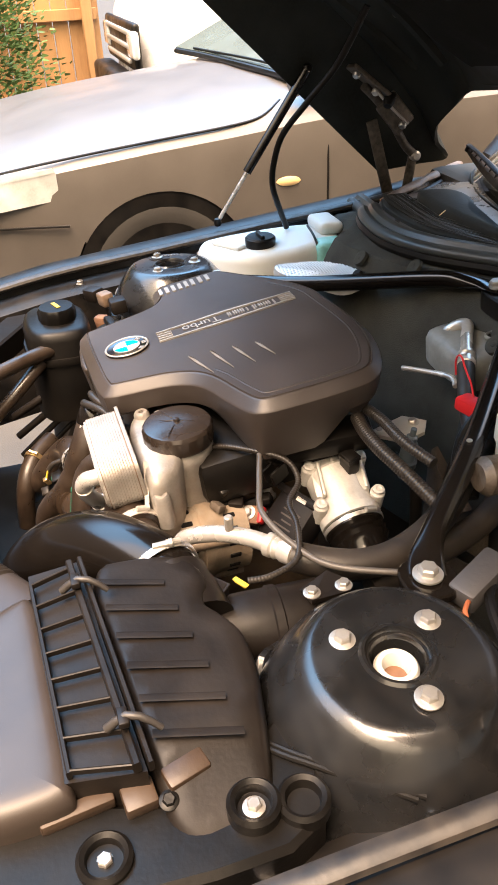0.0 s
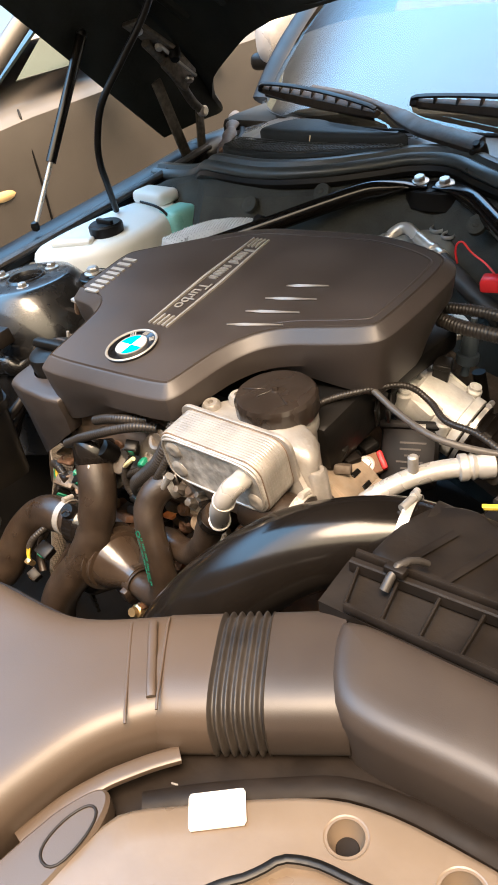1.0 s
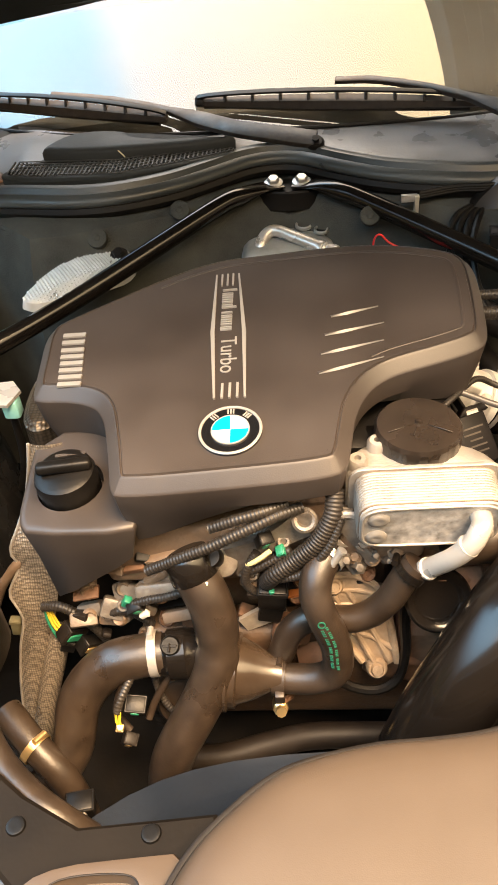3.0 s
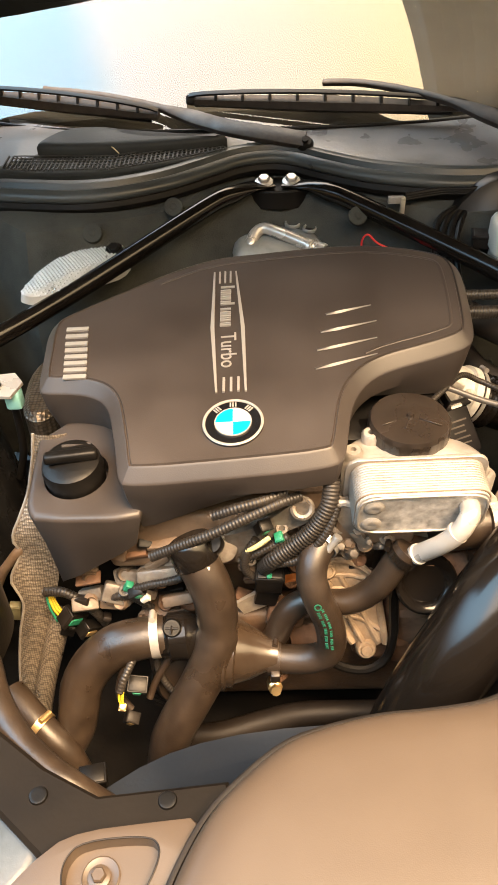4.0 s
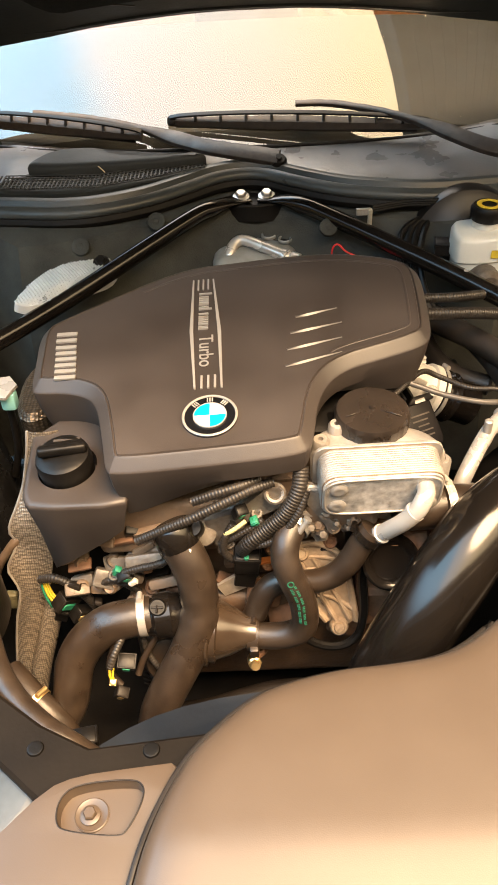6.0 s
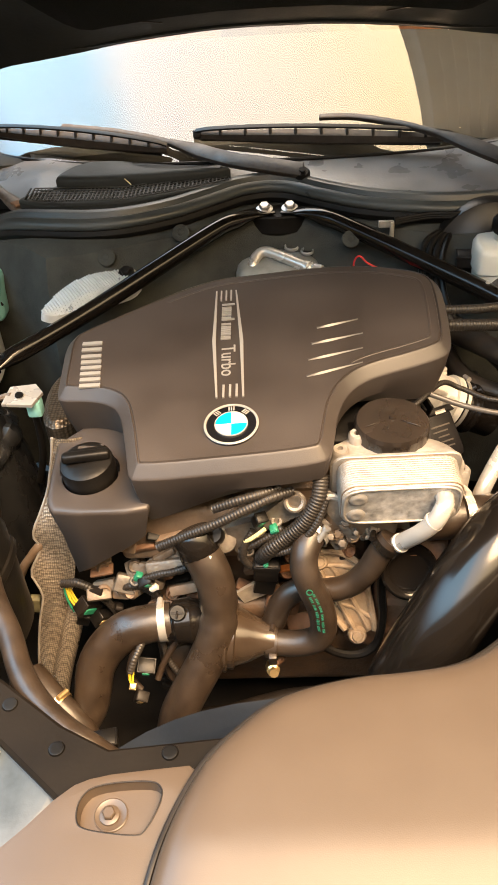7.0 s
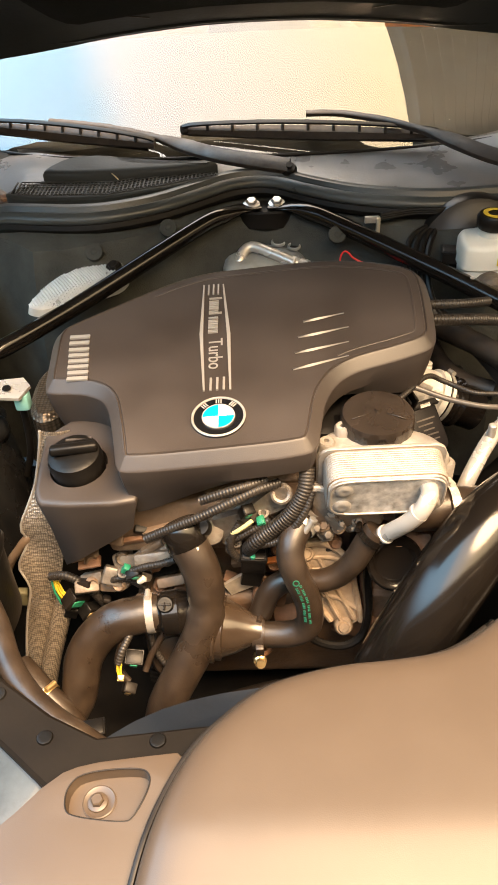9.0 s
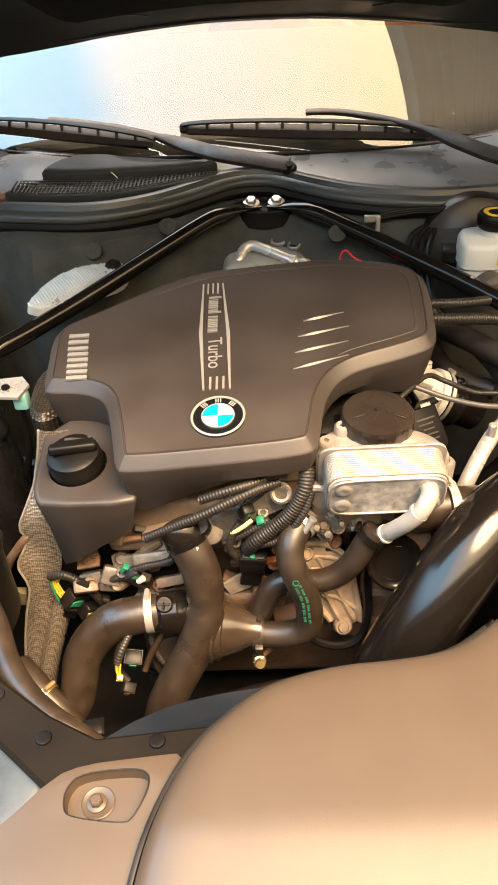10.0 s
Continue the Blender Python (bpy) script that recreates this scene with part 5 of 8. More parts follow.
rp = thing("radiator_cover", (0.42, -0.40, 0.64), "satin black panel over the radiator with a white sticker", "radiator panel")
RPLAN = rounded([(0.33, -0.72), (0.335, -0.47), (0.338, -0.415), (0.352, -0.396), (0.372, -0.378), (0.411, -0.343), (0.440, -0.319), (0.468, -0.300), (0.500, -0.288), (0.534, -0.282), (0.600, -0.276), (0.66, -0.30), (0.70, -0.45), (0.70, -0.72)], 1)
PZ = 0.694
TANP = surface("tan_dusty_panel", (0.125, 0.092, 0.062), 0.35, var=0.12, spec=0.6, dust=0.1, bump=0.04)
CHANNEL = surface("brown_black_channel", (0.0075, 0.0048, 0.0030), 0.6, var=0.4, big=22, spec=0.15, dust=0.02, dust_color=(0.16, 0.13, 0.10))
HOLES = ((0.492, -0.323, 0.0135), (0.574, -0.308, 0.0150))
pan = shell(RPLAN, [(0.002, -0.05), (0, -0.010), (0.003, -0.003), (0.008, 0.0), (0.03, 0.0)], lambda x, y: PZ)
NOTCH = [(0.40, -0.75), (0.415, -0.45), (0.440, -0.404), (0.452, -0.388), (0.460, -0.373), (0.466, -0.361), (0.486, -0.350), (0.512, -0.344), (0.560, -0.334), (0.75, -0.31), (0.75, -0.75)]
pan = carve(pan, shell(NOTCH, [(0, -0.012), (0, 0.03)], lambda x, y: PZ))
for x, y, r in HOLES:
    pan = carve(pan, lathe([(r, -0.03), (r, 0.03)], (x, y, PZ), (0, 0, 1), 28))
part("panel", pan, TANP, rp)
for x, y, r in HOLES:
    part("dimple", lathe([(0, -0.016), (r * 0.62, -0.016), (r - 0.002, -0.010), (r, -0.001), (r + 0.003, 0.0006), (r + 0.003, -0.020), (0, -0.020)], (x, y, PZ), (0, 0, 1), 28), TANP, rp)
    part("dimple_floor", lathe([(r * 0.7, 0), (r * 0.6, 0.0015), (0, 0.0010)], (x, y, PZ - 0.0162), (0, 0, 1), 24), CHANNEL, rp, "brown floor of the dimple")
c = Vector((0.405, -0.364, PZ + 0.0025))
d, e = Vector((0.72, 0.69, 0)), Vector((-0.69, 0.72, 0))
part("sticker", plate([c + d * a * 0.0215 + e * b * 0.0145 for a, b in ((-0.92, -1), (0.92, -1), (1, -0.8), (1, 0.8), (0.92, 1), (-0.92, 1), (-1, 0.8), (-1, -0.8))], 0.001), LABEL, rp, "blank white sticker")
notch_edge = [Vector((x, y, PZ - 0.001)) for x, y in NOTCH[1:-2]]
part("notch_lip", sweep(bmesh.new(), spline(notch_edge, 0.008), lambda u, s: ring_of(0.0035, 0.0025, 10), (0, 0, 1)), BLACK, rp, "black edge of the notch")
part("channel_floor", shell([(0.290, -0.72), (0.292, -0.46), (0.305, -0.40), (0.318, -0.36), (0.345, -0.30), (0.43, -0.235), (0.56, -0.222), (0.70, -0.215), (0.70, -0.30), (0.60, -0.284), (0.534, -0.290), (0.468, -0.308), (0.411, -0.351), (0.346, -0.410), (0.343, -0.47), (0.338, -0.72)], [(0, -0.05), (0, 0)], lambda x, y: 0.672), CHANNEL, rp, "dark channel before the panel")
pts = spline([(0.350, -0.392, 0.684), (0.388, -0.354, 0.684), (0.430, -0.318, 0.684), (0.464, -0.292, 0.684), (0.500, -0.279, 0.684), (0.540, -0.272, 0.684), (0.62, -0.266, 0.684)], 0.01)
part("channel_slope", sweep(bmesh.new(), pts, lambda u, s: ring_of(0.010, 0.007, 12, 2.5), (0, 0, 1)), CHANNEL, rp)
# tan foot flange of the snorkel with a square end
pts = spline([(0.296, -0.47, 0.688), (0.303, -0.43, 0.690), (0.314, -0.400, 0.691), (0.322, -0.384, 0.691), (0.333, -0.364, 0.690), (0.345, -0.346, 0.689)], 0.006)
part("foot_flange", sweep(bmesh.new(), pts, lambda u, s: ring_of(0.0075, 0.0035, 14, 4), (0, 0, 1)), DUCT, rp, "satin flange strip")
part("lobe", shell(rounded([(0.296, -0.72), (0.300, -0.46), (0.312, -0.412), (0.324, -0.402), (0.337, -0.412), (0.346, -0.440), (0.350, -0.72)], 2), [(0, -0.02), (0, -0.003), (0.003, 0.0)], lambda x, y: 0.6965), DUCT, rp, "satin lobe with a dished pocket")
part("lobe_rim", sweep(bmesh.new(), [Vector((q.x, q.y, 0.6968)) for q in rounded([(0.322, -0.470), (0.316, -0.445), (0.322, -0.420), (0.334, -0.420), (0.342, -0.440), (0.342, -0.470)], 2)], lambda u, s: ring_of(0.0012, 0.0010, 8), (0, 0, 1), closed=True), DARK, rp)
random.seed(31)
for k in range(14):
    u = random.random()
    q = Vector((0.36, -0.375, 0.681)).lerp(Vector((0.60, -0.262, 0.681)), u) + Vector((random.uniform(-0.014, 0.0), random.uniform(0.0, 0.03), 0))
    part("chip", box((q.x, q.y, 0.6735), (random.uniform(0.003, 0.008), random.uniform(0.0015, 0.003), 0.002), 0.0006, 1, (0, 0, random.uniform(0, 180))), GILL, rp, "pale chip of debris")

fs = thing("fan_shroud", (-0.1, -0.31, 0.40), "grey-black plastic fan shroud behind the radiator", "fan shroud")
part("shroud", shell(rounded([(-0.26, -0.40), (-0.225, -0.345), (-0.165, -0.300), (-0.10, -0.278), (0.0, -0.268), (0.30, -0.262), (0.34, -0.30), (0.34, -0.40)], 1), [(0, -0.30), (0, -0.006), (0.003, 0), (0.012, 0)], lambda x, y: 0.592 + 0.25 * max(0, -0.29 - y) + 0.05 * x), SHIELDBLUE, fs)
part("step", shell(rounded([(-0.18, -0.40), (-0.155, -0.352), (-0.09, -0.322), (0.0, -0.305), (0.0, -0.40)], 1), [(0, -0.02), (0, 0.012), (0.003, 0.018)], lambda x, y: 0.592 + 0.25 * max(0, -0.29 - y) + 0.05 * x), SHIELDBLUE, fs)

# ---- engine ----
CASTGREY = surface("dull_grey_cast_metal", (0.17, 0.152, 0.130), 0.48, 0.4, var=0.45, big=40, fine=220, bump=0.35, dust=0.4, dust_color=(0.10, 0.065, 0.042))
GRIME = surface("oily_cast_metal", (0.12, 0.10, 0.08), 0.5, 0.3, var=0.5, big=45, fine=220, bump=0.4, dust=0.5, dust_color=(0.07, 0.045, 0.028))
eng = thing("engine_block", (0.0, 0.15, 0.28), "grimy aluminium engine with timing case and brackets", "engine")
part("block", shell(rounded([(-0.24, 0.02), (0.10, 0.00), (0.14, 0.05), (0.14, 0.32), (-0.24, 0.32)], 1), [(0, -0.42), (0, -0.01), (0.01, 0)], lambda x, y: 0.685), ALU_DIRTY, eng)
part("head_front", box((-0.09, 0.0, 0.62), (0.32, 0.06, 0.10), 0.012, 3), ALU_DIRTY, eng, "grimy cast timing case")
random.seed(4)
for k in range(70):
    x, z = random.uniform(-0.30, 0.08), random.uniform(0.46, 0.64)
    y = -0.012 - 0.02 * random.random() - 0.20 * max(0, 0.56 - z)
    if k % 3 == 0:
        part("cast_boss", lathe([(0.011, -0.02), (0.011, 0.012), (0.008, 0.016), (0.004, 0.012), (0, 0.012)], (x, y, z), (random.uniform(-0.3, 0.3), -0.8, 0.5), 14), random.choice([ALU_DIRTY, RUST, GRIME]), eng)
    else:
        part("cast_rib", box((x, y, z), (random.uniform(0.012, 0.045), 0.02, random.uniform(0.005, 0.018)), 0.003, rot=(random.uniform(-30, 30), random.uniform(-25, 25), random.uniform(-20, 20))), random.choice([ALU_DIRTY, RUST, GRIME, DARK, BLACK, BLACK]), eng)
# pale machined flange of the timing case along the cover's lower edge
part("case_flange", sweep(bmesh.new(), spline([(-0.010, -0.030, 0.672), (-0.055, -0.030, 0.648), (-0.100, -0.030, 0.618), (-0.150, -0.030, 0.585), (-0.200, -0.030, 0.560), (-0.245, -0.025, 0.540)], 0.012),
                          lambda u, s: ring_of(0.015 + 0.005 * math.sin(u * 34), 0.007, 14, 4), (0, -0.8, 0.6)), CASTGREY, eng, "pale machined flange of the timing case")
part("case_plate", plate([(-0.092, -0.037, 0.652), (-0.044, -0.037, 0.668), (-0.034, -0.039, 0.640), (-0.040, -0.041, 0.618), (-0.078, -0.041, 0.607)], 0.012), CASTGREY, eng, "pale cast plate of the timing case")
part("lifting_arm", plate([(-0.041, -0.042, 0.678), (-0.006, -0.042, 0.712), (0.010, -0.042, 0.714), (0.019, -0.042, 0.702), (0.013, -0.042, 0.678), (-0.036, -0.044, 0.652)], 0.010), CASTGREY, eng, "grey cast lifting arm")
part("lifting_eye", lathe([(0.0145, -0.006), (0.0150, 0.004), (0.0120, 0.006), (0.0085, 0.005), (0.0065, 0.000), (0.0060, -0.006)], (0.005, -0.050, 0.702), (0, -0.75, 0.65), 28), CASTGREY, eng, "round eye of the lifting arm")
part("sensor_boss", lathe([(0.020, -0.03), (0.019, 0.004), (0.017, 0.010), (0.010, 0.013), (0, 0.013)], (-0.095, -0.046, 0.628), (0.1, -0.75, 0.65), 26), CASTGREY, eng, "grey round sensor boss")
part("sensor_cap", lathe([(0.013, -0.01), (0.014, 0.010), (0.012, 0.016), (0, 0.017)], (-0.106, -0.058, 0.650), (-0.1, -0.6, 0.8), 22), BLACK, eng)
for x, y, z, w, h, r, m in ((-0.286, -0.024, 0.512, 0.036, 0.020, -14, CASTGREY), (-0.246, -0.036, 0.528, 0.042, 0.028, 22, CASTGREY), (-0.262, -0.030, 0.500, 0.028, 0.016, 8, ALU_DIRTY), (-0.184, -0.044, 0.572, 0.056, 0.024, -8, CASTGREY), (-0.160, -0.052, 0.534, 0.044, 0.016, -14, ALU_DIRTY),
                         (-0.205, -0.044, 0.540, 0.030, 0.014, 30, GRIME), (-0.062, -0.046, 0.596, 0.030, 0.020, 12, ALU_DIRTY), (-0.028, -0.046, 0.632, 0.030, 0.018, -25, CASTGREY), (0.018, -0.040, 0.646, 0.030, 0.022, 10, ALU_DIRTY), (-0.122, -0.044, 0.588, 0.026, 0.020, 40, GRIME), (0.050, -0.040, 0.690, 0.024, 0.034, 12, CASTGREY)):
    part("cast_step", box((x, y, z), (w, 0.018, h), 0.004, 2, (-35, r, 0)), m, eng)
for x, y, z in ((-0.128, -0.046, 0.600), (-0.060, -0.052, 0.612), (-0.232, -0.046, 0.548), (0.030, -0.052, 0.668), (-0.020, -0.050, 0.668)):
    part("flange_washer", lathe([(0.0085, -0.006), (0.0085, 0.004), (0.0070, 0.006), (0.0040, 0.006), (0.0035, 0.001), (0, 0.001)], (x, y, z), (0, -0.8, 0.6), 20), CASTGREY, eng)
for x, y, z, m in ((0.050, -0.062, 0.650, 0.0075), (0.066, -0.060, 0.634, 0.0090), (0.084, -0.058, 0.652, 0.0060), (0.100, -0.056, 0.640, 0.0055)):
    part("stud", lathe([(m * 1.5, -0.02), (m * 1.5, 0.000), (m, 0.002), (m, 0.008), (m * 0.8, 0.010), (m * 0.6, 0.018), (0, 0.019)], (x, y, z), (0.1, -0.75, 0.55), 6), CASTGREY, eng)
part("cooler_bracket", plate([(0.046, -0.046, 0.716), (0.062, -0.048, 0.712), (0.078, -0.058, 0.668), (0.092, -0.060, 0.650), (0.082, -0.058, 0.640), (0.066, -0.054, 0.664), (0.048, -0.050, 0.690)], 0.010), CASTGREY, eng, "cast leg below the oil cooler")
TAGM = surface("speckled_pale_metal", (0.36, 0.31, 0.25), 0.6, 0.1, var=0.3, big=60, fine=300, bump=0.2, dust=0.3)
# triangular aluminium bracket with webs
brk = thing("engine_bracket", (0.075, -0.06, 0.48), "webbed cast aluminium engine bracket", "bracket")
BRACKET = surface("tan_stained_casting", (0.36, 0.275, 0.19), 0.55, 0.25, var=0.35, big=35, fine=260, bump=0.4, dust=0.3, dust_color=(0.24, 0.15, 0.085))
part("web_plate", plate([(0.028, -0.030, 0.590), (0.060, -0.028, 0.594), (0.084, -0.030, 0.580), (0.103, -0.034, 0.552), (0.112, -0.054, 0.505), (0.120, -0.068, 0.462), (0.098, -0.074, 0.448), (0.074, -0.066, 0.462), (0.046, -0.050, 0.500), (0.030, -0.038, 0.545)], 0.010), BRACKET, brk)
for pts, r in (([(0.030, -0.038, 0.588), (0.060, -0.038, 0.592), (0.086, -0.040, 0.578), (0.104, -0.044, 0.550), (0.114, -0.064, 0.500), (0.121, -0.076, 0.460)], 0.0050), ([(0.030, -0.046, 0.546), (0.048, -0.058, 0.500), (0.076, -0.076, 0.462)], 0.0050), ([(0.040, -0.044, 0.560), (0.066, -0.060, 0.510), (0.092, -0.080, 0.462)], 0.0042),
               ([(0.056, -0.042, 0.566), (0.084, -0.058, 0.516), (0.110, -0.076, 0.466)], 0.0042), ([(0.040, -0.048, 0.548), (0.075, -0.050, 0.545), (0.108, -0.052, 0.535)], 0.0040), ([(0.062, -0.062, 0.505), (0.086, -0.064, 0.500), (0.116, -0.070, 0.480)], 0.0036), ([(0.034, -0.042, 0.566), (0.070, -0.042, 0.566), (0.098, -0.044, 0.556)], 0.0036)):
    part("web", tube([Vector(q) + Vector((0, -0.003, 0.002)) for q in pts], r, 8), BRACKET, brk)
for x, y, z, q in ((0.040, -0.040, 0.574, 0.012), (0.094, -0.082, 0.456, 0.014), (0.100, -0.046, 0.560, 0.010)):
    part("bracket_boss", lathe([(q, -0.02), (q, 0.006), (q * 0.8, 0.010), (q * 0.62, 0.010), (q * 0.5, 0.014), (0, 0.014)], (x, y, z), (0, -0.8, 0.55), 18), BRACKET, brk)
part("foot", box((0.13, -0.045, 0.43), (0.10, 0.05, 0.06), 0.012, rot=(0, 20, 0)), RUST, brk, "rust-brown bracket foot")
bolts = thing("cooler_flange", (0.10, -0.055, 0.64), "aluminium flange with bolts under the oil cooler", "flange")
part("flange_body", box((0.095, -0.040, 0.665), (0.10, 0.04, 0.05), 0.010, 3), ALU_DIRTY, bolts)
for x, z in ((0.072, 0.672), (0.062, 0.650), (0.083, 0.645), (0.110, 0.655)):
    hex_bolt((x, -0.060, z), (0, -0.8, 0.6), 0.0065, parent=bolts, mat=ALU_DIRTY)
part("flange_loop", sweep(bmesh.new(), [Vector((0.052 + 0.020 * math.cos(a), -0.055, 0.690 + 0.024 * math.sin(a))) for a in np.linspace(0, 2 * math.pi, 25)[:-1]], lambda u, s: ring_of(0.005, 0.005, 8), (0, -1, 0), closed=True), ALU, bolts)
pul = thing("belt_pulley", (0.165, -0.10, 0.54), "dark grooved belt pulley", "pulley")
part("rim", lathe([(0.0, -0.012), (0.020, -0.012), (0.026, 0.0), (0.038, 0.0), (0.040, 0.004), (0.040, 0.020), (0.037, 0.023), (0.030, 0.021), (0.024, 0.014), (0.010, 0.012), (0, 0.012)], (0.160, -0.070, 0.585), (0.05, -0.75, 0.6), 36), GLOSS, pul)
belt = thing("drive_belt", (0.15, -0.08, 0.45), "black ribbed drive belt", "belt")
part("strap", tube([(0.128, -0.068, 0.60), (0.126, -0.072, 0.55), (0.130, -0.080, 0.49), (0.122, -0.092, 0.445), (0.095, -0.100, 0.430), (0.060, -0.098, 0.435), (0.030, -0.09, 0.455)], 0.0065, 8), BLACK, belt)
part("timing_case", box((0.20, -0.02, 0.52), (0.16, 0.10, 0.20), 0.02, 3), RUST, eng, "rust-brown lower timing case")
part("label_tag", plate([(-0.084, -0.053, 0.520), (-0.073, -0.053, 0.498), (-0.037, -0.053, 0.518), (-0.036, -0.053, 0.548), (-0.052, -0.053, 0.545)], 0.006), TAGM, eng, "pale speckled plate")
part("sump_casting", box((-0.02, -0.03, 0.40), (0.40, 0.06, 0.20), 0.02, 3), surface("brown_oily_casting", (0.075, 0.045, 0.026), 0.55, 0.1, var=0.5, big=35, bump=0.4), eng, "rust-brown oily lower casting")
for x, y, z, w, h, r in ((-0.015, -0.055, 0.505, 0.05, 0.04, 20), (0.020, -0.060, 0.462, 0.06, 0.04, -15), (0.165, -0.050, 0.520, 0.07, 0.05, 10), (0.200, -0.060, 0.590, 0.05, 0.06, -20), (0.150, -0.050, 0.455, 0.06, 0.05, 25), (-0.110, -0.060, 0.470, 0.07, 0.05, 10), (-0.030, -0.040, 0.430, 0.08, 0.04, 0)):
    part("oily_casting", box((x, y, z), (w, 0.03, h), 0.009, 2, (-30, r, r * 0.5)), RUST, eng)
low = hose("dark brown hose crossing low behind the shroud", [(-0.165, -0.130, 0.310), (-0.110, -0.130, 0.316), (-0.055, -0.118, 0.322), (0.005, -0.106, 0.324), (0.090, -0.10, 0.316), (0.20, -0.09, 0.295)], 0.0185, DARK)
ribbed = thing("ribbed_boot", (-0.168, -0.10, 0.40), "brown plastic drum with green marks behind the hose", "pulley")
part("drum", lathe([(0.0, -0.03), (0.034, -0.03), (0.036, -0.024), (0.036, 0.020), (0.032, 0.026), (0.020, 0.028), (0, 0.028)], (-0.165, -0.098, 0.425), (0.2, -0.8, 0.5), 30), RUBBER, ribbed)
for k in range(4):
    part("drum_rib", sweep(bmesh.new(), [Vector((-0.205 + 0.055 * t, -0.110 - 0.02 * t, 0.405 - 0.012 * k)) for t in (0, 0.5, 1)], lambda u, q: ring_of(0.003, 0.003, 6), (0, 0, 1)), BLACK, ribbed)
# second dark pulley cover seen behind the snorkel pipe
acp = thing("compressor_pipe_joint", (0.22, -0.02, 0.60), "brass-ringed dark pipe joint beside the cooler", "pipe joint")
part("joint", lathe([(0.026, -0.04), (0.030, -0.02), (0.030, 0.02), (0.034, 0.022), (0.034, 0.034), (0.028, 0.036), (0.028, 0.07)], (0.205, -0.055, 0.670), (1, 0.15, -0.1), 30), RUBBER, acp)
clamp_band((0.232, -0.050, 0.667), (1, 0.15, -0.1), 0.034, 0.012, acp, BRIGHT)

# corrugated wiring looms
def loom(label, pts, r, pitch=0.0044, mat=None):
    return solo("wiring_loom", tube(pts, r, 12, rib=r * 0.13, pitch=pitch), mat or LOOM, label, "wiring", sharp=80)


loom("black corrugated wiring loom under the cover edge", [(-0.182, -0.075, 0.648), (-0.134, -0.079, 0.676), (-0.102, -0.079, 0.692), (-0.056, -0.070, 0.711), (-0.026, -0.060, 0.719), (0.002, -0.045, 0.717)], 0.0070)
loom("thin corrugated loom behind the first", [(-0.103, -0.066, 0.708), (-0.071, -0.066, 0.721), (-0.041, -0.060, 0.726), (-0.015, -0.045, 0.724)], 0.0068)
loom("thick corrugated loom dropping beside the cooler", [(0.040, -0.040, 0.740), (0.036, -0.058, 0.715), (0.018, -0.068, 0.683), (-0.006, -0.072, 0.659), (-0.031, -0.074, 0.636), (-0.043, -0.066, 0.612)], 0.0112)
loom("second loom beside the thick one", [(0.046, -0.060, 0.715), (0.037, -0.072, 0.692), (0.025, -0.078, 0.672), (0.012, -0.080, 0.654), (-0.004, -0.080, 0.640), (-0.028, -0.076, 0.630)], 0.0056)
loom("looped loom beside the camshaft sensor", [(-0.052, -0.060, 0.660), (-0.064, -0.066, 0.640), (-0.068, -0.068, 0.615), (-0.058, -0.066, 0.595), (-0.046, -0.062, 0.588)], 0.0056)
loom("thin loom running up to a green clip", [(-0.072, -0.062, 0.622), (-0.050, -0.066, 0.640), (-0.026, -0.064, 0.655), (-0.012, -0.060, 0.664)], 0.0052)
loom("slack loom beside the heat sleeve", [(-0.353, -0.020, 0.514), (-0.325, -0.028, 0.523), (-0.301, -0.032, 0.508), (-0.284, -0.032, 0.480), (-0.275, -0.030, 0.455)], 0.0072)
loom("loom crossing the casting", [(-0.262, -0.040, 0.520), (-0.240, -0.046, 0.535), (-0.222, -0.046, 0.530), (-0.200, -0.044, 0.505)], 0.0058)
loom("short corrugated loom on the timing case", [(-0.218, -0.055, 0.560), (-0.195, -0.058, 0.572), (-0.170, -0.060, 0.580), (-0.150, -0.060, 0.588)], 0.0058)
loom("ribbed pipe low behind the hose", [(-0.190, -0.118, 0.500), (-0.186, -0.125, 0.470), (-0.172, -0.135, 0.445), (-0.150, -0.142, 0.428)], 0.0052)
random.seed(9)
ORANGE = surface("orange_plastic", (0.45, 0.14, 0.03), 0.5)


def connector(loc, size, rot, mat, tab=None, label="small black cable connector"):
    c = thing("cable_connector", loc, label, "connector", "cable connectors")
    part("plug", box(loc, size, 0.002, 2, rot), mat, c)
    m = pose(*loc, *rot)
    part("collar", box(m @ Vector((0, 0, size[2] * 0.35)), (size[0] * 1.12, size[1] * 1.12, size[2] * 0.2), 0.001, 1, rot), mat, c)
    if tab:
        part("lock_tab", box(m @ Vector((0, -size[1] * 0.5, size[2] * 0.05)), (size[0] * 0.45, size[1] * 0.25, size[2] * 0.6), 0.001, 1, rot), tab, c)
    return c


connector((-0.043, -0.060, 0.680), (0.016, 0.014, 0.022), (30, 10, 30), BLACK, GREEN, "black cable connector with green lock")
connector((-0.020, -0.060, 0.658), (0.010, 0.012, 0.026), (20, -30, 0), GREEN, None, "small green plastic cable connector")
connector((-0.213, -0.056, 0.556), (0.018, 0.014, 0.020), (25, -25, 10), BLACK, GREEN, "black cable connector with green lock")
connector((-0.203, -0.060, 0.546), (0.008, 0.008, 0.014), (5, 55, 10), LABEL, None, "small pale cable plug on the casting")
connector((-0.225, -0.052, 0.562), (0.010, 0.010, 0.014), (5, 35, 10), GREEN, None, "small green plastic cable connector")
connector((-0.037, -0.062, 0.588), (0.034, 0.026, 0.040), (10, 5, 0), BLACK, None, "black sensor housing with a wire clip")
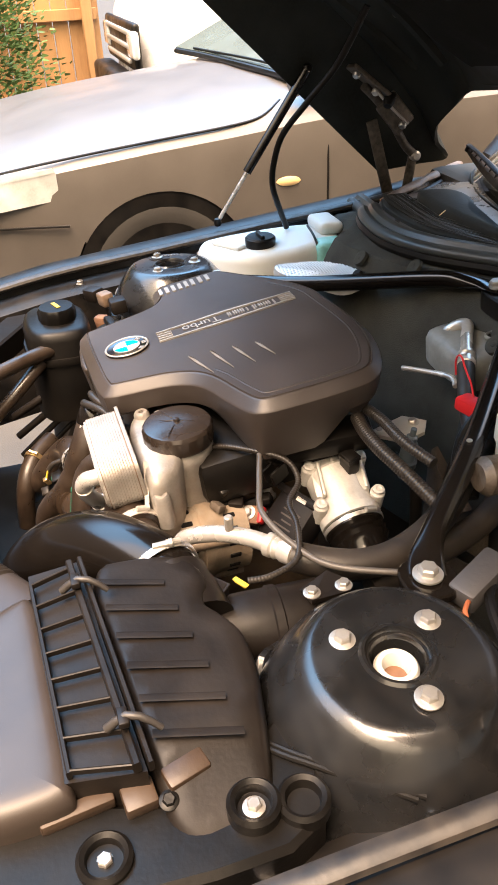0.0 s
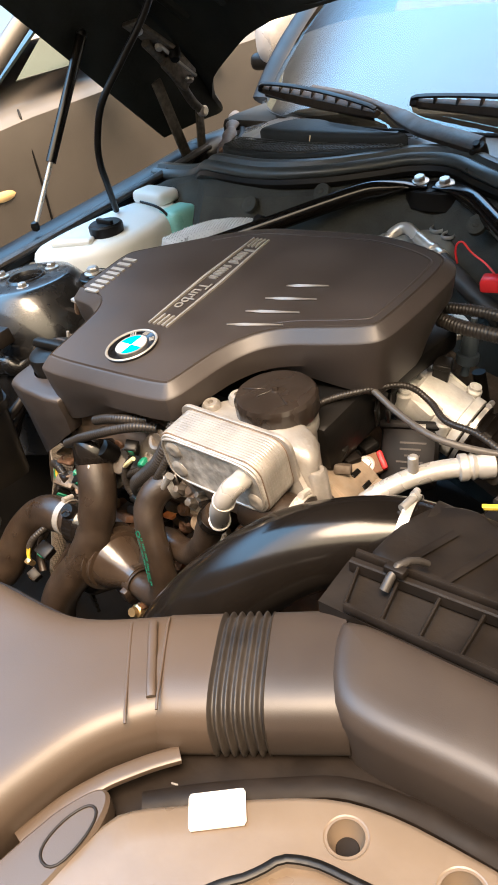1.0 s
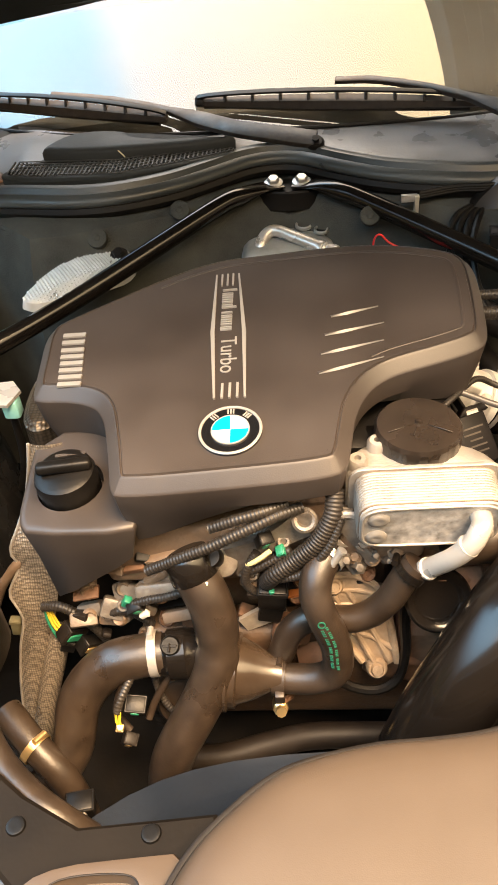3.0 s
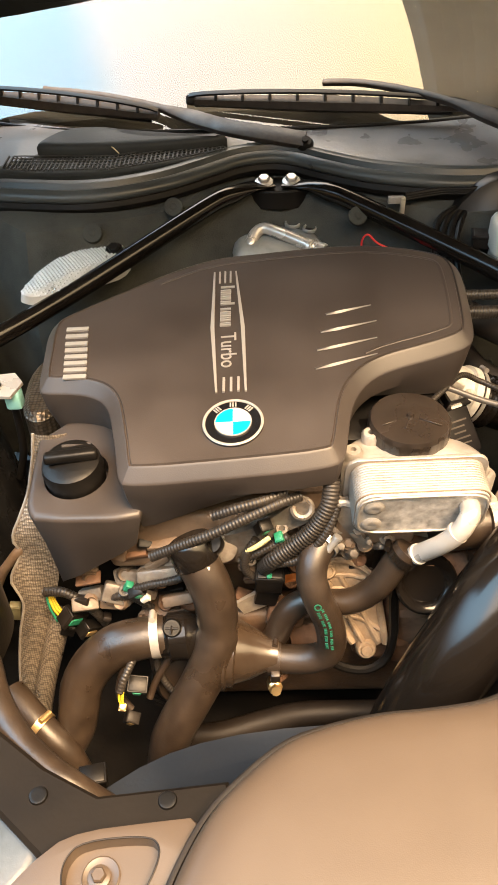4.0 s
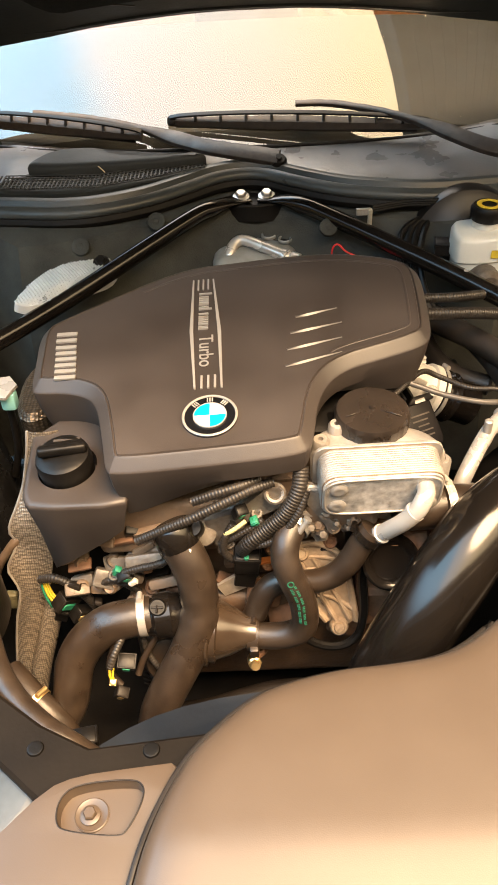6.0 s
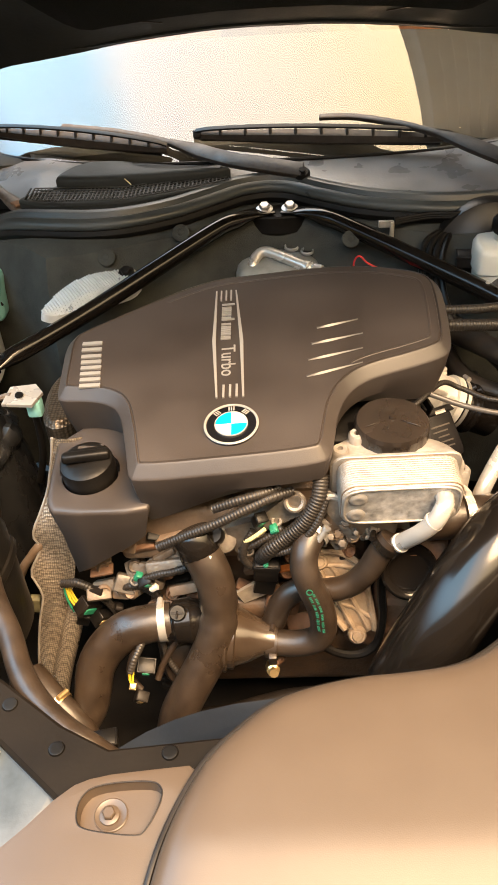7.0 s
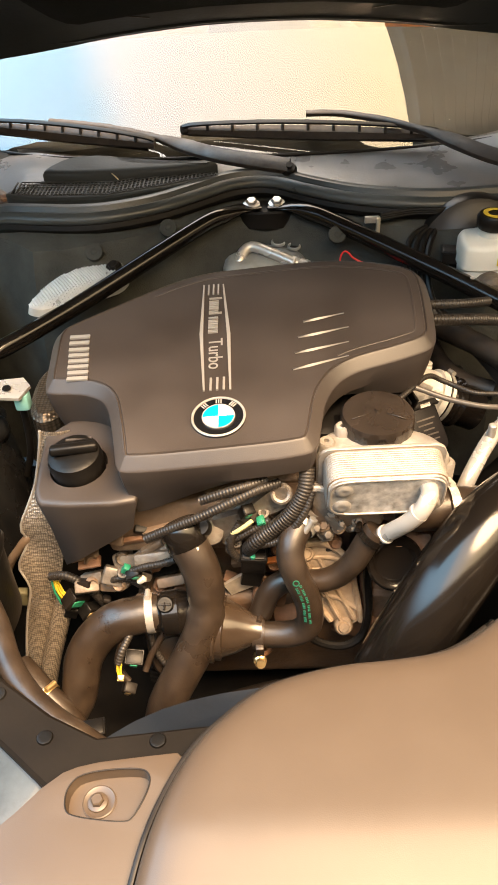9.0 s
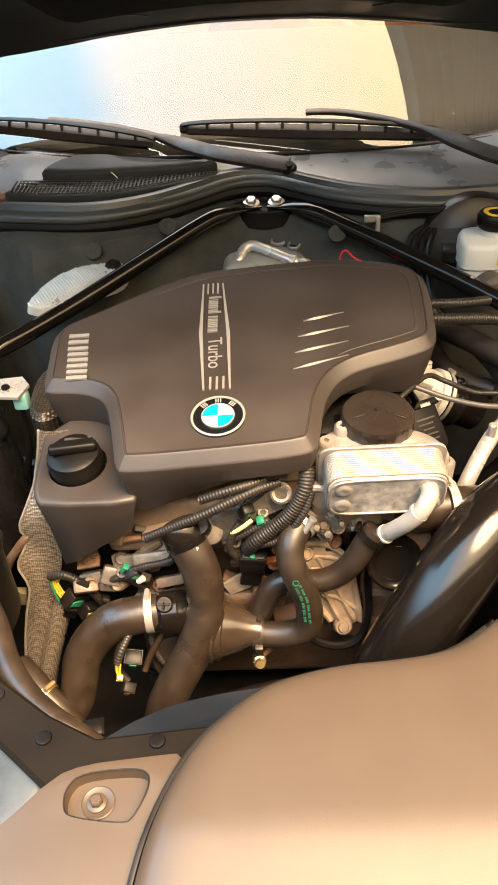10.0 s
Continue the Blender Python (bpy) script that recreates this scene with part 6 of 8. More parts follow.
connector((-0.037, -0.076, 0.606), (0.006, 0.006, 0.006), (0, 5, 0), GREEN, None, "tiny green plastic clip")
connector((-0.040, -0.050, 0.545), (0.030, 0.024, 0.036), (0, 12, 0), BLACK, None, "black plastic sensor plug")
connector((-0.010, -0.052, 0.572), (0.020, 0.010, 0.006), (0, -12, 0), ORANGE, None, "small orange plastic clip")
connector((-0.318, -0.034, 0.476), (0.026, 0.020, 0.036), (20, -50, 20), DARK, GREEN, "dark cable connector with green clip")
connector((-0.298, -0.040, 0.455), (0.022, 0.018, 0.030), (20, -50, 20), BLACK, BRASS)
connector((-0.330, -0.030, 0.446), (0.020, 0.018, 0.030), (10, 20, 0), BLACK, None)
connector((-0.231, -0.172, 0.466), (0.009, 0.009, 0.018), (30, 10, 0), BRASS, None, "small brass plug deep in the bay")
connector((-0.222, -0.176, 0.446), (0.016, 0.014, 0.022), (20, 30, 0), DARK, BRASS, "worn dark sensor body deep in the bay")
connector((-0.212, -0.150, 0.482), (0.024, 0.020, 0.016), (20, 10, 0), BLACK, GREEN, "black cable connector with green lock")
solo("sensor_wire", tube([(-0.064, -0.066, 0.645), (-0.052, -0.070, 0.656), (-0.036, -0.068, 0.670)], 0.0032, 8), surface("pale_yellow_wire", (0.62, 0.56, 0.28), 0.5), "pale yellow wires at the cam sensor", "wire")
for k in range(2):
    solo("cable_wire", tube([(-0.233 + 0.005 * k, -0.166, 0.492), (-0.234 + 0.004 * k, -0.170, 0.480), (-0.231 + 0.002 * k, -0.174, 0.468)], 0.0018, 6), YELLOW, "thin yellow wire into a brass plug", "wire", "coloured wires")
loom("thin corrugated loom dropping to a brass plug", [(-0.205, -0.118, 0.535), (-0.215, -0.135, 0.518), (-0.226, -0.155, 0.505), (-0.232, -0.165, 0.490)], 0.0056)
connector((-0.425, 0.020, 0.420), (0.016, 0.012, 0.034), (0, 6, 0), surface("olive_plastic", (0.20, 0.18, 0.10), 0.5), None, "olive cable clip on the bay wall")
connector((-0.228, -0.318, 0.575), (0.026, 0.020, 0.024), (0, 0, 10), BLACK, surface("grey_clip", (0.14, 0.13, 0.12), 0.5), "black clamp at the shroud")
for k, m in enumerate((GREEN, YELLOW, YELLOW, YELLOW)):
    solo("cable_wire", tube([(-0.352 + 0.003 * k, -0.022, 0.506), (-0.350 + 0.005 * k, -0.028, 0.488 - 0.002 * k), (-0.342 + 0.008 * k, -0.034, 0.464 + 0.003 * k)], 0.0018, 6), m, "thin coloured wire out of the loom", "wire", "coloured wires")
for pts, r in (([(-0.215, -0.125, 0.52), (-0.232, -0.140, 0.49), (-0.238, -0.150, 0.46), (-0.225, -0.160, 0.44)], 0.006), ([(-0.17, -0.12, 0.50), (-0.19, -0.135, 0.47), (-0.20, -0.15, 0.45)], 0.005)):
    solo("rubber_line", tube(pts, r, 10), RUBBER, "thin dark rubber line deep in the bay", "rubber line", "rubber lines")

# woven heat sleeve and bay wall things
sl = thing("heat_sleeve", (-0.36, -0.05, 0.36), "silver-brown woven heat sleeve hanging beside the engine", "heat sleeve")


DIMPLED = surface("dimpled_brown_foil", (0.44, 0.37, 0.29), 0.34, 0.6, var=0.25, big=18, bump=0.7, cells=300, stretch=(1, 1, 0.75))


def folded_sheet(left, right, thick=0.003, bulge=0.006):
    """A strip of foil between two edge lines, slightly bulged, with a rolled edge."""
    a, b = spline(left, 0.006), spline(right, 0.006)
    n = min(len(a), len(b))
    a = [a[round(k * (len(a) - 1) / (n - 1))] for k in range(n)]
    b = [b[round(k * (len(b) - 1) / (n - 1))] for k in range(n)]
    bm = bmesh.new()
    rows = [[bm.verts.new(p.lerp(q, j / 10) + Vector((0, -1, 0.3)) * bulge * math.sin(math.pi * j / 10)) for j in range(11)] for p, q in zip(a, b)]
    for r0, r1 in zip(rows, rows[1:]):
        for j in range(10):
            bm.faces.new((r0[j], r0[j + 1], r1[j + 1], r1[j]))
    bmesh.ops.solidify(bm, geom=bm.faces[:], thickness=thick)
    return bm, a


bm, edge = folded_sheet([(-0.345, 0.075, 0.725), (-0.352, 0.070, 0.690), (-0.362, 0.066, 0.655), (-0.371, 0.060, 0.627), (-0.392, 0.040, 0.585), (-0.401, 0.035, 0.566), (-0.393, 0.030, 0.542), (-0.404, 0.020, 0.520), (-0.413, 0.014, 0.503), (-0.405, 0.005, 0.484), (-0.399, -0.002, 0.462), (-0.412, -0.013, 0.415), (-0.425, -0.028, 0.350), (-0.431, -0.040, 0.299), (-0.428, -0.050, 0.269)],
                        [(-0.300, 0.075, 0.725), (-0.305, 0.070, 0.680), (-0.318, 0.060, 0.626), (-0.336, 0.045, 0.585), (-0.338, 0.030, 0.540), (-0.342, 0.015, 0.505), (-0.352, 0.0, 0.466), (-0.366, -0.015, 0.424), (-0.388, -0.030, 0.355), (-0.404, -0.040, 0.298), (-0.416, -0.050, 0.264)])
part("sleeve", bm, DIMPLED, sl, sharp=70)
part("hem", tube(edge[::3] + [edge[-1]], 0.0022, 8), ALU, sl, "bright folded hem")
sl2 = hose("woven sheathed hose low beside the engine", [(-0.340, -0.012, 0.455), (-0.352, -0.022, 0.425), (-0.366, -0.032, 0.384), (-0.382, -0.042, 0.337), (-0.396, -0.057, 0.287), (-0.405, -0.062, 0.250)], 0.0155, DIMPLED, name="sheathed_hose")
pump2 = thing("steel_line", (-0.45, -0.05, 0.5), "dull steel line on the bay wall", "metal pipe")
part("line", tube([(-0.370, 0.05, 0.560), (-0.398, 0.032, 0.540), (-0.412, 0.030, 0.522), (-0.430, 0.030, 0.497), (-0.456, 0.030, 0.443), (-0.47, 0.03, 0.40)], 0.0075, 12), ALU_DIRTY, pump2)
for k in range(4):
    solo("rubber_line", tube([(-0.46 - 0.02 * k, 0.10, 0.66), (-0.44 - 0.02 * k, 0.0, 0.60 - 0.03 * k), (-0.43 - 0.01 * k, -0.12, 0.56 - 0.04 * k), (-0.45, -0.22, 0.50 - 0.05 * k)], 0.009 - 0.001 * k, 10), DARK, "thin dark rubber line on the bay wall", "rubber line", "rubber lines")

# expansion tank, front right corner
et = thing("expansion_tank", (-0.47, -0.10, 0.50), "black coolant expansion tank with screw cap", "coolant tank")
part("tank", shell(rounded([(-0.55, -0.03), (-0.40, -0.03), (-0.385, -0.08), (-0.40, -0.16), (-0.55, -0.17), (-0.57, -0.10)], 2), [(0, -0.20), (0, -0.02), (0.005, -0.006), (0.014, 0)], lambda x, y: 0.700), BLACK, et)
part("tank_band", shell(rounded([(-0.55, -0.03), (-0.40, -0.03), (-0.385, -0.08), (-0.40, -0.16), (-0.55, -0.17), (-0.57, -0.10)], 2), [(-0.004, -0.07), (-0.006, -0.062), (-0.004, -0.054)], lambda x, y: 0.700), BLACK, et)
tc = part("tank_cap", lathe([(0.036, -0.02), (0.038, 0.0), (0.038, 0.016), (0.034, 0.022), (0, 0.023)], (-0.470, -0.092, 0.706), (0, 0, 1), 48, wave=lambda a, i: 1 + (0.03 if i in (1, 2) else 0) * math.cos(12 * a)), BLACK, et, "black ribbed cap")
part("cap_mark", box((-0.470, -0.092, 0.7300), (0.030, 0.008, 0.001), 0, rot=(0, 0, 20)), YELLOW, tc, "yellow warning mark")
hose("dark radiator hose from the expansion tank", [(-0.40, -0.14, 0.64), (-0.36, -0.20, 0.60), (-0.35, -0.26, 0.55)], 0.013)
bw = thing("relay_boxes", (-0.55, 0.02, 0.62), "small worn metal and plastic boxes on the inner wing", "relay box")
for k, (x, y, z, s) in enumerate(((-0.52, 0.04, 0.690, 0.05), (-0.58, 0.02, 0.685, 0.04), (-0.63, 0.00, 0.68, 0.045), (-0.50, 0.00, 0.665, 0.03))):
    part("relay", box((x, y, z), (s, s * 0.7, 0.03), 0.005, rot=(6, -8, 15 * k)), (DARK, ALU_DIRTY, DARK, RUST)[k], bw)

# ---- washer tank ----
WASHWHITE = surface("clean_white_plastic", (0.66, 0.68, 0.67), 0.4, var=0.05, bump=0.02)
wt = thing("washer_tank", (-0.68, 0.42, 0.60), "milky white washer fluid tank with black cap", "fluid tank")
part("tank", shell(rounded([(-0.735, 0.255), (-0.62, 0.29), (-0.555, 0.36), (-0.55, 0.50), (-0.60, 0.60), (-0.70, 0.615), (-0.745, 0.52), (-0.755, 0.36)], 2), [(0, -0.16), (0, -0.022), (0.005, -0.010), (0.014, -0.002), (0.026, 0)], lambda x, y: 0.742 + 0.05 * (y - 0.35)), WASHWHITE, wt)
part("tank_rib", box((-0.655, 0.33, 0.745), (0.09, 0.03, 0.014), 0.006, 3, (0, 0, 30)), WASHWHITE, wt)
part("filler_hump", box((-0.66, 0.575, 0.765), (0.10, 0.06, 0.03), 0.012, 3), WASHWHITE, wt)
part("fluid_side", box((-0.575, 0.555, 0.71), (0.06, 0.075, 0.09), 0.014, 3), TEALP, wt, "teal fluid showing through")
wc = part("tank_cap", lathe([(0.034, -0.02), (0.036, 0.0), (0.036, 0.010), (0.032, 0.014), (0.024, 0.012), (0, 0.012)], (-0.627, 0.400, 0.752), (0, 0, 1), 36), BLACK, wt, "black round cap")
part("cap_grip", box((-0.627, 0.400, 0.767), (0.048, 0.010, 0.012), 0.003), BLACK, wc)
part("strap", tube([(-0.545, 0.53, 0.70), (-0.58, 0.52, 0.757), (-0.66, 0.53, 0.765)], 0.003, 8), BLACK, wt)

tg = thing("turbo_pipe_tab", (-0.41, 0.17, 0.72), "white metal tab with a teal plug beside the cover", "bracket")
tab = plate([(-0.440, 0.155, 0.731), (-0.392, 0.150, 0.731), (-0.380, 0.180, 0.734), (-0.395, 0.200, 0.736), (-0.435, 0.196, 0.735)], 0.005)
part("tab", tab, BRIGHT, tg)
part("rivet", lathe([(0.007, 0), (0.006, 0.002), (0, 0.0025)], (-0.415, 0.172, 0.7355), (0, -0.1, 1), 16), BLACK, tg)
part("plug", box((-0.395, 0.172, 0.712), (0.024, 0.022, 0.030), 0.005, 2), TEALP, tg, "teal plastic plug")
part("stem", tube([(-0.400, 0.176, 0.70), (-0.402, 0.180, 0.66), (-0.410, 0.185, 0.60), (-0.43, 0.19, 0.54)], 0.006, 10), BLACK, tg)
part("arm", tube([(-0.43, 0.178, 0.731), (-0.455, 0.182, 0.722), (-0.475, 0.185, 0.695), (-0.485, 0.186, 0.66)], 0.005, 8), ALU_DIRTY, tg)

# ---- foil heat shield ----
hs = thing("heat_shield", (-0.34, 0.43, 0.66), "dimpled silver heat shield behind the engine", "heat shield")
HS = rounded([(-0.420, 0.368), (-0.402, 0.362), (-0.360, 0.384), (-0.310, 0.420), (-0.258, 0.466), (-0.262, 0.512), (-0.290, 0.530), (-0.330, 0.520), (-0.380, 0.468), (-0.413, 0.402)], 2)
hs_z = lambda x, y: 0.766 - 0.60 * max(0, 0.625 + 0.814 * (x + 0.09) - y) + 0.012 * math.exp(-((x + 0.345) ** 2 + (y - 0.44) ** 2) / 0.006)
bm = bmesh.new()
ol = [Vector(q) for q in HS]
cc = Vector((-0.342, 0.44))
rings = [[bm.verts.new((*(cc.lerp(q, f)), hs_z(*cc.lerp(q, f)) - (0.012 if f > 1 else 0))) for q in ol] for f in [1.04] + list(np.linspace(1.0, 0.04, 26))]
for a, b in zip(rings, rings[1:]):
    for k in range(len(ol)):
        bm.faces.new((a[k], a[(k + 1) % len(ol)], b[(k + 1) % len(ol)], b[k]))
bm.faces.new(rings[-1])
part("sheet", bm, FOIL, hs)
bm = bmesh.new()
for i in range(-22, 23):
    for j in range(-22, 23):
        q = cc + Vector((0.0062 * i + (0.0031 if j % 2 else 0), 0.0054 * j))
        cross = 0
        for a, b in zip(ol, ol[1:] + ol[:1]):
            if (a.y > q.y) != (b.y > q.y) and q.x < (b.x - a.x) * (q.y - a.y) / (b.y - a.y) + a.x:
                cross += 1
        if cross % 2:
            z = hs_z(q.x, q.y)
            top = bm.verts.new((q.x, q.y, z + 0.0030))
            r = [bm.verts.new((q.x + 0.0027 * math.cos(t), q.y + 0.0027 * math.sin(t), z + 0.0008)) for t in (0.5, 1.55, 2.6, 3.64, 4.69, 5.74)]
            for k in range(6):
                bm.faces.new((top, r[k], r[(k + 1) % 6]))
dm = part("dimpled_relief", bm, FOIL, hs)
tagged(dm, kind="stuff")
hex_bolt((-0.286, 0.500, 0.772), (0, -0.4, 1), 0.010, parent=hs, mat=BLACK)
solo("dark_heat_sheet", shell(rounded([(-0.405, 0.20), (-0.375, 0.17), (-0.34, 0.20), (-0.335, 0.32), (-0.37, 0.345), (-0.41, 0.32)], 2), [(0, -0.12), (0, -0.01), (0.01, 0)], lambda x, y: 0.672), SLEEVE, "brown woven heat sheet beside the engine", "heat shield")

# ---- strut brace ----
br = thing("strut_brace", (0, 0.5, 0.70), "glossy black V-shaped strut brace bolted at the bulkhead", "strut brace")
up = (0, 0, 1)


def brace_arm(s, tower):
    tx, ty, tz = tower
    end = Vector((tx - s * 0.100, ty + 0.085, tz - 0.010))
    pts = spline([(s * 0.012 - 0.004, 0.648, 0.820), (s * 0.050, 0.632, 0.821), (s * 0.085, 0.605, 0.818), (s * 0.13, 0.572, 0.811), end.lerp(Vector((s * 0.14, 0.563, 0.811)), 0.5) + Vector((0, 0, -0.003 if s > 0 else -0.013)), end + Vector((-s * 0.05, 0.03, 0.004)), end], 0.012)

    def sec(u, d):
        f = min(1, max(0, (u - 0.03) / 0.10), max(0, (0.97 - u) / 0.07))
        return ring_of(0.021 - 0.006 * f, 0.0035 + 0.0125 * f, 18)

    a = part("arm", sweep(bmesh.new(), pts, sec, up), GLOSS, br, "glossy black brace tube")
    part("end_plate", shell(rounded([(end.x - 0.034, end.y - 0.030), (end.x + 0.034, end.y - 0.030), (end.x + 0.034, end.y + 0.034), (end.x - 0.034, end.y + 0.034)], 2), [(0, -0.008), (0, 0), (0.002, 0.002)], lambda x, y: end.z - 0.004), GLOSS, a)
    hex_bolt((end.x, end.y, end.z + 0.001), (0, 0, 1), 0.0115, parent=a)
    hex_bolt((s * 0.0245 - 0.004, 0.643, 0.8235), (0, -0.2, 1), 0.0105, parent=a, flange=1.55)
    if s > 0:
        part("brace_hole", lathe([(0.004, 0), (0.004, 0.001), (0, 0.001)], end.lerp(Vector((s * 0.14, 0.563, 0.815)), 0.45) + Vector((0, -0.004, 0.012 if s > 0 else 0.002)), (0, -0.1, 1), 14), STEEL, a)


brace_arm(-1, TOW_R)
brace_arm(1, TOW_L)
part("bridge", shell(rounded([(-0.05, 0.62), (0.045, 0.62), (0.06, 0.66), (0.03, 0.685), (-0.035, 0.685), (-0.065, 0.66)], 2), [(0, -0.03), (0, 0), (0.003, 0.003)], lambda x, y: 0.8125), BLACK, br)

# ---- behind and beside the engine ----
th = thing("bulkhead_casting", (0.0, 0.603, 0.669), "cast aluminium heater pipe housing at the bulkhead", "casting")
HOUSING = surface("dull_grey_casting", (0.24, 0.245, 0.235), 0.55, 0.25, var=0.25, big=30, bump=0.25, dust=0.2, dust_color=(0.16, 0.14, 0.12))
part("housing", shell(rounded([(-0.092, 0.560), (-0.070, 0.535), (0.06, 0.540), (0.082, 0.560), (0.066, 0.615), (0.034, 0.652), (-0.050, 0.662), (-0.080, 0.635)], 2), [(0.004, -0.060), (0, -0.020), (0.004, -0.008), (0.012, -0.002), (0.022, 0)], lambda x, y: 0.744 + 0.12 * (y - 0.573)), HOUSING, th)
part("pipe", tube([(-0.058, 0.560, 0.700), (-0.056, 0.572, 0.735), (-0.046, 0.590, 0.752), (-0.028, 0.596, 0.758), (0.002, 0.578, 0.754), (0.034, 0.560, 0.747), (0.056, 0.548, 0.741)], 0.0105, 16, step=0.006), BRIGHT, th, "bent aluminium pipe")
part("crimp", lathe([(0.0110, -0.018), (0.0150, -0.016), (0.0150, -0.010), (0.0130, -0.008), (0.0150, -0.005), (0.0130, -0.001), (0.0155, 0.002), (0.0155, 0.016), (0.0130, 0.018)], (0.060, 0.5455, 0.7395), (0.85, -0.50, -0.16), 24), BRIGHT, th, "crimped sleeve")
for x, y, r in ((0.022, 0.618, 0.015), (0.052, 0.600, 0.013)):
    z = 0.748 + 0.12 * (y - 0.573)
    part("port_rim", lathe([(r * 0.7, 0.0), (r, 0.0), (r, 0.004), (r * 0.85, 0.006), (r * 0.7, 0.004)], (x, y, z), (0, -0.12, 1), 24, ring=True), HOUSING, th)
    # black disc stands for the shaded inside of the open hole
    part("port_dark", lathe([(r * 0.72, -0.002), (r * 0.72, 0.001), (0, 0.001)], (x, y, z), (0, -0.12, 1), 20), BLACK, th)
hose("thick black hose crimped to the bulkhead pipe", [(0.064, 0.543, 0.738), (0.100, 0.523, 0.727), (0.151, 0.500, 0.707), (0.192, 0.485, 0.690), (0.232, 0.470, 0.668), (0.272, 0.440, 0.630)], 0.0150, BELLOW)
solo("thin_steel_pipe", tube([(-0.020, 0.470, 0.700), (0.020, 0.500, 0.706), (0.060, 0.520, 0.712), (0.085, 0.515, 0.708)], 0.0048, 10), BRIGHT, "thin bright steel pipe behind the cover", "metal pipe")
solo("red_terminal", box((0.204, 0.470, 0.744), (0.045, 0.03, 0.022), 0.005, rot=(0, 0, 15)), RED, "red plastic jump-start terminal cover", "terminal")
solo("red_wire", tube([(0.133, 0.482, 0.760), (0.130, 0.481, 0.780), (0.134, 0.481, 0.793), (0.142, 0.483, 0.794), (0.156, 0.483, 0.780), (0.180, 0.480, 0.768), (0.198, 0.475, 0.756)], 0.0016, 8, step=0.003), RED, "thin red wire behind the engine", "wire")
brt = thing("bulkhead_bracket", (0.20, 0.545, 0.78), "pale metal bracket on the bulkhead", "bracket")
part("leg", box((0.205, 0.548, 0.812), (0.007, 0.010, 0.034), 0.001), surface("pale_zinc", (0.55, 0.50, 0.40), 0.45, 0.6), brt)
part("tab", box((0.193, 0.550, 0.824), (0.026, 0.008, 0.012), 0.001), ALU, brt)
for k in range(3):
    solo("brake_line", tube([(0.21, 0.555, 0.822 + 0.004 * k), (0.27, 0.56, 0.828 + 0.004 * k), (0.33, 0.555, 0.83 + 0.004 * k), (0.42, 0.575, 0.832 + 0.004 * k), (0.5, 0.60, 0.825)], 0.0035, 8), BLACK, "thin black line along the bulkhead", "cable", "bulkhead cables")
for k in range(4):
    solo("black_cable", tube([(0.33, 0.565, 0.81), (0.305 - 0.012 * k, 0.53, 0.80), (0.285 - 0.012 * k, 0.47, 0.775), (0.29 - 0.01 * k, 0.42, 0.73), (0.32, 0.38, 0.68)], 0.0055, 8), BLACK, "black cable beside the brake booster", "cable", "booster cables")
bo = thing("brake_booster", (0.38, 0.55, 0.66), "round black brake booster with master cylinder", "brake booster")
part("drum", lathe([(0.0, 0.06), (0.045, 0.06), (0.060, 0.045), (0.105, 0.035), (0.112, 0.02), (0.112, -0.05)], (0.385, 0.560, 0.745), (0, -1, 0.25), 36), PAINT, bo)
part("cylinder", lathe([(0.026, -0.02), (0.026, 0.12), (0.018, 0.13), (0, 0.13)], (0.385, 0.50, 0.745), (0, -1, 0.1), 22), GRIME, bo)
connector((0.335, 0.475, 0.785), (0.045, 0.03, 0.024), (0, 0, -10), DARK, None, "dark grey cable connector at the booster")
rs = thing("brake_fluid_reservoir", (0.385, 0.45, 0.75), "milky white brake fluid reservoir with black and yellow cap", "fluid reservoir")
part("tank", shell(rounded([(0.332, 0.425), (0.346, 0.412), (0.45, 0.405), (0.465, 0.45), (0.45, 0.50), (0.352, 0.505), (0.334, 0.48)], 2), [(0.006, -0.090), (0.004, -0.048), (0.0, -0.044), (0.0, -0.010), (0.004, -0.003), (0.010, 0)], lambda x, y: 0.826 + 0.10 * max(0, x - 0.37)), WHITEP, rs)
part("neck", lathe([(0.024, -0.01), (0.024, 0.016)], (0.392, 0.462, 0.828), (0, 0, 1), 24), WHITEP, rs)
rc = part("cap", lathe([(0.027, 0.0), (0.029, 0.003), (0.029, 0.020), (0.026, 0.025), (0.014, 0.024), (0, 0.024)], (0.392, 0.462, 0.840), (0, 0, 1), 40, wave=lambda a, i: 1 + (0.03 if i in (1, 2) else 0) * math.cos(20 * a)), BLACK, rs, "black cap with yellow top")
part("cap_label", lathe([(0.013, 0), (0.021, 0), (0.021, 0.001), (0.013, 0.001)], (0.392, 0.462, 0.8652), (0, 0, 1), 28, ring=True), YELLOW, rc)
part("sticker", box((0.402, 0.4065, 0.80), (0.022, 0.001, 0.014), 0, rot=(0, 0, -4)), YELLOW, rs)

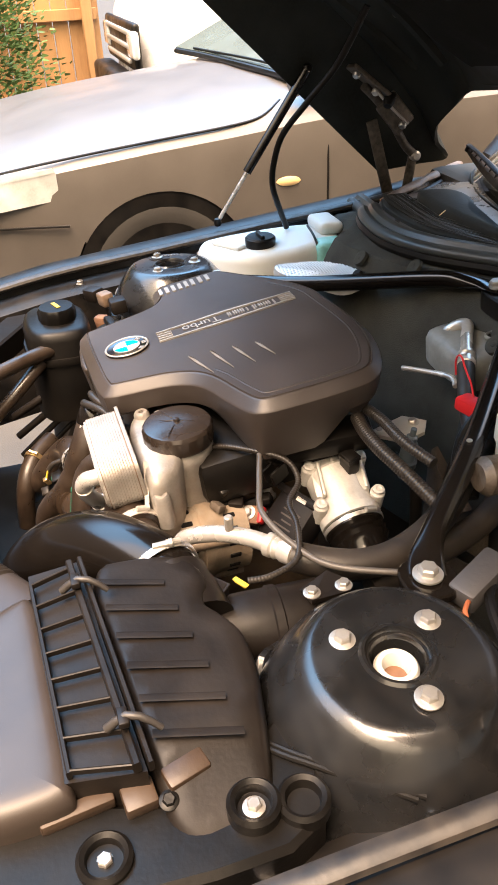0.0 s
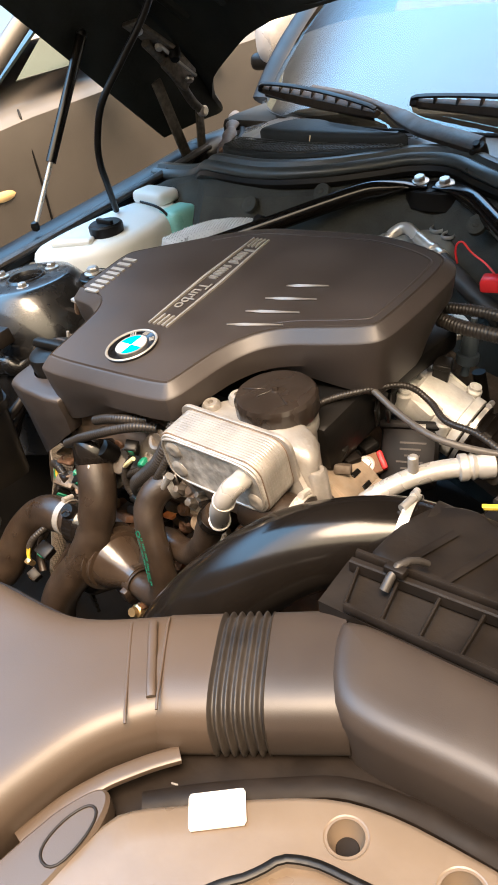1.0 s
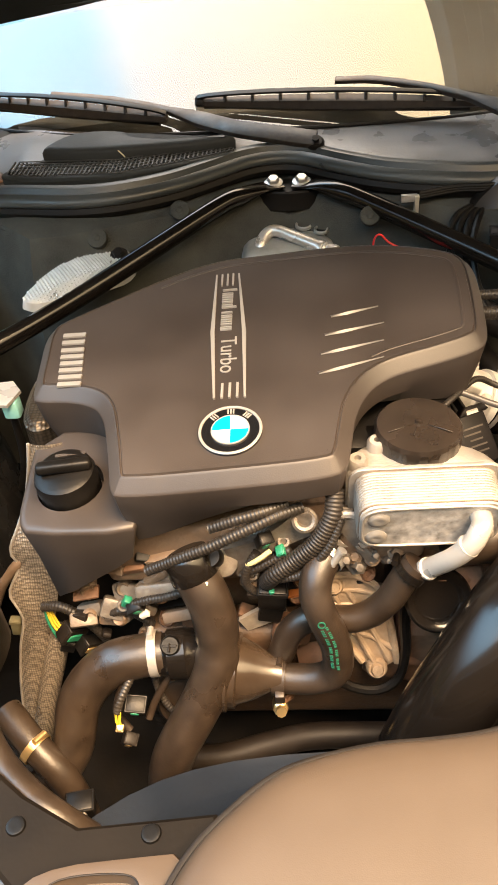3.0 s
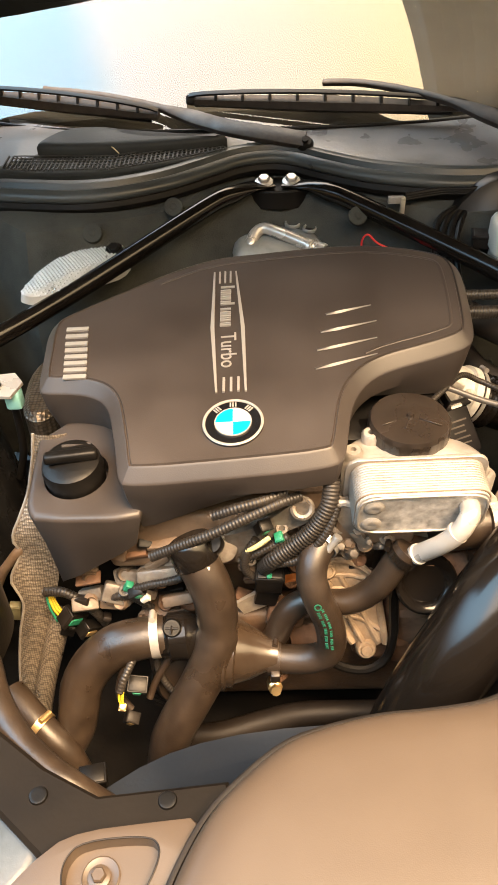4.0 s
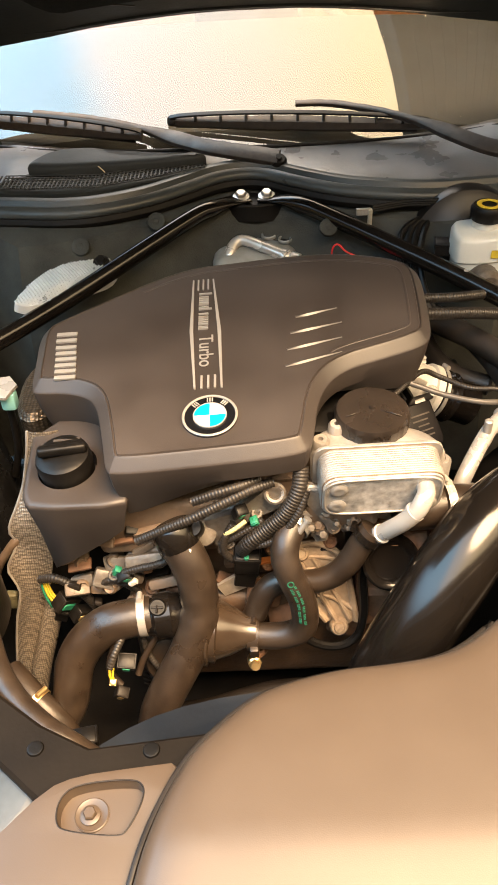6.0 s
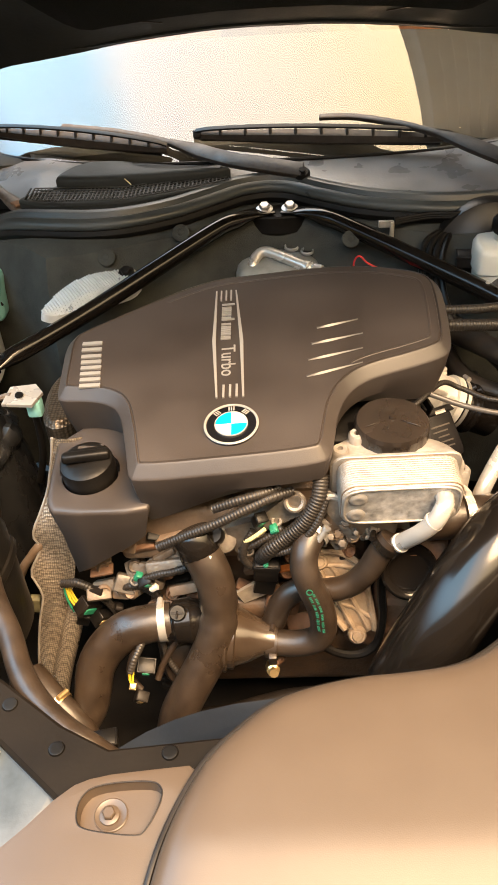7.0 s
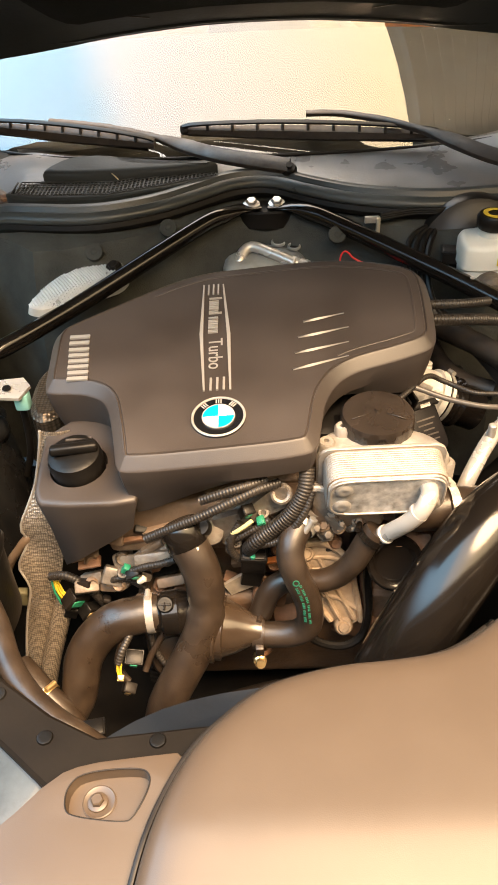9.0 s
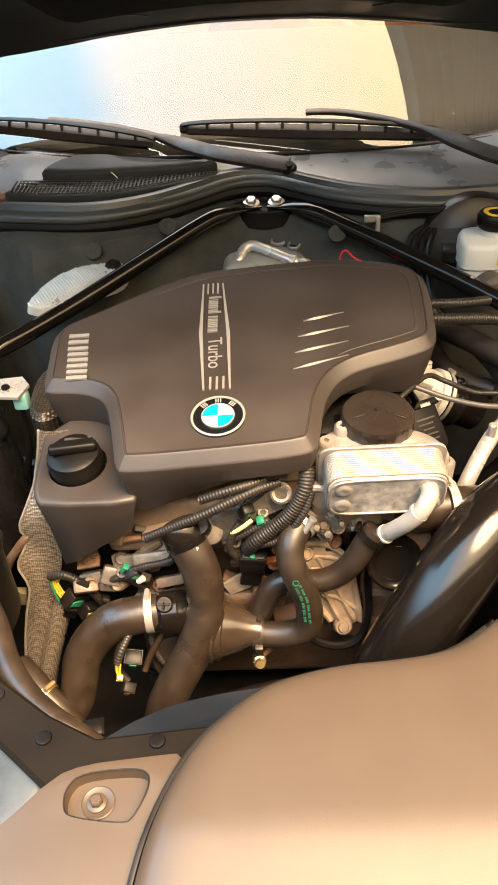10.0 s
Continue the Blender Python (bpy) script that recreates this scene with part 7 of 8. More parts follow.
# hoses and looms to the right of the cover
loom("thick corrugated loom behind the cover", [(0.222, 0.275, 0.775), (0.255, 0.272, 0.772), (0.30, 0.276, 0.768), (0.35, 0.290, 0.758), (0.41, 0.31, 0.74)], 0.010)
loom("thin corrugated loom behind the cover", [(0.22, 0.29, 0.785), (0.26, 0.297, 0.785), (0.31, 0.302, 0.782), (0.36, 0.32, 0.775)], 0.008)
hose("dark rubber hose arching behind the throttle", [(0.303, 0.506, 0.61), (0.306, 0.444, 0.61), (0.315, 0.381, 0.61), (0.339, 0.329, 0.61), (0.39, 0.294, 0.61)], 0.0180, BELLOW)
hose("dark rubber hose rising to the bulkhead", [(0.301, 0.467, 0.67), (0.321, 0.458, 0.66), (0.358, 0.407, 0.655), (0.39, 0.32, 0.65), (0.41, 0.216, 0.64)], 0.0180, BELLOW)
part("cam_cover_edge", box((0.20, 0.24, 0.735), (0.05, 0.13, 0.035), 0.008, rot=(8, 10, -10)), BLACK, eng, "black edge of the valve cover")
part("cover_bracket", plate([(0.168, 0.318, 0.702), (0.150, 0.385, 0.708), (0.178, 0.412, 0.710), (0.200, 0.398, 0.706), (0.205, 0.365, 0.700)], 0.007), BRIGHT, eng, "pale pressed bracket below the cover")
hex_bolt((0.172, 0.392, 0.712), (0, -0.2, 1), 0.007, parent=eng)
vc = solo("vacuum_valve", lathe([(0.0, -0.050), (0.006, -0.050), (0.006, -0.032), (0.015, -0.030), (0.0165, -0.026), (0.0165, -0.016), (0.0125, -0.014), (0.0115, 0.014), (0.0085, 0.017), (0.0085, 0.026), (0.0045, 0.028), (0.0045, 0.040), (0, 0.040)], (0.220, 0.362, 0.698), (0.1, 0.1, 1), 20), surface("blue_grey_plastic", (0.075, 0.095, 0.115), 0.4, var=0.2), "blue-grey plastic vacuum valve behind the throttle", "valve")
for k, (x, y, z, w) in enumerate(((0.140, 0.196, 0.702, 0.034), (0.165, 0.205, 0.698, 0.040), (0.180, 0.182, 0.694, 0.028))):
    part("pale_clip", box((x, y, z), (w, 0.014, 0.012), 0.003, 2, (12 * k - 10, 15 - 9 * k, 30 + 17 * k)), BRIGHT, eng)
FELTB = surface("brown_insulation_felt", (0.085, 0.066, 0.052), 0.95, var=0.45, big=28, fine=300, bump=0.8)
part("insulation", shell(rounded([(0.11, 0.455), (0.27, 0.435), (0.30, 0.45), (0.30, 0.475), (0.11, 0.49)], 1), [(0.0, -0.20), (0.0, -0.05), (0.003, -0.01), (0.008, 0.0)], lambda x, y: 0.60 + 0.10 * math.sin(x * 21) * 0.3), FELTB, body, "brown insulation felt on the lower bulkhead")
part("cam_cover", box((0.08, 0.17, 0.70), (0.24, 0.24, 0.08), 0.02, rot=(7, 0, 0)), BLACK, eng)

# throttle body
tb = thing("throttle_body", (0.26, 0.23, 0.58), "cast aluminium throttle body with black motor box", "throttle body")
ta = Vector((0.88, 0.05, -0.42)).normalized()
tcen = Vector((0.246, 0.248, 0.650))
CASTWHITE = surface("pale_cast_aluminium", (0.56, 0.545, 0.51), 0.5, 0.25, var=0.2, big=30, fine=240, bump=0.25, dust=0.15, dust_color=(0.30, 0.24, 0.18))
part("barrel", lathe([(0.036, -0.050), (0.040, -0.045), (0.040, 0.020), (0.045, 0.022), (0.045, 0.034), (0.038, 0.036)], tcen, ta, 32), CASTWHITE, tb, "pale cast barrel")
part("rubber_cuff", lathe([(0.038, 0.034), (0.043, 0.036), (0.043, 0.046), (0.037, 0.050), (0.043, 0.056), (0.037, 0.062), (0.043, 0.068), (0.037, 0.076), (0.037, 0.110)], tcen, ta, 32), GLOSS, tb, "black rubber cuff")
clamp_band(tcen + ta * 0.041, ta, 0.0432, 0.006, tb)
part("casting", box(tcen + Vector((-0.030, 0.004, 0.012)), (0.070, 0.082, 0.062), 0.010, 2, (6, 24, -8)), CASTWHITE, tb)
for q in (-0.030, -0.008, 0.014, 0.034):
    part("casting_rib", box(tcen + Vector((-0.012, q, 0.043 - 0.12 * abs(q))), (0.056, 0.005, 0.010), 0.002, 2, (0, 25, -8)), CASTWHITE, tb)
for x, y, z in ((-0.042, -0.038, 0.036), (-0.040, 0.040, 0.040), (0.016, 0.046, 0.014), (0.018, -0.042, 0.012)):
    part("casting_lug", lathe([(0.011, -0.024), (0.011, 0.006), (0.0085, 0.009), (0.0085, 0.013), (0.005, 0.014), (0, 0.011)], tcen + Vector((x, y, z)), (0.3, 0.0, 1), 16), CASTWHITE, tb)
MOTORP = surface("plum_black_plastic", (0.0095, 0.0080, 0.0082), 0.55, spec=0.2, var=0.2, bump=0.03)
MQ = frame_at((0.234, 0.176, 0.622), (0.28, -0.62, 0.73), 0)


def motor_piece(centre, size, r, mat, name, label=""):
    own = box((0, 0, 0), size, r, 2)
    bmesh.ops.transform(own, matrix=MQ @ Matrix.Translation(centre), verts=own.verts)
    return part(name, own, mat, tb, label)


motor_piece((0, 0, 0), (0.074, 0.086, 0.050), 0.012, MOTORP, "motor_box", "black motor box")
motor_piece((0, 0.036, 0.010), (0.080, 0.012, 0.040), 0.004, MOTORP, "motor_lip")
motor_piece((0.012, 0.0335, 0.0295), (0.018, 0.006, 0.001), 0, LABEL, "print_tag")
bm = bmesh.new()
for k in range(6):
    own = box((0.006 - 0.003 * (k % 2), 0.012 - 0.0085 * k, 0.0252), (0.034 - 0.007 * (k % 3), 0.0024, 0.0006), 0)
    bmesh.ops.transform(own, matrix=MQ, verts=own.verts)
    into(bm, own)
part("print", bm, surface("grey_print", (0.055, 0.044, 0.036), 0.6, var=0.1, bump=0), tb, "small unreadable grey print")
connector((0.232, 0.262, 0.706), (0.022, 0.020, 0.04), (10, 10, 20), BLACK, None, "black cable connector above the throttle")
hose("wide black hose behind the strut tower", [(0.372, 0.125, 0.686), (0.395, 0.165, 0.682), (0.408, 0.205, 0.680), (0.405, 0.255, 0.680), (0.372, 0.322, 0.680), (0.318, 0.385, 0.680), (0.26, 0.44, 0.68), (0.20, 0.50, 0.66)], 0.020, BELLOW)
for pts, r in (([(0.230, 0.372, 0.650), (0.236, 0.374, 0.610), (0.246, 0.372, 0.560), (0.262, 0.370, 0.500)], 0.010), ([(0.262, 0.412, 0.690), (0.275, 0.400, 0.672), (0.284, 0.388, 0.630), (0.290, 0.376, 0.570)], 0.0065), ([(0.300, 0.300, 0.600), (0.320, 0.340, 0.612), (0.345, 0.380, 0.600), (0.360, 0.420, 0.570)], 0.008), ([(0.255, 0.330, 0.560), (0.300, 0.345, 0.590), (0.345, 0.345, 0.600), (0.385, 0.330, 0.590)], 0.0060)):
    solo("rubber_line", tube(pts, r, 10), BLACK, "thin black line in the gap behind the throttle", "rubber line", "lines behind the throttle")
# air conditioning pipe
ac = thing("air_conditioning_pipe", (0.34, 0.05, 0.66), "bright aluminium air conditioning pipe with crimped end", "metal pipe")
part("pipe", tube([(0.262, -0.004, 0.600), (0.264, -0.002, 0.640), (0.274, 0.008, 0.670), (0.300, 0.045, 0.688), (0.325, 0.080, 0.692), (0.350, 0.105, 0.692)], 0.0115, 16), BRIGHT, ac)
part("crimp", lathe([(0.012, 0), (0.016, 0.002), (0.016, 0.010), (0.0135, 0.013), (0.016, 0.016), (0.0135, 0.021), (0.016, 0.026), (0.016, 0.040), (0.012, 0.042)], (0.345, 0.100, 0.692), (0.75, 0.65, 0.0), 22), BRIGHT, ac)
part("valve_port", lathe([(0.006, 0), (0.006, 0.02), (0.004, 0.022), (0, 0.022)], (0.312, 0.06, 0.700), (0, 0, 1), 14), ALU, ac)
# alternator
al = thing("alternator", (0.21, 0.07, 0.53), "dusty aluminium alternator with cooling slots", "alternator")
aa = Vector((0.08, -1.0, 0.05)).normalized()
ac0 = Vector((0.186, 0.046, 0.594))
ALT = surface("dusty_alternator_case", (0.27, 0.222, 0.168), 0.6, 0.15, var=0.35, big=30, fine=200, bump=0.3, dust=0.3, dust_color=(0.28, 0.17, 0.08))
part("case", lathe([(0.0, 0.075), (0.030, 0.075), (0.050, 0.066), (0.058, 0.05), (0.059, 0.012), (0.062, 0.010), (0.062, -0.006), (0.059, -0.010), (0.059, -0.06), (0.0, -0.06)], ac0, aa, 40), ALT, al)
fr = frame_at(ac0, aa)
for k in range(18):
    a = 2 * math.pi * k / 18
    for h, mat in ((0.030, BLACK), (-0.034, BLACK)):
        c = fr @ Vector((0.0585 * math.cos(a), 0.0585 * math.sin(a), h))
        own = box((0, 0, 0), (0.004, 0.007, 0.017), 0.001, 1)
        bmesh.ops.transform(own, matrix=Matrix.Translation(c) @ (fr.to_3x3() @ Matrix.Rotation(a, 3, "Z")).to_4x4(), verts=own.verts)
        part("vent_slot", own, mat, al)
for k in range(4):
    a = 2 * math.pi * k / 4 + 0.5
    part("case_lug", lathe([(0.009, -0.055), (0.009, 0.045), (0.006, 0.05), (0, 0.05)], fr @ Vector((0.060 * math.cos(a), 0.060 * math.sin(a), 0)), aa, 14), ALT, al)
TQ = frame_at((0.207, 0.120, 0.630), (0.35, -0.55, 0.75), 20)
own = box((0, 0, 0), (0.034, 0.028, 0.012), 0.003)
bmesh.ops.transform(own, matrix=TQ, verts=own.verts)
tq = part("terminal", own, RUST, al, "rust-brown terminal block")
hex_bolt(TQ @ Vector((-0.002, 0.002, 0.006)), (0.35, -0.55, 0.75), 0.0075, parent=tq)
own = box((0, 0, 0), (0.008, 0.026, 0.014), 0.003)
bmesh.ops.transform(own, matrix=TQ @ Matrix.Translation((0.019, 0, 0.004)), verts=own.verts)
part("terminal_cap", own, RED, tq, "red terminal cap")
# cables in front of the throttle
GREYCABLE = surface("grey_cable_skin", (0.085, 0.075, 0.065), 0.35, var=0.15, bump=0.02)
solo("black_cable", tube([(0.170, 0.150, 0.748), (0.191, 0.138, 0.742), (0.212, 0.134, 0.738), (0.261, 0.118, 0.726), (0.320, 0.104, 0.720), (0.384, 0.130, 0.706), (0.424, 0.162, 0.702), (0.459, 0.23, 0.702), (0.48, 0.29, 0.70)], 0.0042, 10), GREYCABLE, "long slack grey cable over the alternator", "cable")
solo("looped_cable", tube([(0.150, 0.066, 0.724), (0.170, 0.091, 0.735), (0.201, 0.124, 0.740), (0.236, 0.164, 0.737), (0.266, 0.172, 0.720), (0.305, 0.145, 0.717), (0.350, 0.140, 0.715), (0.397, 0.123, 0.704), (0.415, 0.085, 0.702), (0.414, 0.055, 0.702)], 0.0044, 12, rib=0.0006, pitch=0.0042), LOOM, "looped smooth black cable by the throttle", "cable")
connector((0.415, 0.046, 0.702), (0.006, 0.020, 0.005), (0, 0, -60), YELLOW, None, "yellow-tipped black cable plug by the filter box")
connector((0.40, 0.005, 0.690), (0.03, 0.05, 0.02), (0, 10, -50), DARK, None, "dark cable connector at the filter box")
for k, (x, y, z) in enumerate(((0.10, 0.075, 0.715), (0.13, 0.10, 0.70), (0.165, 0.13, 0.71), (0.19, 0.16, 0.70))):
    connector((x, y, z), (0.03, 0.022, 0.028), (10, 10 * k, 25 * k), (BLACK, DARK)[k % 2], None, "black cable connector under the cover")
part("injector_rail", tube([(0.09, 0.06, 0.70), (0.13, 0.08, 0.703), (0.165, 0.105, 0.70), (0.190, 0.135, 0.69)], 0.012, 12), BLACK, eng)
for k in range(9):
    part("rail_rib", box((0.118 + 0.012 * k, 0.098 + 0.008 * k, 0.706 - 0.001 * k), (0.004, 0.030, 0.026), 0.001, 1, (20, 0, 25)), BLACK, eng)
random.seed(21)
for k in range(34):
    x = random.uniform(0.09, 0.205)
    y = random.uniform(0.06, 0.20) + 0.25 * max(0, x - 0.2)
    z = random.uniform(0.60, 0.70)
    if k % 4 == 0:
        part("small_fitting", lathe([(0.007, -0.012), (0.007, 0.006), (0.009, 0.007), (0.009, 0.012), (0.005, 0.015), (0, 0.015)], (x, y, z), (random.uniform(-1, 1), random.uniform(-1, 0), random.uniform(0.2, 1)), 12), random.choice([BRIGHT, ALU, GRIME]), eng)
    elif k % 4 == 1:
        e = Vector((random.uniform(-0.05, 0.05), random.uniform(-0.03, 0.06), random.uniform(-0.03, 0.02)))
        q = Vector((x, y, z))
        part("thin_lead", tube([q, q + e * 0.5 + Vector((0, 0, 0.015)), q + e], 0.0035, 8), random.choice([BLACK, DARK, RUBBER]), eng)
    else:
        part("harness_clip", box((x, y, z), (random.uniform(0.012, 0.03), random.uniform(0.010, 0.022), random.uniform(0.008, 0.02)), 0.003, rot=(random.uniform(-30, 30), random.uniform(-30, 30), random.uniform(0, 90))), random.choice([BLACK, BLACK, DARK, GRIME]), eng)
# lower canister beside the filter box, with bracket
cn = thing("vacuum_canister", (0.44, 0.08, 0.55), "dark brown cylindrical canister with bracket", "canister")
part("cylinder", lathe([(0.0, -0.08), (0.042, -0.08), (0.046, -0.072), (0.046, -0.01), (0.048, -0.008), (0.048, 0.002), (0.046, 0.004), (0.046, 0.075), (0.042, 0.082), (0, 0.082)], (0.433, 0.085, 0.640), (0.05, 1.0, 0.0), 36), DARK, cn)
part("bracket", plate([(0.440, 0.112, 0.694), (0.462, 0.118, 0.694), (0.462, 0.166, 0.696), (0.444, 0.172, 0.696), (0.425, 0.150, 0.70)], 0.006), DARK, cn)
for x, y in ((0.451, 0.122), (0.451, 0.162)):
    hex_bolt((x, y, 0.695), (0, 0, 1), 0.007, parent=cn)
# wiring beside the near tower
solo("grey_connector", box((0.530, 0.290, 0.735), (0.035, 0.075, 0.030), 0.006, rot=(10, 0, 25)), surface("grey_plastic", (0.05, 0.047, 0.047), 0.5), "grey cable connector beside the brace", "connector")
solo("orange_wire", tube([(0.555, 0.262, 0.735), (0.575, 0.245, 0.742), (0.60, 0.240, 0.738), (0.63, 0.245, 0.725)], 0.0028, 8), surface("orange_wire_skin", (0.42, 0.12, 0.04), 0.5), "brown-orange wire behind the strut tower", "wire")
for k in range(4):
    solo("black_cable", tube([(0.50 + 0.03 * k, 0.35, 0.72), (0.55 + 0.03 * k, 0.29, 0.735), (0.62 + 0.02 * k, 0.27, 0.725), (0.72, 0.26, 0.72)], 0.006, 8), BLACK, "black cable behind the strut tower", "cable", "tower cables")
for k in range(2):
    solo("wing_bead", tube([(0.630, 0.002 + 0.008 * k, 0.700), (0.651, 0.020 + 0.008 * k, 0.704), (0.668, 0.040 + 0.008 * k, 0.705), (0.689, 0.064 + 0.008 * k, 0.705), (0.709, 0.090 + 0.008 * k, 0.705), (0.728, 0.116 + 0.008 * k, 0.703)], 0.003, 8), BLACK, "black sealed body seam below the tower", "body seam", "body seams")


# ---- the open bonnet ----
HOODM = surface("bonnet_underside", (0.019, 0.0215, 0.0190), 0.55, var=0.4, big=10, dust=0.01, spec=0.15)
HINGE = surface("worn_hinge_steel", (0.055, 0.050, 0.042), 0.55, 0.4, var=0.6, big=40, bump=0.3, dust=0.25)
LINER = surface("bonnet_liner", (0.011, 0.012, 0.0105), 0.9, var=0.3, big=20, fine=500, bump=0.5, spec=0.08)
hood = thing("bonnet", (0, 0.75, 0.84), "open black bonnet seen from below with quilted liner", "bonnet")
HA = radians(41.5)


def hood_point(x, d, drop=0.0):
    """x across, d metres up the bonnet from its hinge line."""
    crown = 0.055 * (1 - (x / 0.85) ** 6)
    y, z = 0.775 - d * math.cos(HA), 0.842 + d * math.sin(HA)
    k = crown - drop
    return Vector((x, y + k * math.sin(HA), z + k * math.cos(HA)))


REAR = [(0.0, (0.785, 1.123)), (0.10, (0.788, 1.121)), (0.20, (0.795, 1.113)), (0.30, (0.806, 1.101)), (0.373, (0.816, 1.088)), (0.42, (0.824, 1.080)), (0.467, (0.831, 1.072)), (0.523, (0.860, 1.059)), (0.562, (0.874, 1.049)),
        (0.604, (0.890, 1.036)), (0.65, (0.908, 1.018)), (0.69, (0.915, 0.996)), (0.73, (0.917, 0.970)), (0.765, (0.917, 0.940)), (0.79, (0.938, 0.895)), (0.82, (0.985, 0.850)), (0.842, (0.90, 0.838)), (0.86, (0.80, 0.826))]
REAR_X = [x for x, e in REAR]


def hood_under(x, f, drop=0.0):
    """A point under the panel: x across at the rear edge, f from the rear edge (0) to the nose (1)."""
    p = Vector((x, np.interp(abs(x), REAR_X, [e[0] for _, e in REAR]), np.interp(abs(x), REAR_X, [e[1] for _, e in REAR])))
    v = p.lerp(hood_point(x * 0.90, 1.30), f)
    side = min(1.0, max(0.0, (abs(x) - 0.33) / 0.2))
    v.z += 0.10 * side * math.sin(math.pi * f ** 0.6)
    return v - Vector((0, math.sin(HA), math.cos(HA))) * drop


def hood_liner():
    """Soft quilted mat under the panel, set in from its edges, with shallow pillows."""
    bm = bmesh.new()
    rows = []
    for i in range(41):
        x = -0.50 + 0.025 * i
        f0 = 0.075 + 0.10 * max(0.0, abs(x) - 0.36) / 0.14
        rows.append([bm.verts.new(hood_under(x, f0 + (0.86 - f0) * j / 30, 0.016 + 0.006 * abs(math.sin(x * 12)) * abs(math.sin(j * 0.55)))) for j in range(31)])
    for a, b in zip(rows, rows[1:]):
        for j in range(30):
            bm.faces.new((a[j], a[j + 1], b[j + 1], b[j]))
    bmesh.ops.solidify(bm, geom=bm.faces[:], thickness=0.010)
    return bm


def hood_skin(drop=0.0, thick=0.010, m=22, scale=1.0):
    """The clamshell panel: ruled from its scalloped rear edge to its nose, with a crown and folded side flanges."""
    rear = []
    for x, e in REAR:
        rear.append(Vector((x, *e)))
    full = [Vector((-p.x, p.y, p.z)) for p in rear[:0:-1]] + rear
    full = spline(full, 0.022)
    bm = bmesh.new()
    rows = []
    for p in full:
        q = hood_point(p.x * 0.90, 1.30)
        side = min(1.0, max(0.0, (abs(p.x) - 0.33) / 0.2))
        edge = min(1.0, max(0.0, (abs(p.x) - 0.80) / 0.05))
        row = []
        for j in range(m + 1):
            f = j / m
            v = p.lerp(q, f)
            v.z += 0.10 * side * (1 - edge) * math.sin(math.pi * f ** 0.6) - drop * min(1.0, f * 6)
            row.append(bm.verts.new(v))
        rows.append(row)
    for a, b in zip(rows, rows[1:]):
        for j in range(m):
            bm.faces.new((a[j], a[j + 1], b[j + 1], b[j]))
    bmesh.ops.recalc_face_normals(bm, faces=bm.faces[:])
    bmesh.ops.solidify(bm, geom=bm.faces[:], thickness=thick)
    return bm


part("skin", hood_skin(), HOODM, hood, sharp=50)
part("liner", hood_liner(), LINER, hood, "quilted black liner")
BEAD = surface("liner_bead", (0.022, 0.016, 0.010), 0.4, var=0.2)


def hood_line(pts, r=0.0014, drop=0.012, mat=None, name="liner_bead"):
    part(name, tube([hood_under(x, f, drop) for x, f in pts], r, 8), mat or BEAD, hood)


part("rear_flange", tube([hood_under(x, 0.012, 0.004) for x in np.linspace(-0.60, 0.60, 25)], 0.009, 8, step=0.03), HOODM, hood, "folded rear edge of the bonnet")
hood_line([(-0.050, 0.040), (0.050, 0.040)], drop=0.006)
for s in (-1, 1):
    hood_line([(s * 0.050, 0.040), (s * 0.075, 0.058), (s * 0.090, 0.085)], drop=0.008)
    hood_line([(s * 0.050, 0.040), (s * 0.12, 0.034), (s * 0.20, 0.022), (s * 0.26, 0.030), (s * 0.34, 0.026), (s * 0.43, 0.020)], drop=0.006)
    hood_line([(s * 0.20, 0.050), (s * 0.27, 0.078), (s * 0.34, 0.095)], drop=0.010)
    hood_line([(s * 0.62, 0.05), (s * 0.66, 0.20), (s * 0.68, 0.50), (s * 0.66, 0.85)], 0.016, 0.010, HOODM, "inner_frame")
    hood_line([(s * 0.74, 0.08), (s * 0.77, 0.25), (s * 0.78, 0.55), (s * 0.72, 0.92)], 0.014, 0.004, HOODM, "inner_frame")
    hood_line([(s * 0.56, 0.10), (s * 0.60, 0.22), (s * 0.70, 0.30), (s * 0.76, 0.42)], 0.007, 0.014, HINGE, "edge_brace")
    for q in range(3):
        part("bonnet_stud", lathe([(0.010, -0.004), (0.009, 0.004), (0.005, 0.007), (0, 0.007)], hood_under(s * (0.66 + 0.03 * q), 0.16 + 0.07 * q, 0.016), (0, -math.sin(HA), -math.cos(HA)), 12), HINGE, hood)
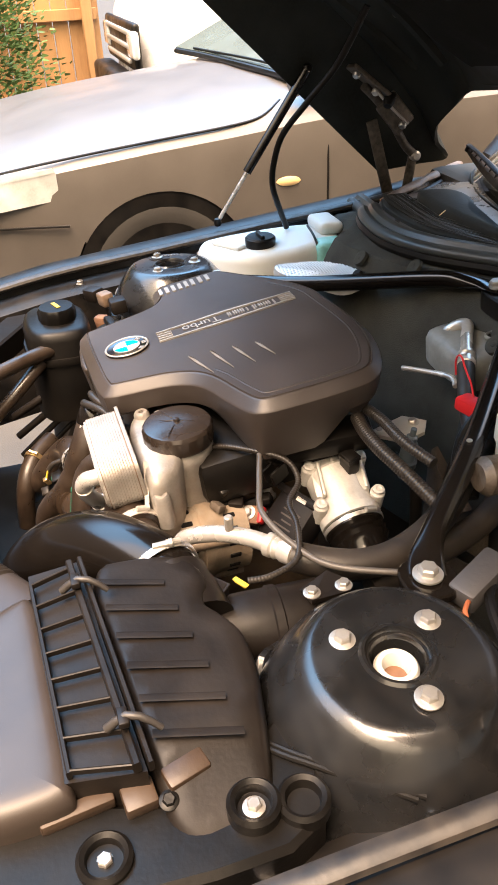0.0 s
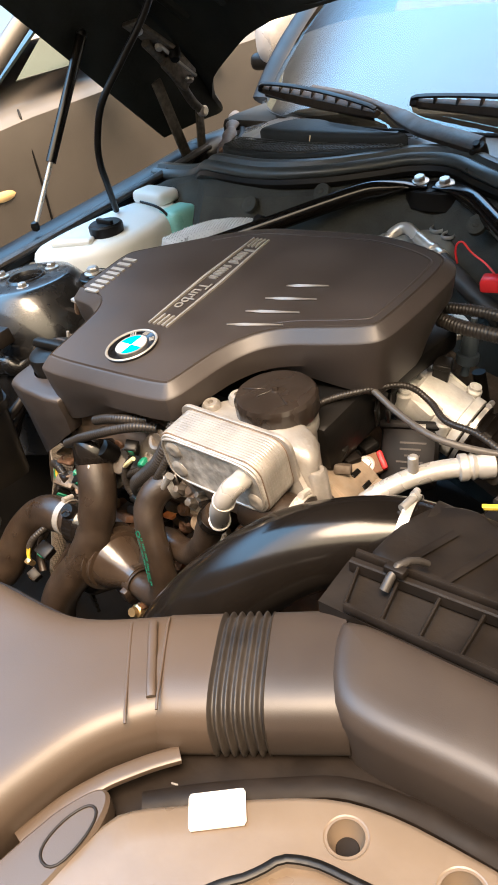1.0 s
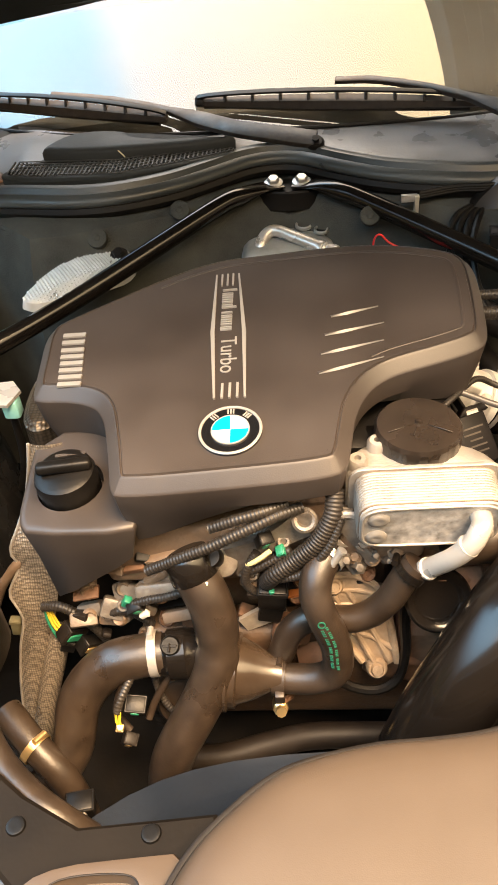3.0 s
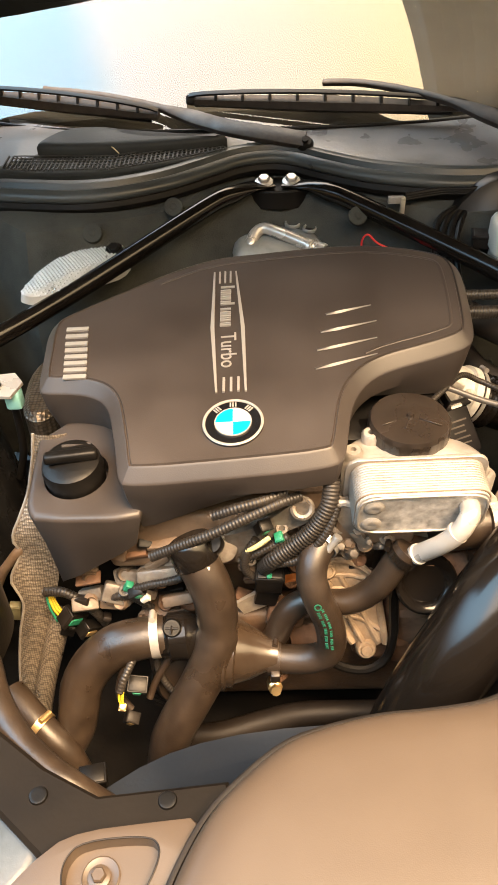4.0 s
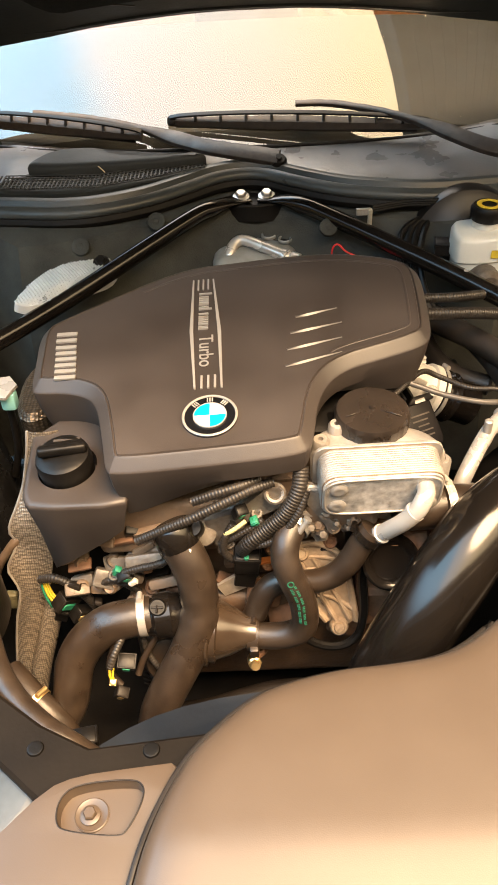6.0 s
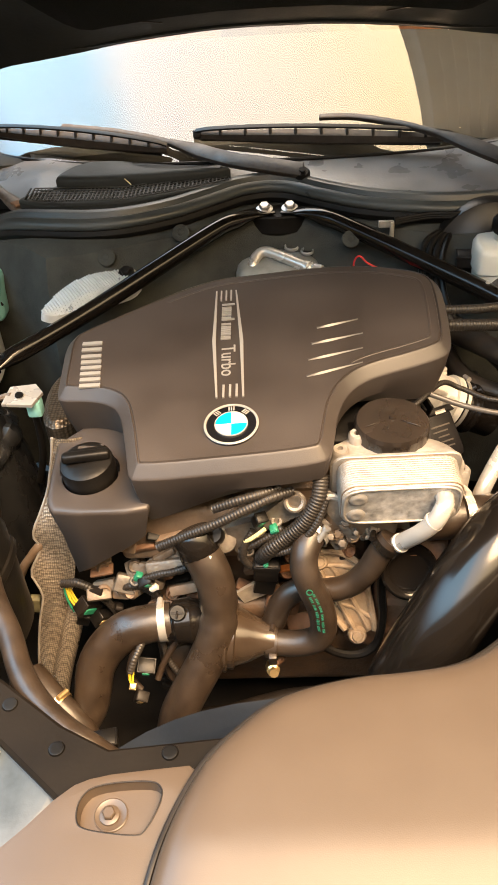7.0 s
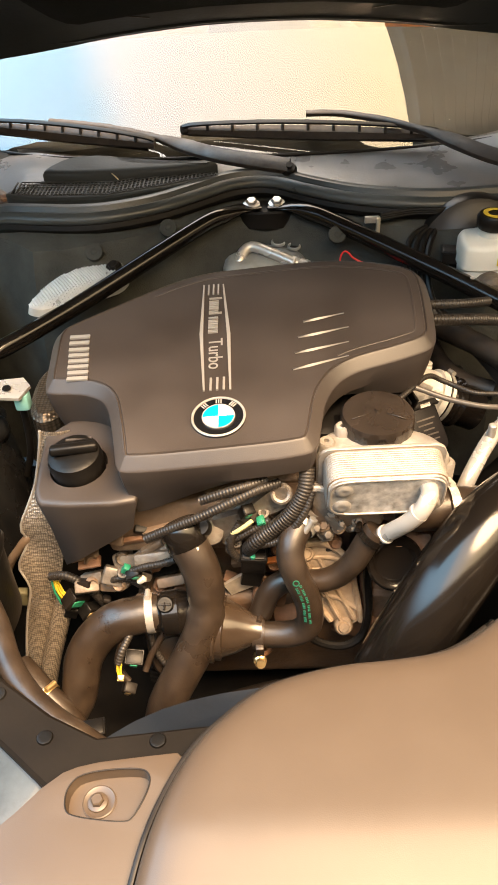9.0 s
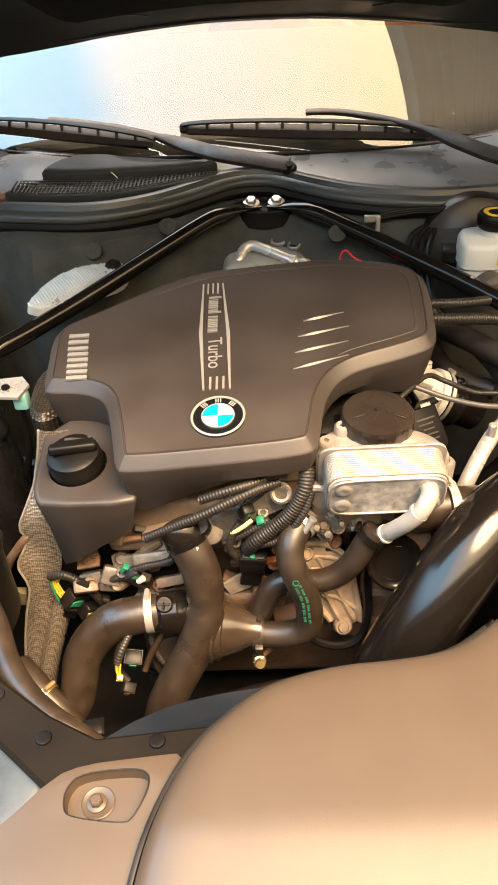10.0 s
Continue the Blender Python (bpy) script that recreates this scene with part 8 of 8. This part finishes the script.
for s in (-1, 1):
    hg = part("hinge_arm", tube([(s * 0.742, 0.700, 1.052), (s * 0.750, 0.745, 1.012), (s * 0.752, 0.785, 0.962), (s * 0.758, 0.825, 0.905), (s * 0.764, 0.858, 0.876)], 0.011, 10), HINGE, hood, "worn grey-brown steel hinge arm")
    part("hinge_plate", box((s * 0.735, 0.715, 1.058), (0.05, 0.13, 0.012), 0.004, 2, (-38, s * 8, 0)), HINGE, hg)
    part("hinge_plate", box((s * 0.742, 0.785, 0.985), (0.016, 0.09, 0.060), 0.006, 2, (-48, 0, 0)), HINGE, hg)
    part("bump_stop", lathe([(0.014, 0), (0.014, 0.02), (0.010, 0.03), (0, 0.031)], (s * 0.72, 0.76, 1.03), (-s * 0.5, -0.5, -0.7), 14), BLACK, hg)
    for k, (by, bz) in enumerate(((0.675, 1.085), (0.725, 1.045), (0.80, 0.965))):
        part("hinge_bolt", lathe([(0.010, 0), (0.010, 0.006), (0.007, 0.010), (0, 0.010)], (s * 0.728, by, bz - 0.004), (-s * 0.6, -0.5, -0.6), 8), STEEL, hg)
    part("link", box((s * 0.775, 0.770, 0.865), (0.007, 0.030, 0.215), 0.003, 2, (17, 0, 0)), HINGE, hg)
    part("link", box((s * 0.770, 0.848, 0.822), (0.007, 0.026, 0.130), 0.003, 2, (-8, 0, 0)), HINGE, hg)
    part("pivot", lathe([(0.013, -0.01), (0.013, 0.01), (0.008, 0.014), (0, 0.014)], (s * 0.762, 0.856, 0.876), (-s, 0, 0), 16), STEEL, hg)
    part("catch_spring", tube([(s * 0.72, 0.725, 1.040), (s * 0.715, 0.765, 1.000), (s * 0.71, 0.805, 0.965)], 0.004, 8), STEEL, hg)
    gs = thing("gas_strut", (s * 0.80, 0.34, 0.75), "grey and black bonnet gas strut", "gas strut", "bonnet gas struts")
    a, b = Vector((s * 0.80, 0.342, 0.757)), Vector((s * 0.80, 0.580, 1.090))
    part("rod", tube([a, a.lerp(b, 0.2), a.lerp(b, 0.36)], 0.005, 12, straight=True), BRIGHT, gs, "bright piston rod")
    part("cylinder", tube([a.lerp(b, 0.34), a.lerp(b, 0.36), a.lerp(b, 0.9), a.lerp(b, 1.0)], 0.011, 16, straight=True), GLOSS, gs)
    part("ball_end", lathe([(0, -0.012), (0.009, -0.008), (0.012, 0), (0.009, 0.008), (0, 0.012)], b, (0, 0, 1), 14), BLACK, gs)
    part("foot_end", lathe([(0, -0.012), (0.008, -0.008), (0.010, 0), (0.008, 0.008), (0, 0.012)], a, (0, 0, 1), 14), BLACK, gs)
solo("washer_pipe", tube([(-0.52, 0.600, 1.230), (-0.56, 0.559, 1.129), (-0.59, 0.503, 1.054), (-0.62, 0.455, 0.985), (-0.64, 0.440, 0.920), (-0.65, 0.440, 0.873), (-0.665, 0.456, 0.827), (-0.70, 0.490, 0.755)], 0.007, 14), BLACK, "black rubber washer pipe rising to the bonnet", "hose")
MIRRORCAP = surface("silver_mirror_cap", (0.42, 0.40, 0.39), 0.3, 0.3, var=0.15, coat=0.5, bump=0)
mr = thing("door_mirror", (-0.93, 1.50, 0.86), "silver-grey door mirror of the open car", "mirror")
part("shell", lathe([(0.0, -0.075), (0.030, -0.070), (0.052, -0.045), (0.062, 0.0), (0.064, 0.045), (0.058, 0.055)], (-1.005, 1.455, 0.935), (0, 1, 0.05), 24, wave=lambda a, i: 1 / math.sqrt(math.cos(a) ** 2 + 0.45 * math.sin(a) ** 2)), MIRRORCAP, mr)
part("mirror_glass", lathe([(0.058, 0.050), (0.050, 0.052), (0, 0.052)], (-1.005, 1.455, 0.935), (0, 1, 0.05), 24, wave=lambda a, i: 1 / math.sqrt(math.cos(a) ** 2 + 0.45 * math.sin(a) ** 2)), GLOSS, mr)
part("lower_cup", box((-1.015, 1.44, 0.885), (0.13, 0.10, 0.05), 0.02, 3, (0, 0, 10)), BLACK, mr)
part("arm", box((-0.92, 1.47, 0.86), (0.14, 0.06, 0.035), 0.012, 3, (0, 20, 0)), BLACK, mr)
part("wing_rear", box((-0.82, 1.25, 0.62), (0.14, 0.85, 0.36), 0.06, 4), PAINT, body)
part("wing_rear", box((0.82, 1.25, 0.62), (0.14, 0.85, 0.36), 0.06, 4), PAINT, body)

TYRE = surface("tyre_rubber", (0.022, 0.020, 0.018), 0.8, var=0.3)
# the rest of the open car, so that it stands on its wheels
for sx in (-1, 1):
    part("door", box((sx * 0.845, 1.62, 0.42), (0.09, 0.98, 0.72), 0.04, 4), PAINT, body)
    part("sill", box((sx * 0.80, 1.30, 0.04), (0.12, 1.70, 0.12), 0.03, 3), PAINT, body)
    part("rear_wing", box((sx * 0.80, 2.62, 0.50), (0.18, 1.00, 0.52), 0.07, 4), PAINT, body)
    for yw in (0.165, 2.62):
        w = part("wheel", lathe([(0.20, -0.10), (0.30, -0.105), (0.316, -0.085), (0.318, 0.065), (0.305, 0.09), (0.23, 0.09), (0.215, 0.07)], (sx * 0.80, yw, GZ + 0.318), (sx, 0, 0), 36), TYRE, body, "black tyre")
        part("rim", lathe([(0.212, 0.05), (0.222, 0.085), (0.20, 0.075), (0.185, 0.05), (0.07, 0.055), (0.06, 0.072), (0, 0.075)], (sx * 0.80, yw, GZ + 0.318), (sx, 0, 0), 36), ALU, w)
part("tail", box((0, 2.85, 0.50), (1.52, 0.62, 0.50), 0.09, 4), PAINT, body)
part("bumper", box((0, -0.80, 0.22), (1.62, 0.26, 0.52), 0.10, 4), PAINT, body)
part("underbody", box((0, 1.05, 0.02), (1.40, 3.30, 0.06), 0.02, 2), BLACK, body)

# ---- neighbouring saloon ----
SILVERPAINT = surface("beige_silver_paint", (0.115, 0.102, 0.090), 0.46, 0.3, var=0.08, coat=0.25, bump=0.0, rvar=0.04)
LAMP = surface("headlamp_lens", (0.75, 0.76, 0.75), 0.08, 0.3, var=0.2, big=14, coat=1.0)
AMBER = surface("amber_lens", (0.78, 0.55, 0.25), 0.2, var=0.1, coat=0.6)
CX, CG = -2.87, GZ
saloon = thing("parked_saloon", (CX, 1.6, CG), "beige-silver saloon car parked alongside", "car")


def saloon_body():
    """Lofted lower body: stations along y, half sections across."""
    st = [(-0.78, 0.62, 0.50, 0.56), (-0.70, 0.74, 0.58, 0.62), (-0.45, 0.84, 0.625, 0.68), (-0.18, 0.895, 0.655, 0.735), (0.10, 0.915, 0.690, 0.785), (0.40, 0.920, 0.722, 0.820), (0.70, 0.920, 0.748, 0.850),
          (0.92, 0.920, 0.770, 0.872), (1.15, 0.920, 0.79, 0.885), (1.6, 0.92, 0.81, 0.89), (2.4, 0.92, 0.83, 0.90), (3.2, 0.915, 0.85, 0.92), (3.9, 0.86, 0.84, 0.91), (4.05, 0.76, 0.78, 0.86)]
    bm = bmesh.new()
    rows = []
    for y, w, sh, mid in st:
        half = [(w - 0.06, 0.02), (w - 0.015, 0.10), (w, 0.26), (w + 0.005, 0.44), (w, sh - 0.10), (w - 0.012, sh - 0.03), (w - 0.045, sh), (w - 0.16, sh + (mid - sh) * 0.45), (w * 0.5, sh + (mid - sh) * 0.85), (0, mid)]
        row = [(x, z) for x, z in half] + [(-x, z) for x, z in half[-2::-1]]
        rows.append([bm.verts.new((CX + x, y, z + 0.0)) for x, z in row])
    for a, b in zip(rows, rows[1:]):
        for k in range(len(a) - 1):
            bm.faces.new((a[k], a[k + 1], b[k + 1], b[k]))
    for r in rows:
        pass
    bm.faces.new(rows[0])
    bm.faces.new(rows[-1][::-1])
    for a, b in zip(rows, rows[1:]):
        bm.faces.new((a[0], b[0], b[-1], a[-1]))
    return bm


sb_ = saloon_body()
for yc in (0.40, 3.25):
    for s in (-1, 1):
        sb_ = carve(sb_, lathe([(0.365, -0.22), (0.365, 0.3)], (CX + s * 0.92, yc, CG + 0.325), (s, 0, 0), 48))
shellp = part("body_shell", sb_, SILVERPAINT, saloon, "beige-silver painted shell", 30)
for yc in (0.40, 3.25):
    for s in (-1, 1):
        w = part("wheel", lathe([(0.20, -0.10), (0.30, -0.11), (0.322, -0.09), (0.325, 0.06), (0.315, 0.085), (0.28, 0.095), (0.225, 0.085), (0.215, 0.07)], (CX + s * 0.83, yc, CG + 0.325), (s, 0, 0), 40), TYRE, saloon, "black tyre")
        part("rim", lathe([(0.215, 0.05), (0.222, 0.082), (0.205, 0.078), (0.19, 0.05), (0.07, 0.055), (0.06, 0.075), (0, 0.078)], (CX + s * 0.83, yc, CG + 0.325), (s, 0, 0), 40), ALU, w)
        part("arch_liner", lathe([(0.362, -0.2), (0.362, 0.06), (0.366, 0.088), (0.372, 0.088)], (CX + s * 0.83, yc, CG + 0.325), (s, 0, 0), 44), BLACK, saloon)
# shut lines, lamp, marker, trim
nx = CX + 0.922
part("bonnet_gap", tube([(nx - 0.045, -0.60, 0.603), (nx - 0.050, -0.18, 0.664), (nx - 0.047, 0.10, 0.698), (nx - 0.044, 0.40, 0.728), (nx - 0.046, 0.70, 0.755), (nx - 0.07, 0.84, 0.775), (nx - 0.16, 0.95, 0.815)], 0.005, 8), BLACK, saloon)
part("door_gap", tube([(nx - 0.006, 1.10, 0.04), (nx + 0.004, 1.10, 0.30), (nx + 0.004, 1.10, 0.55), (nx - 0.02, 1.105, 0.75), (nx - 0.05, 1.12, 0.79)], 0.0045, 8), BLACK, saloon)
part("side_marker", lathe([(0.0, -0.01), (0.055, -0.01), (0.052, 0.004), (0.03, 0.009), (0, 0.010)], (nx, 0.93, 0.535), (1, 0, 0.02), 24, wave=lambda a, i: 1 / math.sqrt(math.cos(a) ** 2 + math.sin(a) ** 2 * 8)), AMBER, saloon, "pale amber side marker")
hlm = part("headlamp", shell([(nx - 0.35, -0.70), (nx - 0.08, -0.60), (nx - 0.01, -0.25), (nx - 0.015, 0.02), (nx - 0.10, -0.22), (nx - 0.32, -0.55)], [(0, -0.12), (0, -0.02), (0.012, 0.0)], lambda x, y: 0.655 + 0.10 * (y + 0.2)), LAMP, saloon, "clear headlamp")
part("bumper_gap", tube([(nx - 0.30, -0.76, 0.46), (nx - 0.07, -0.50, 0.465), (nx - 0.018, -0.20, 0.47), (nx + 0.006, 0.04, 0.46)], 0.005, 8), BLACK, saloon)
part("windscreen", plate([(CX - 0.78, 0.86, 0.885), (CX - 0.3, 0.92, 0.895), (CX + 0.3, 1.0, 0.895), (CX + 0.80, 1.10, 0.875), (CX + 0.64, 1.84, 1.27), (CX - 0.64, 1.66, 1.27)], 0.01), surface("dark_car_glass", (0.09, 0.11, 0.10), 0.06, 0.0, var=0.1, bump=0, spec=0.35), saloon, "greenish windscreen")
part("roof", shell(rounded([(CX - 0.64, 1.72), (CX + 0.64, 1.72), (CX + 0.64, 2.75), (CX - 0.64, 2.75)], 1), [(0, -0.03), (0, 0), (0.05, 0.025), (0.2, 0.035)], lambda x, y: 1.27), SILVERPAINT, saloon)
for s in (-1, 1):
    part("pillar", tube([(CX + s * 0.83, 0.98, 0.86), (CX + s * 0.76, 1.35, 1.08), (CX + s * 0.655, 1.75, 1.275)], 0.035, 10), SILVERPAINT, saloon)
    part("pillar", tube([(CX + s * 0.655, 2.70, 1.275), (CX + s * 0.75, 3.15, 1.10), (CX + s * 0.80, 3.40, 0.92)], 0.05, 10), SILVERPAINT, saloon)
    sg = part("side_glass", plate([(CX + s * 0.86, 1.15, 0.88), (CX + s * 0.655, 1.80, 1.26), (CX + s * 0.655, 2.68, 1.26), (CX + s * 0.84, 3.25, 0.90)], 0.01), bpy.data.materials["dark_car_glass"], saloon)
part("rear_glass", plate([(CX - 0.62, 2.72, 1.27), (CX + 0.62, 2.72, 1.27), (CX + 0.74, 3.38, 0.93), (CX - 0.74, 3.38, 0.93)], 0.01), bpy.data.materials["dark_car_glass"], saloon)
for k, y in enumerate((2.05, 3.0)):
    dh = part("door_handle", box((nx + 0.022, y, 0.775), (0.026, 0.20, 0.032), 0.012, 3), SILVERPAINT, saloon)
    part("handle_cup", lathe([(0.07, -0.012), (0.068, 0.0), (0.05, 0.002), (0, 0.002)], (nx - 0.006, y - 0.01, 0.790), (1, 0, 0.15), 24, wave=lambda a, i: 1 / math.sqrt(math.cos(a) ** 2 + math.sin(a) ** 2 * 3)), BLACK, dh)
mrr = part("mirror", box((nx + 0.10, 1.42, 0.93), (0.20, 0.13, 0.13), 0.05, 4), SILVERPAINT, saloon)
part("wiper", tube([(CX - 0.5, 0.90, 0.900), (CX + 0.2, 1.0, 0.908), (CX + 0.6, 1.07, 0.900)], 0.006, 8), BLACK, saloon)
part("scuttle", tube([(CX - 0.72, 0.85, 0.872), (CX - 0.3, 0.90, 0.882), (CX + 0.3, 0.98, 0.882), (CX + 0.74, 1.08, 0.866)], 0.014, 8), BLACK, saloon)

# ---- far vehicle, fence, hedge ----
fv = thing("far_pickup", (-6.2, 3.0, GZ), "white and black pickup truck parked further off", "car")
WHITEPAINT = surface("white_paint", (0.75, 0.75, 0.75), 0.3, var=0.05, coat=0.5, bump=0)
part("cab", shell(rounded([(-7.1, 2.2), (-5.3, 2.2), (-5.25, 3.0), (-5.3, 7.0), (-7.1, 7.0)], 1), [(0, -0.75), (0, -0.10), (0.03, -0.02), (0.10, 0.0)], lambda x, y: 1.02), WHITEPAINT, fv)
part("grille_panel", box((-6.2, 2.19, 0.72), (1.5, 0.06, 0.34), 0.03, 3), BLACK, fv)
for k in range(3):
    part("grille_bar", box((-6.2, 2.15, 0.62 + 0.10 * k), (1.2, 0.03, 0.035), 0.01), SILVER, fv)
for s in (-1, 1):
    part("headlamp", box((-6.2 + s * 0.66, 2.17, 0.74), (0.28, 0.06, 0.2), 0.03, 3), LAMP, fv)
part("bumper", box((-6.2, 2.12, 0.40), (1.8, 0.2, 0.22), 0.05, 3), BLACK, fv)
part("greenhouse", shell(rounded([(-7.0, 3.3), (-5.4, 3.3), (-5.4, 5.2), (-7.0, 5.2)], 1), [(0, -0.6), (0.12, -0.05), (0.2, 0)], lambda x, y: 1.62), bpy.data.materials["dark_car_glass"], fv)
for s in (-1, 1):
    for y in (3.0, 6.2):
        part("wheel", lathe([(0.2, -0.1), (0.36, -0.1), (0.37, 0.1), (0.22, 0.1), (0, 0.08)], (-6.2 + s * 0.85, y, GZ + 0.37), (s, 0, 0), 28), TYRE, fv)

fv.location.y = 1.75

WOODF = surface("cedar_boards", (0.42, 0.24, 0.10), 0.7, var=0.3, big=3, fine=60, bump=0.4, stretch=(1, 1, 0.15))
fence = thing("fence", (-7.5, 0.0, GZ), "new tan cedar board fence", "fence")
fy0 = -8.0
for k in range(60):
    y = fy0 + 0.15 * k
    part("board", box((-7.5, y, GZ + 0.98), (0.022, 0.143, 1.78), 0.004, 1), WOODF, fence)
for z in (0.28, 1.0, 1.78):
    part("rail", box((-7.46, -3.6, GZ + z), (0.05, 9.0, 0.10), 0.006, 1), WOODF, fence)
for k in range(5):
    part("post", box((-7.42, -8.0 + 2.2 * k, GZ + 0.95), (0.10, 0.10, 1.9), 0.008, 1), WOODF, fence)


def conifer(name_at, h, r, seed, label):
    rnd = random.Random(seed)
    x, y = name_at
    t = thing("conifer", (x, y, GZ), label, "tree", "hedge trees")
    part("trunk", tube([(x, y, GZ), (x + 0.03, y, GZ + h * 0.5), (x, y, GZ + h * 0.95)], lambda u: 0.09 * (1 - 0.9 * u), 10, step=0.2), surface("bark", (0.12, 0.08, 0.05), 0.9), t)
    bm = bmesh.new()
    for k in range(15000):
        u = rnd.random() ** 0.8
        z = GZ + 0.1 + u * (h - 0.1)
        a = rnd.random() * 6.283
        rr = r * (1 - u) ** 0.7 * (0.45 + 0.6 * rnd.random()) * (1 + 0.25 * math.sin(5 * a + 9 * u))
        c = Vector((x + rr * math.cos(a), y + rr * math.sin(a), z))
        d = Vector((math.cos(a), math.sin(a), rnd.uniform(-0.3, 0.9))).normalized()
        s = rnd.uniform(0.025, 0.055)
        o = d.orthogonal().normalized()
        o = (o * math.cos(a * 7) + d.cross(o) * math.sin(a * 7)) * s * 0.28
        v = [bm.verts.new(c - d * s * 0.4 + o), bm.verts.new(c - d * s * 0.4 - o), bm.verts.new(c + d * s * 0.5 - o * 0.6), bm.verts.new(c + d * s * 0.8), bm.verts.new(c + d * s * 0.5 + o * 0.6)]
        bm.faces.new(v)
    part("crown", bm, surface("conifer_green", (0.07, 0.13, 0.03), 0.7, var=0.5, big=4), t)


conifer((-6.6, -0.35), 3.2, 0.8, 3, "dark green conifer beside the fence")
conifer((-6.7, -1.7), 3.6, 0.9, 5, "tall green conifer in a row beside the fence")
conifer((-6.6, -3.2), 3.0, 0.9, 7, "broad green conifer in a row beside the fence")


# ---- house beside the driveway ----
SIDING = surface("cream_siding", (0.50, 0.42, 0.31), 0.7, var=0.12, big=2)
SOFFIT = surface("dark_soffit_boards", (0.060, 0.066, 0.052), 0.7, var=0.3, big=4)
house = thing("house", (1.20, 2.05, GZ), "cream-sided house with dark boarded eave", "house")
wall = part("wall", box((3.2, 4.0, GZ + 1.9), (0.2, 9.0, 3.8), 0), SIDING, house)
part("fascia", box((1.20, 4.0, 3.62), (0.03, 9.6, 0.20), 0.004), SOFFIT, house, "dark fascia board")
for k in range(13):
    part("soffit_board", box((1.30 + 0.148 * k, 4.0, 3.60), (0.138, 9.6, 0.02), 0.003, 1), SOFFIT, house)
part("roof", plate([(1.15, -0.8, 3.74), (5.0, -0.8, 5.4), (5.0, 8.8, 5.4), (1.15, 8.8, 3.74)], 0.10), SOFFIT, house)
house.rotation_euler = (0, 0, radians(18))
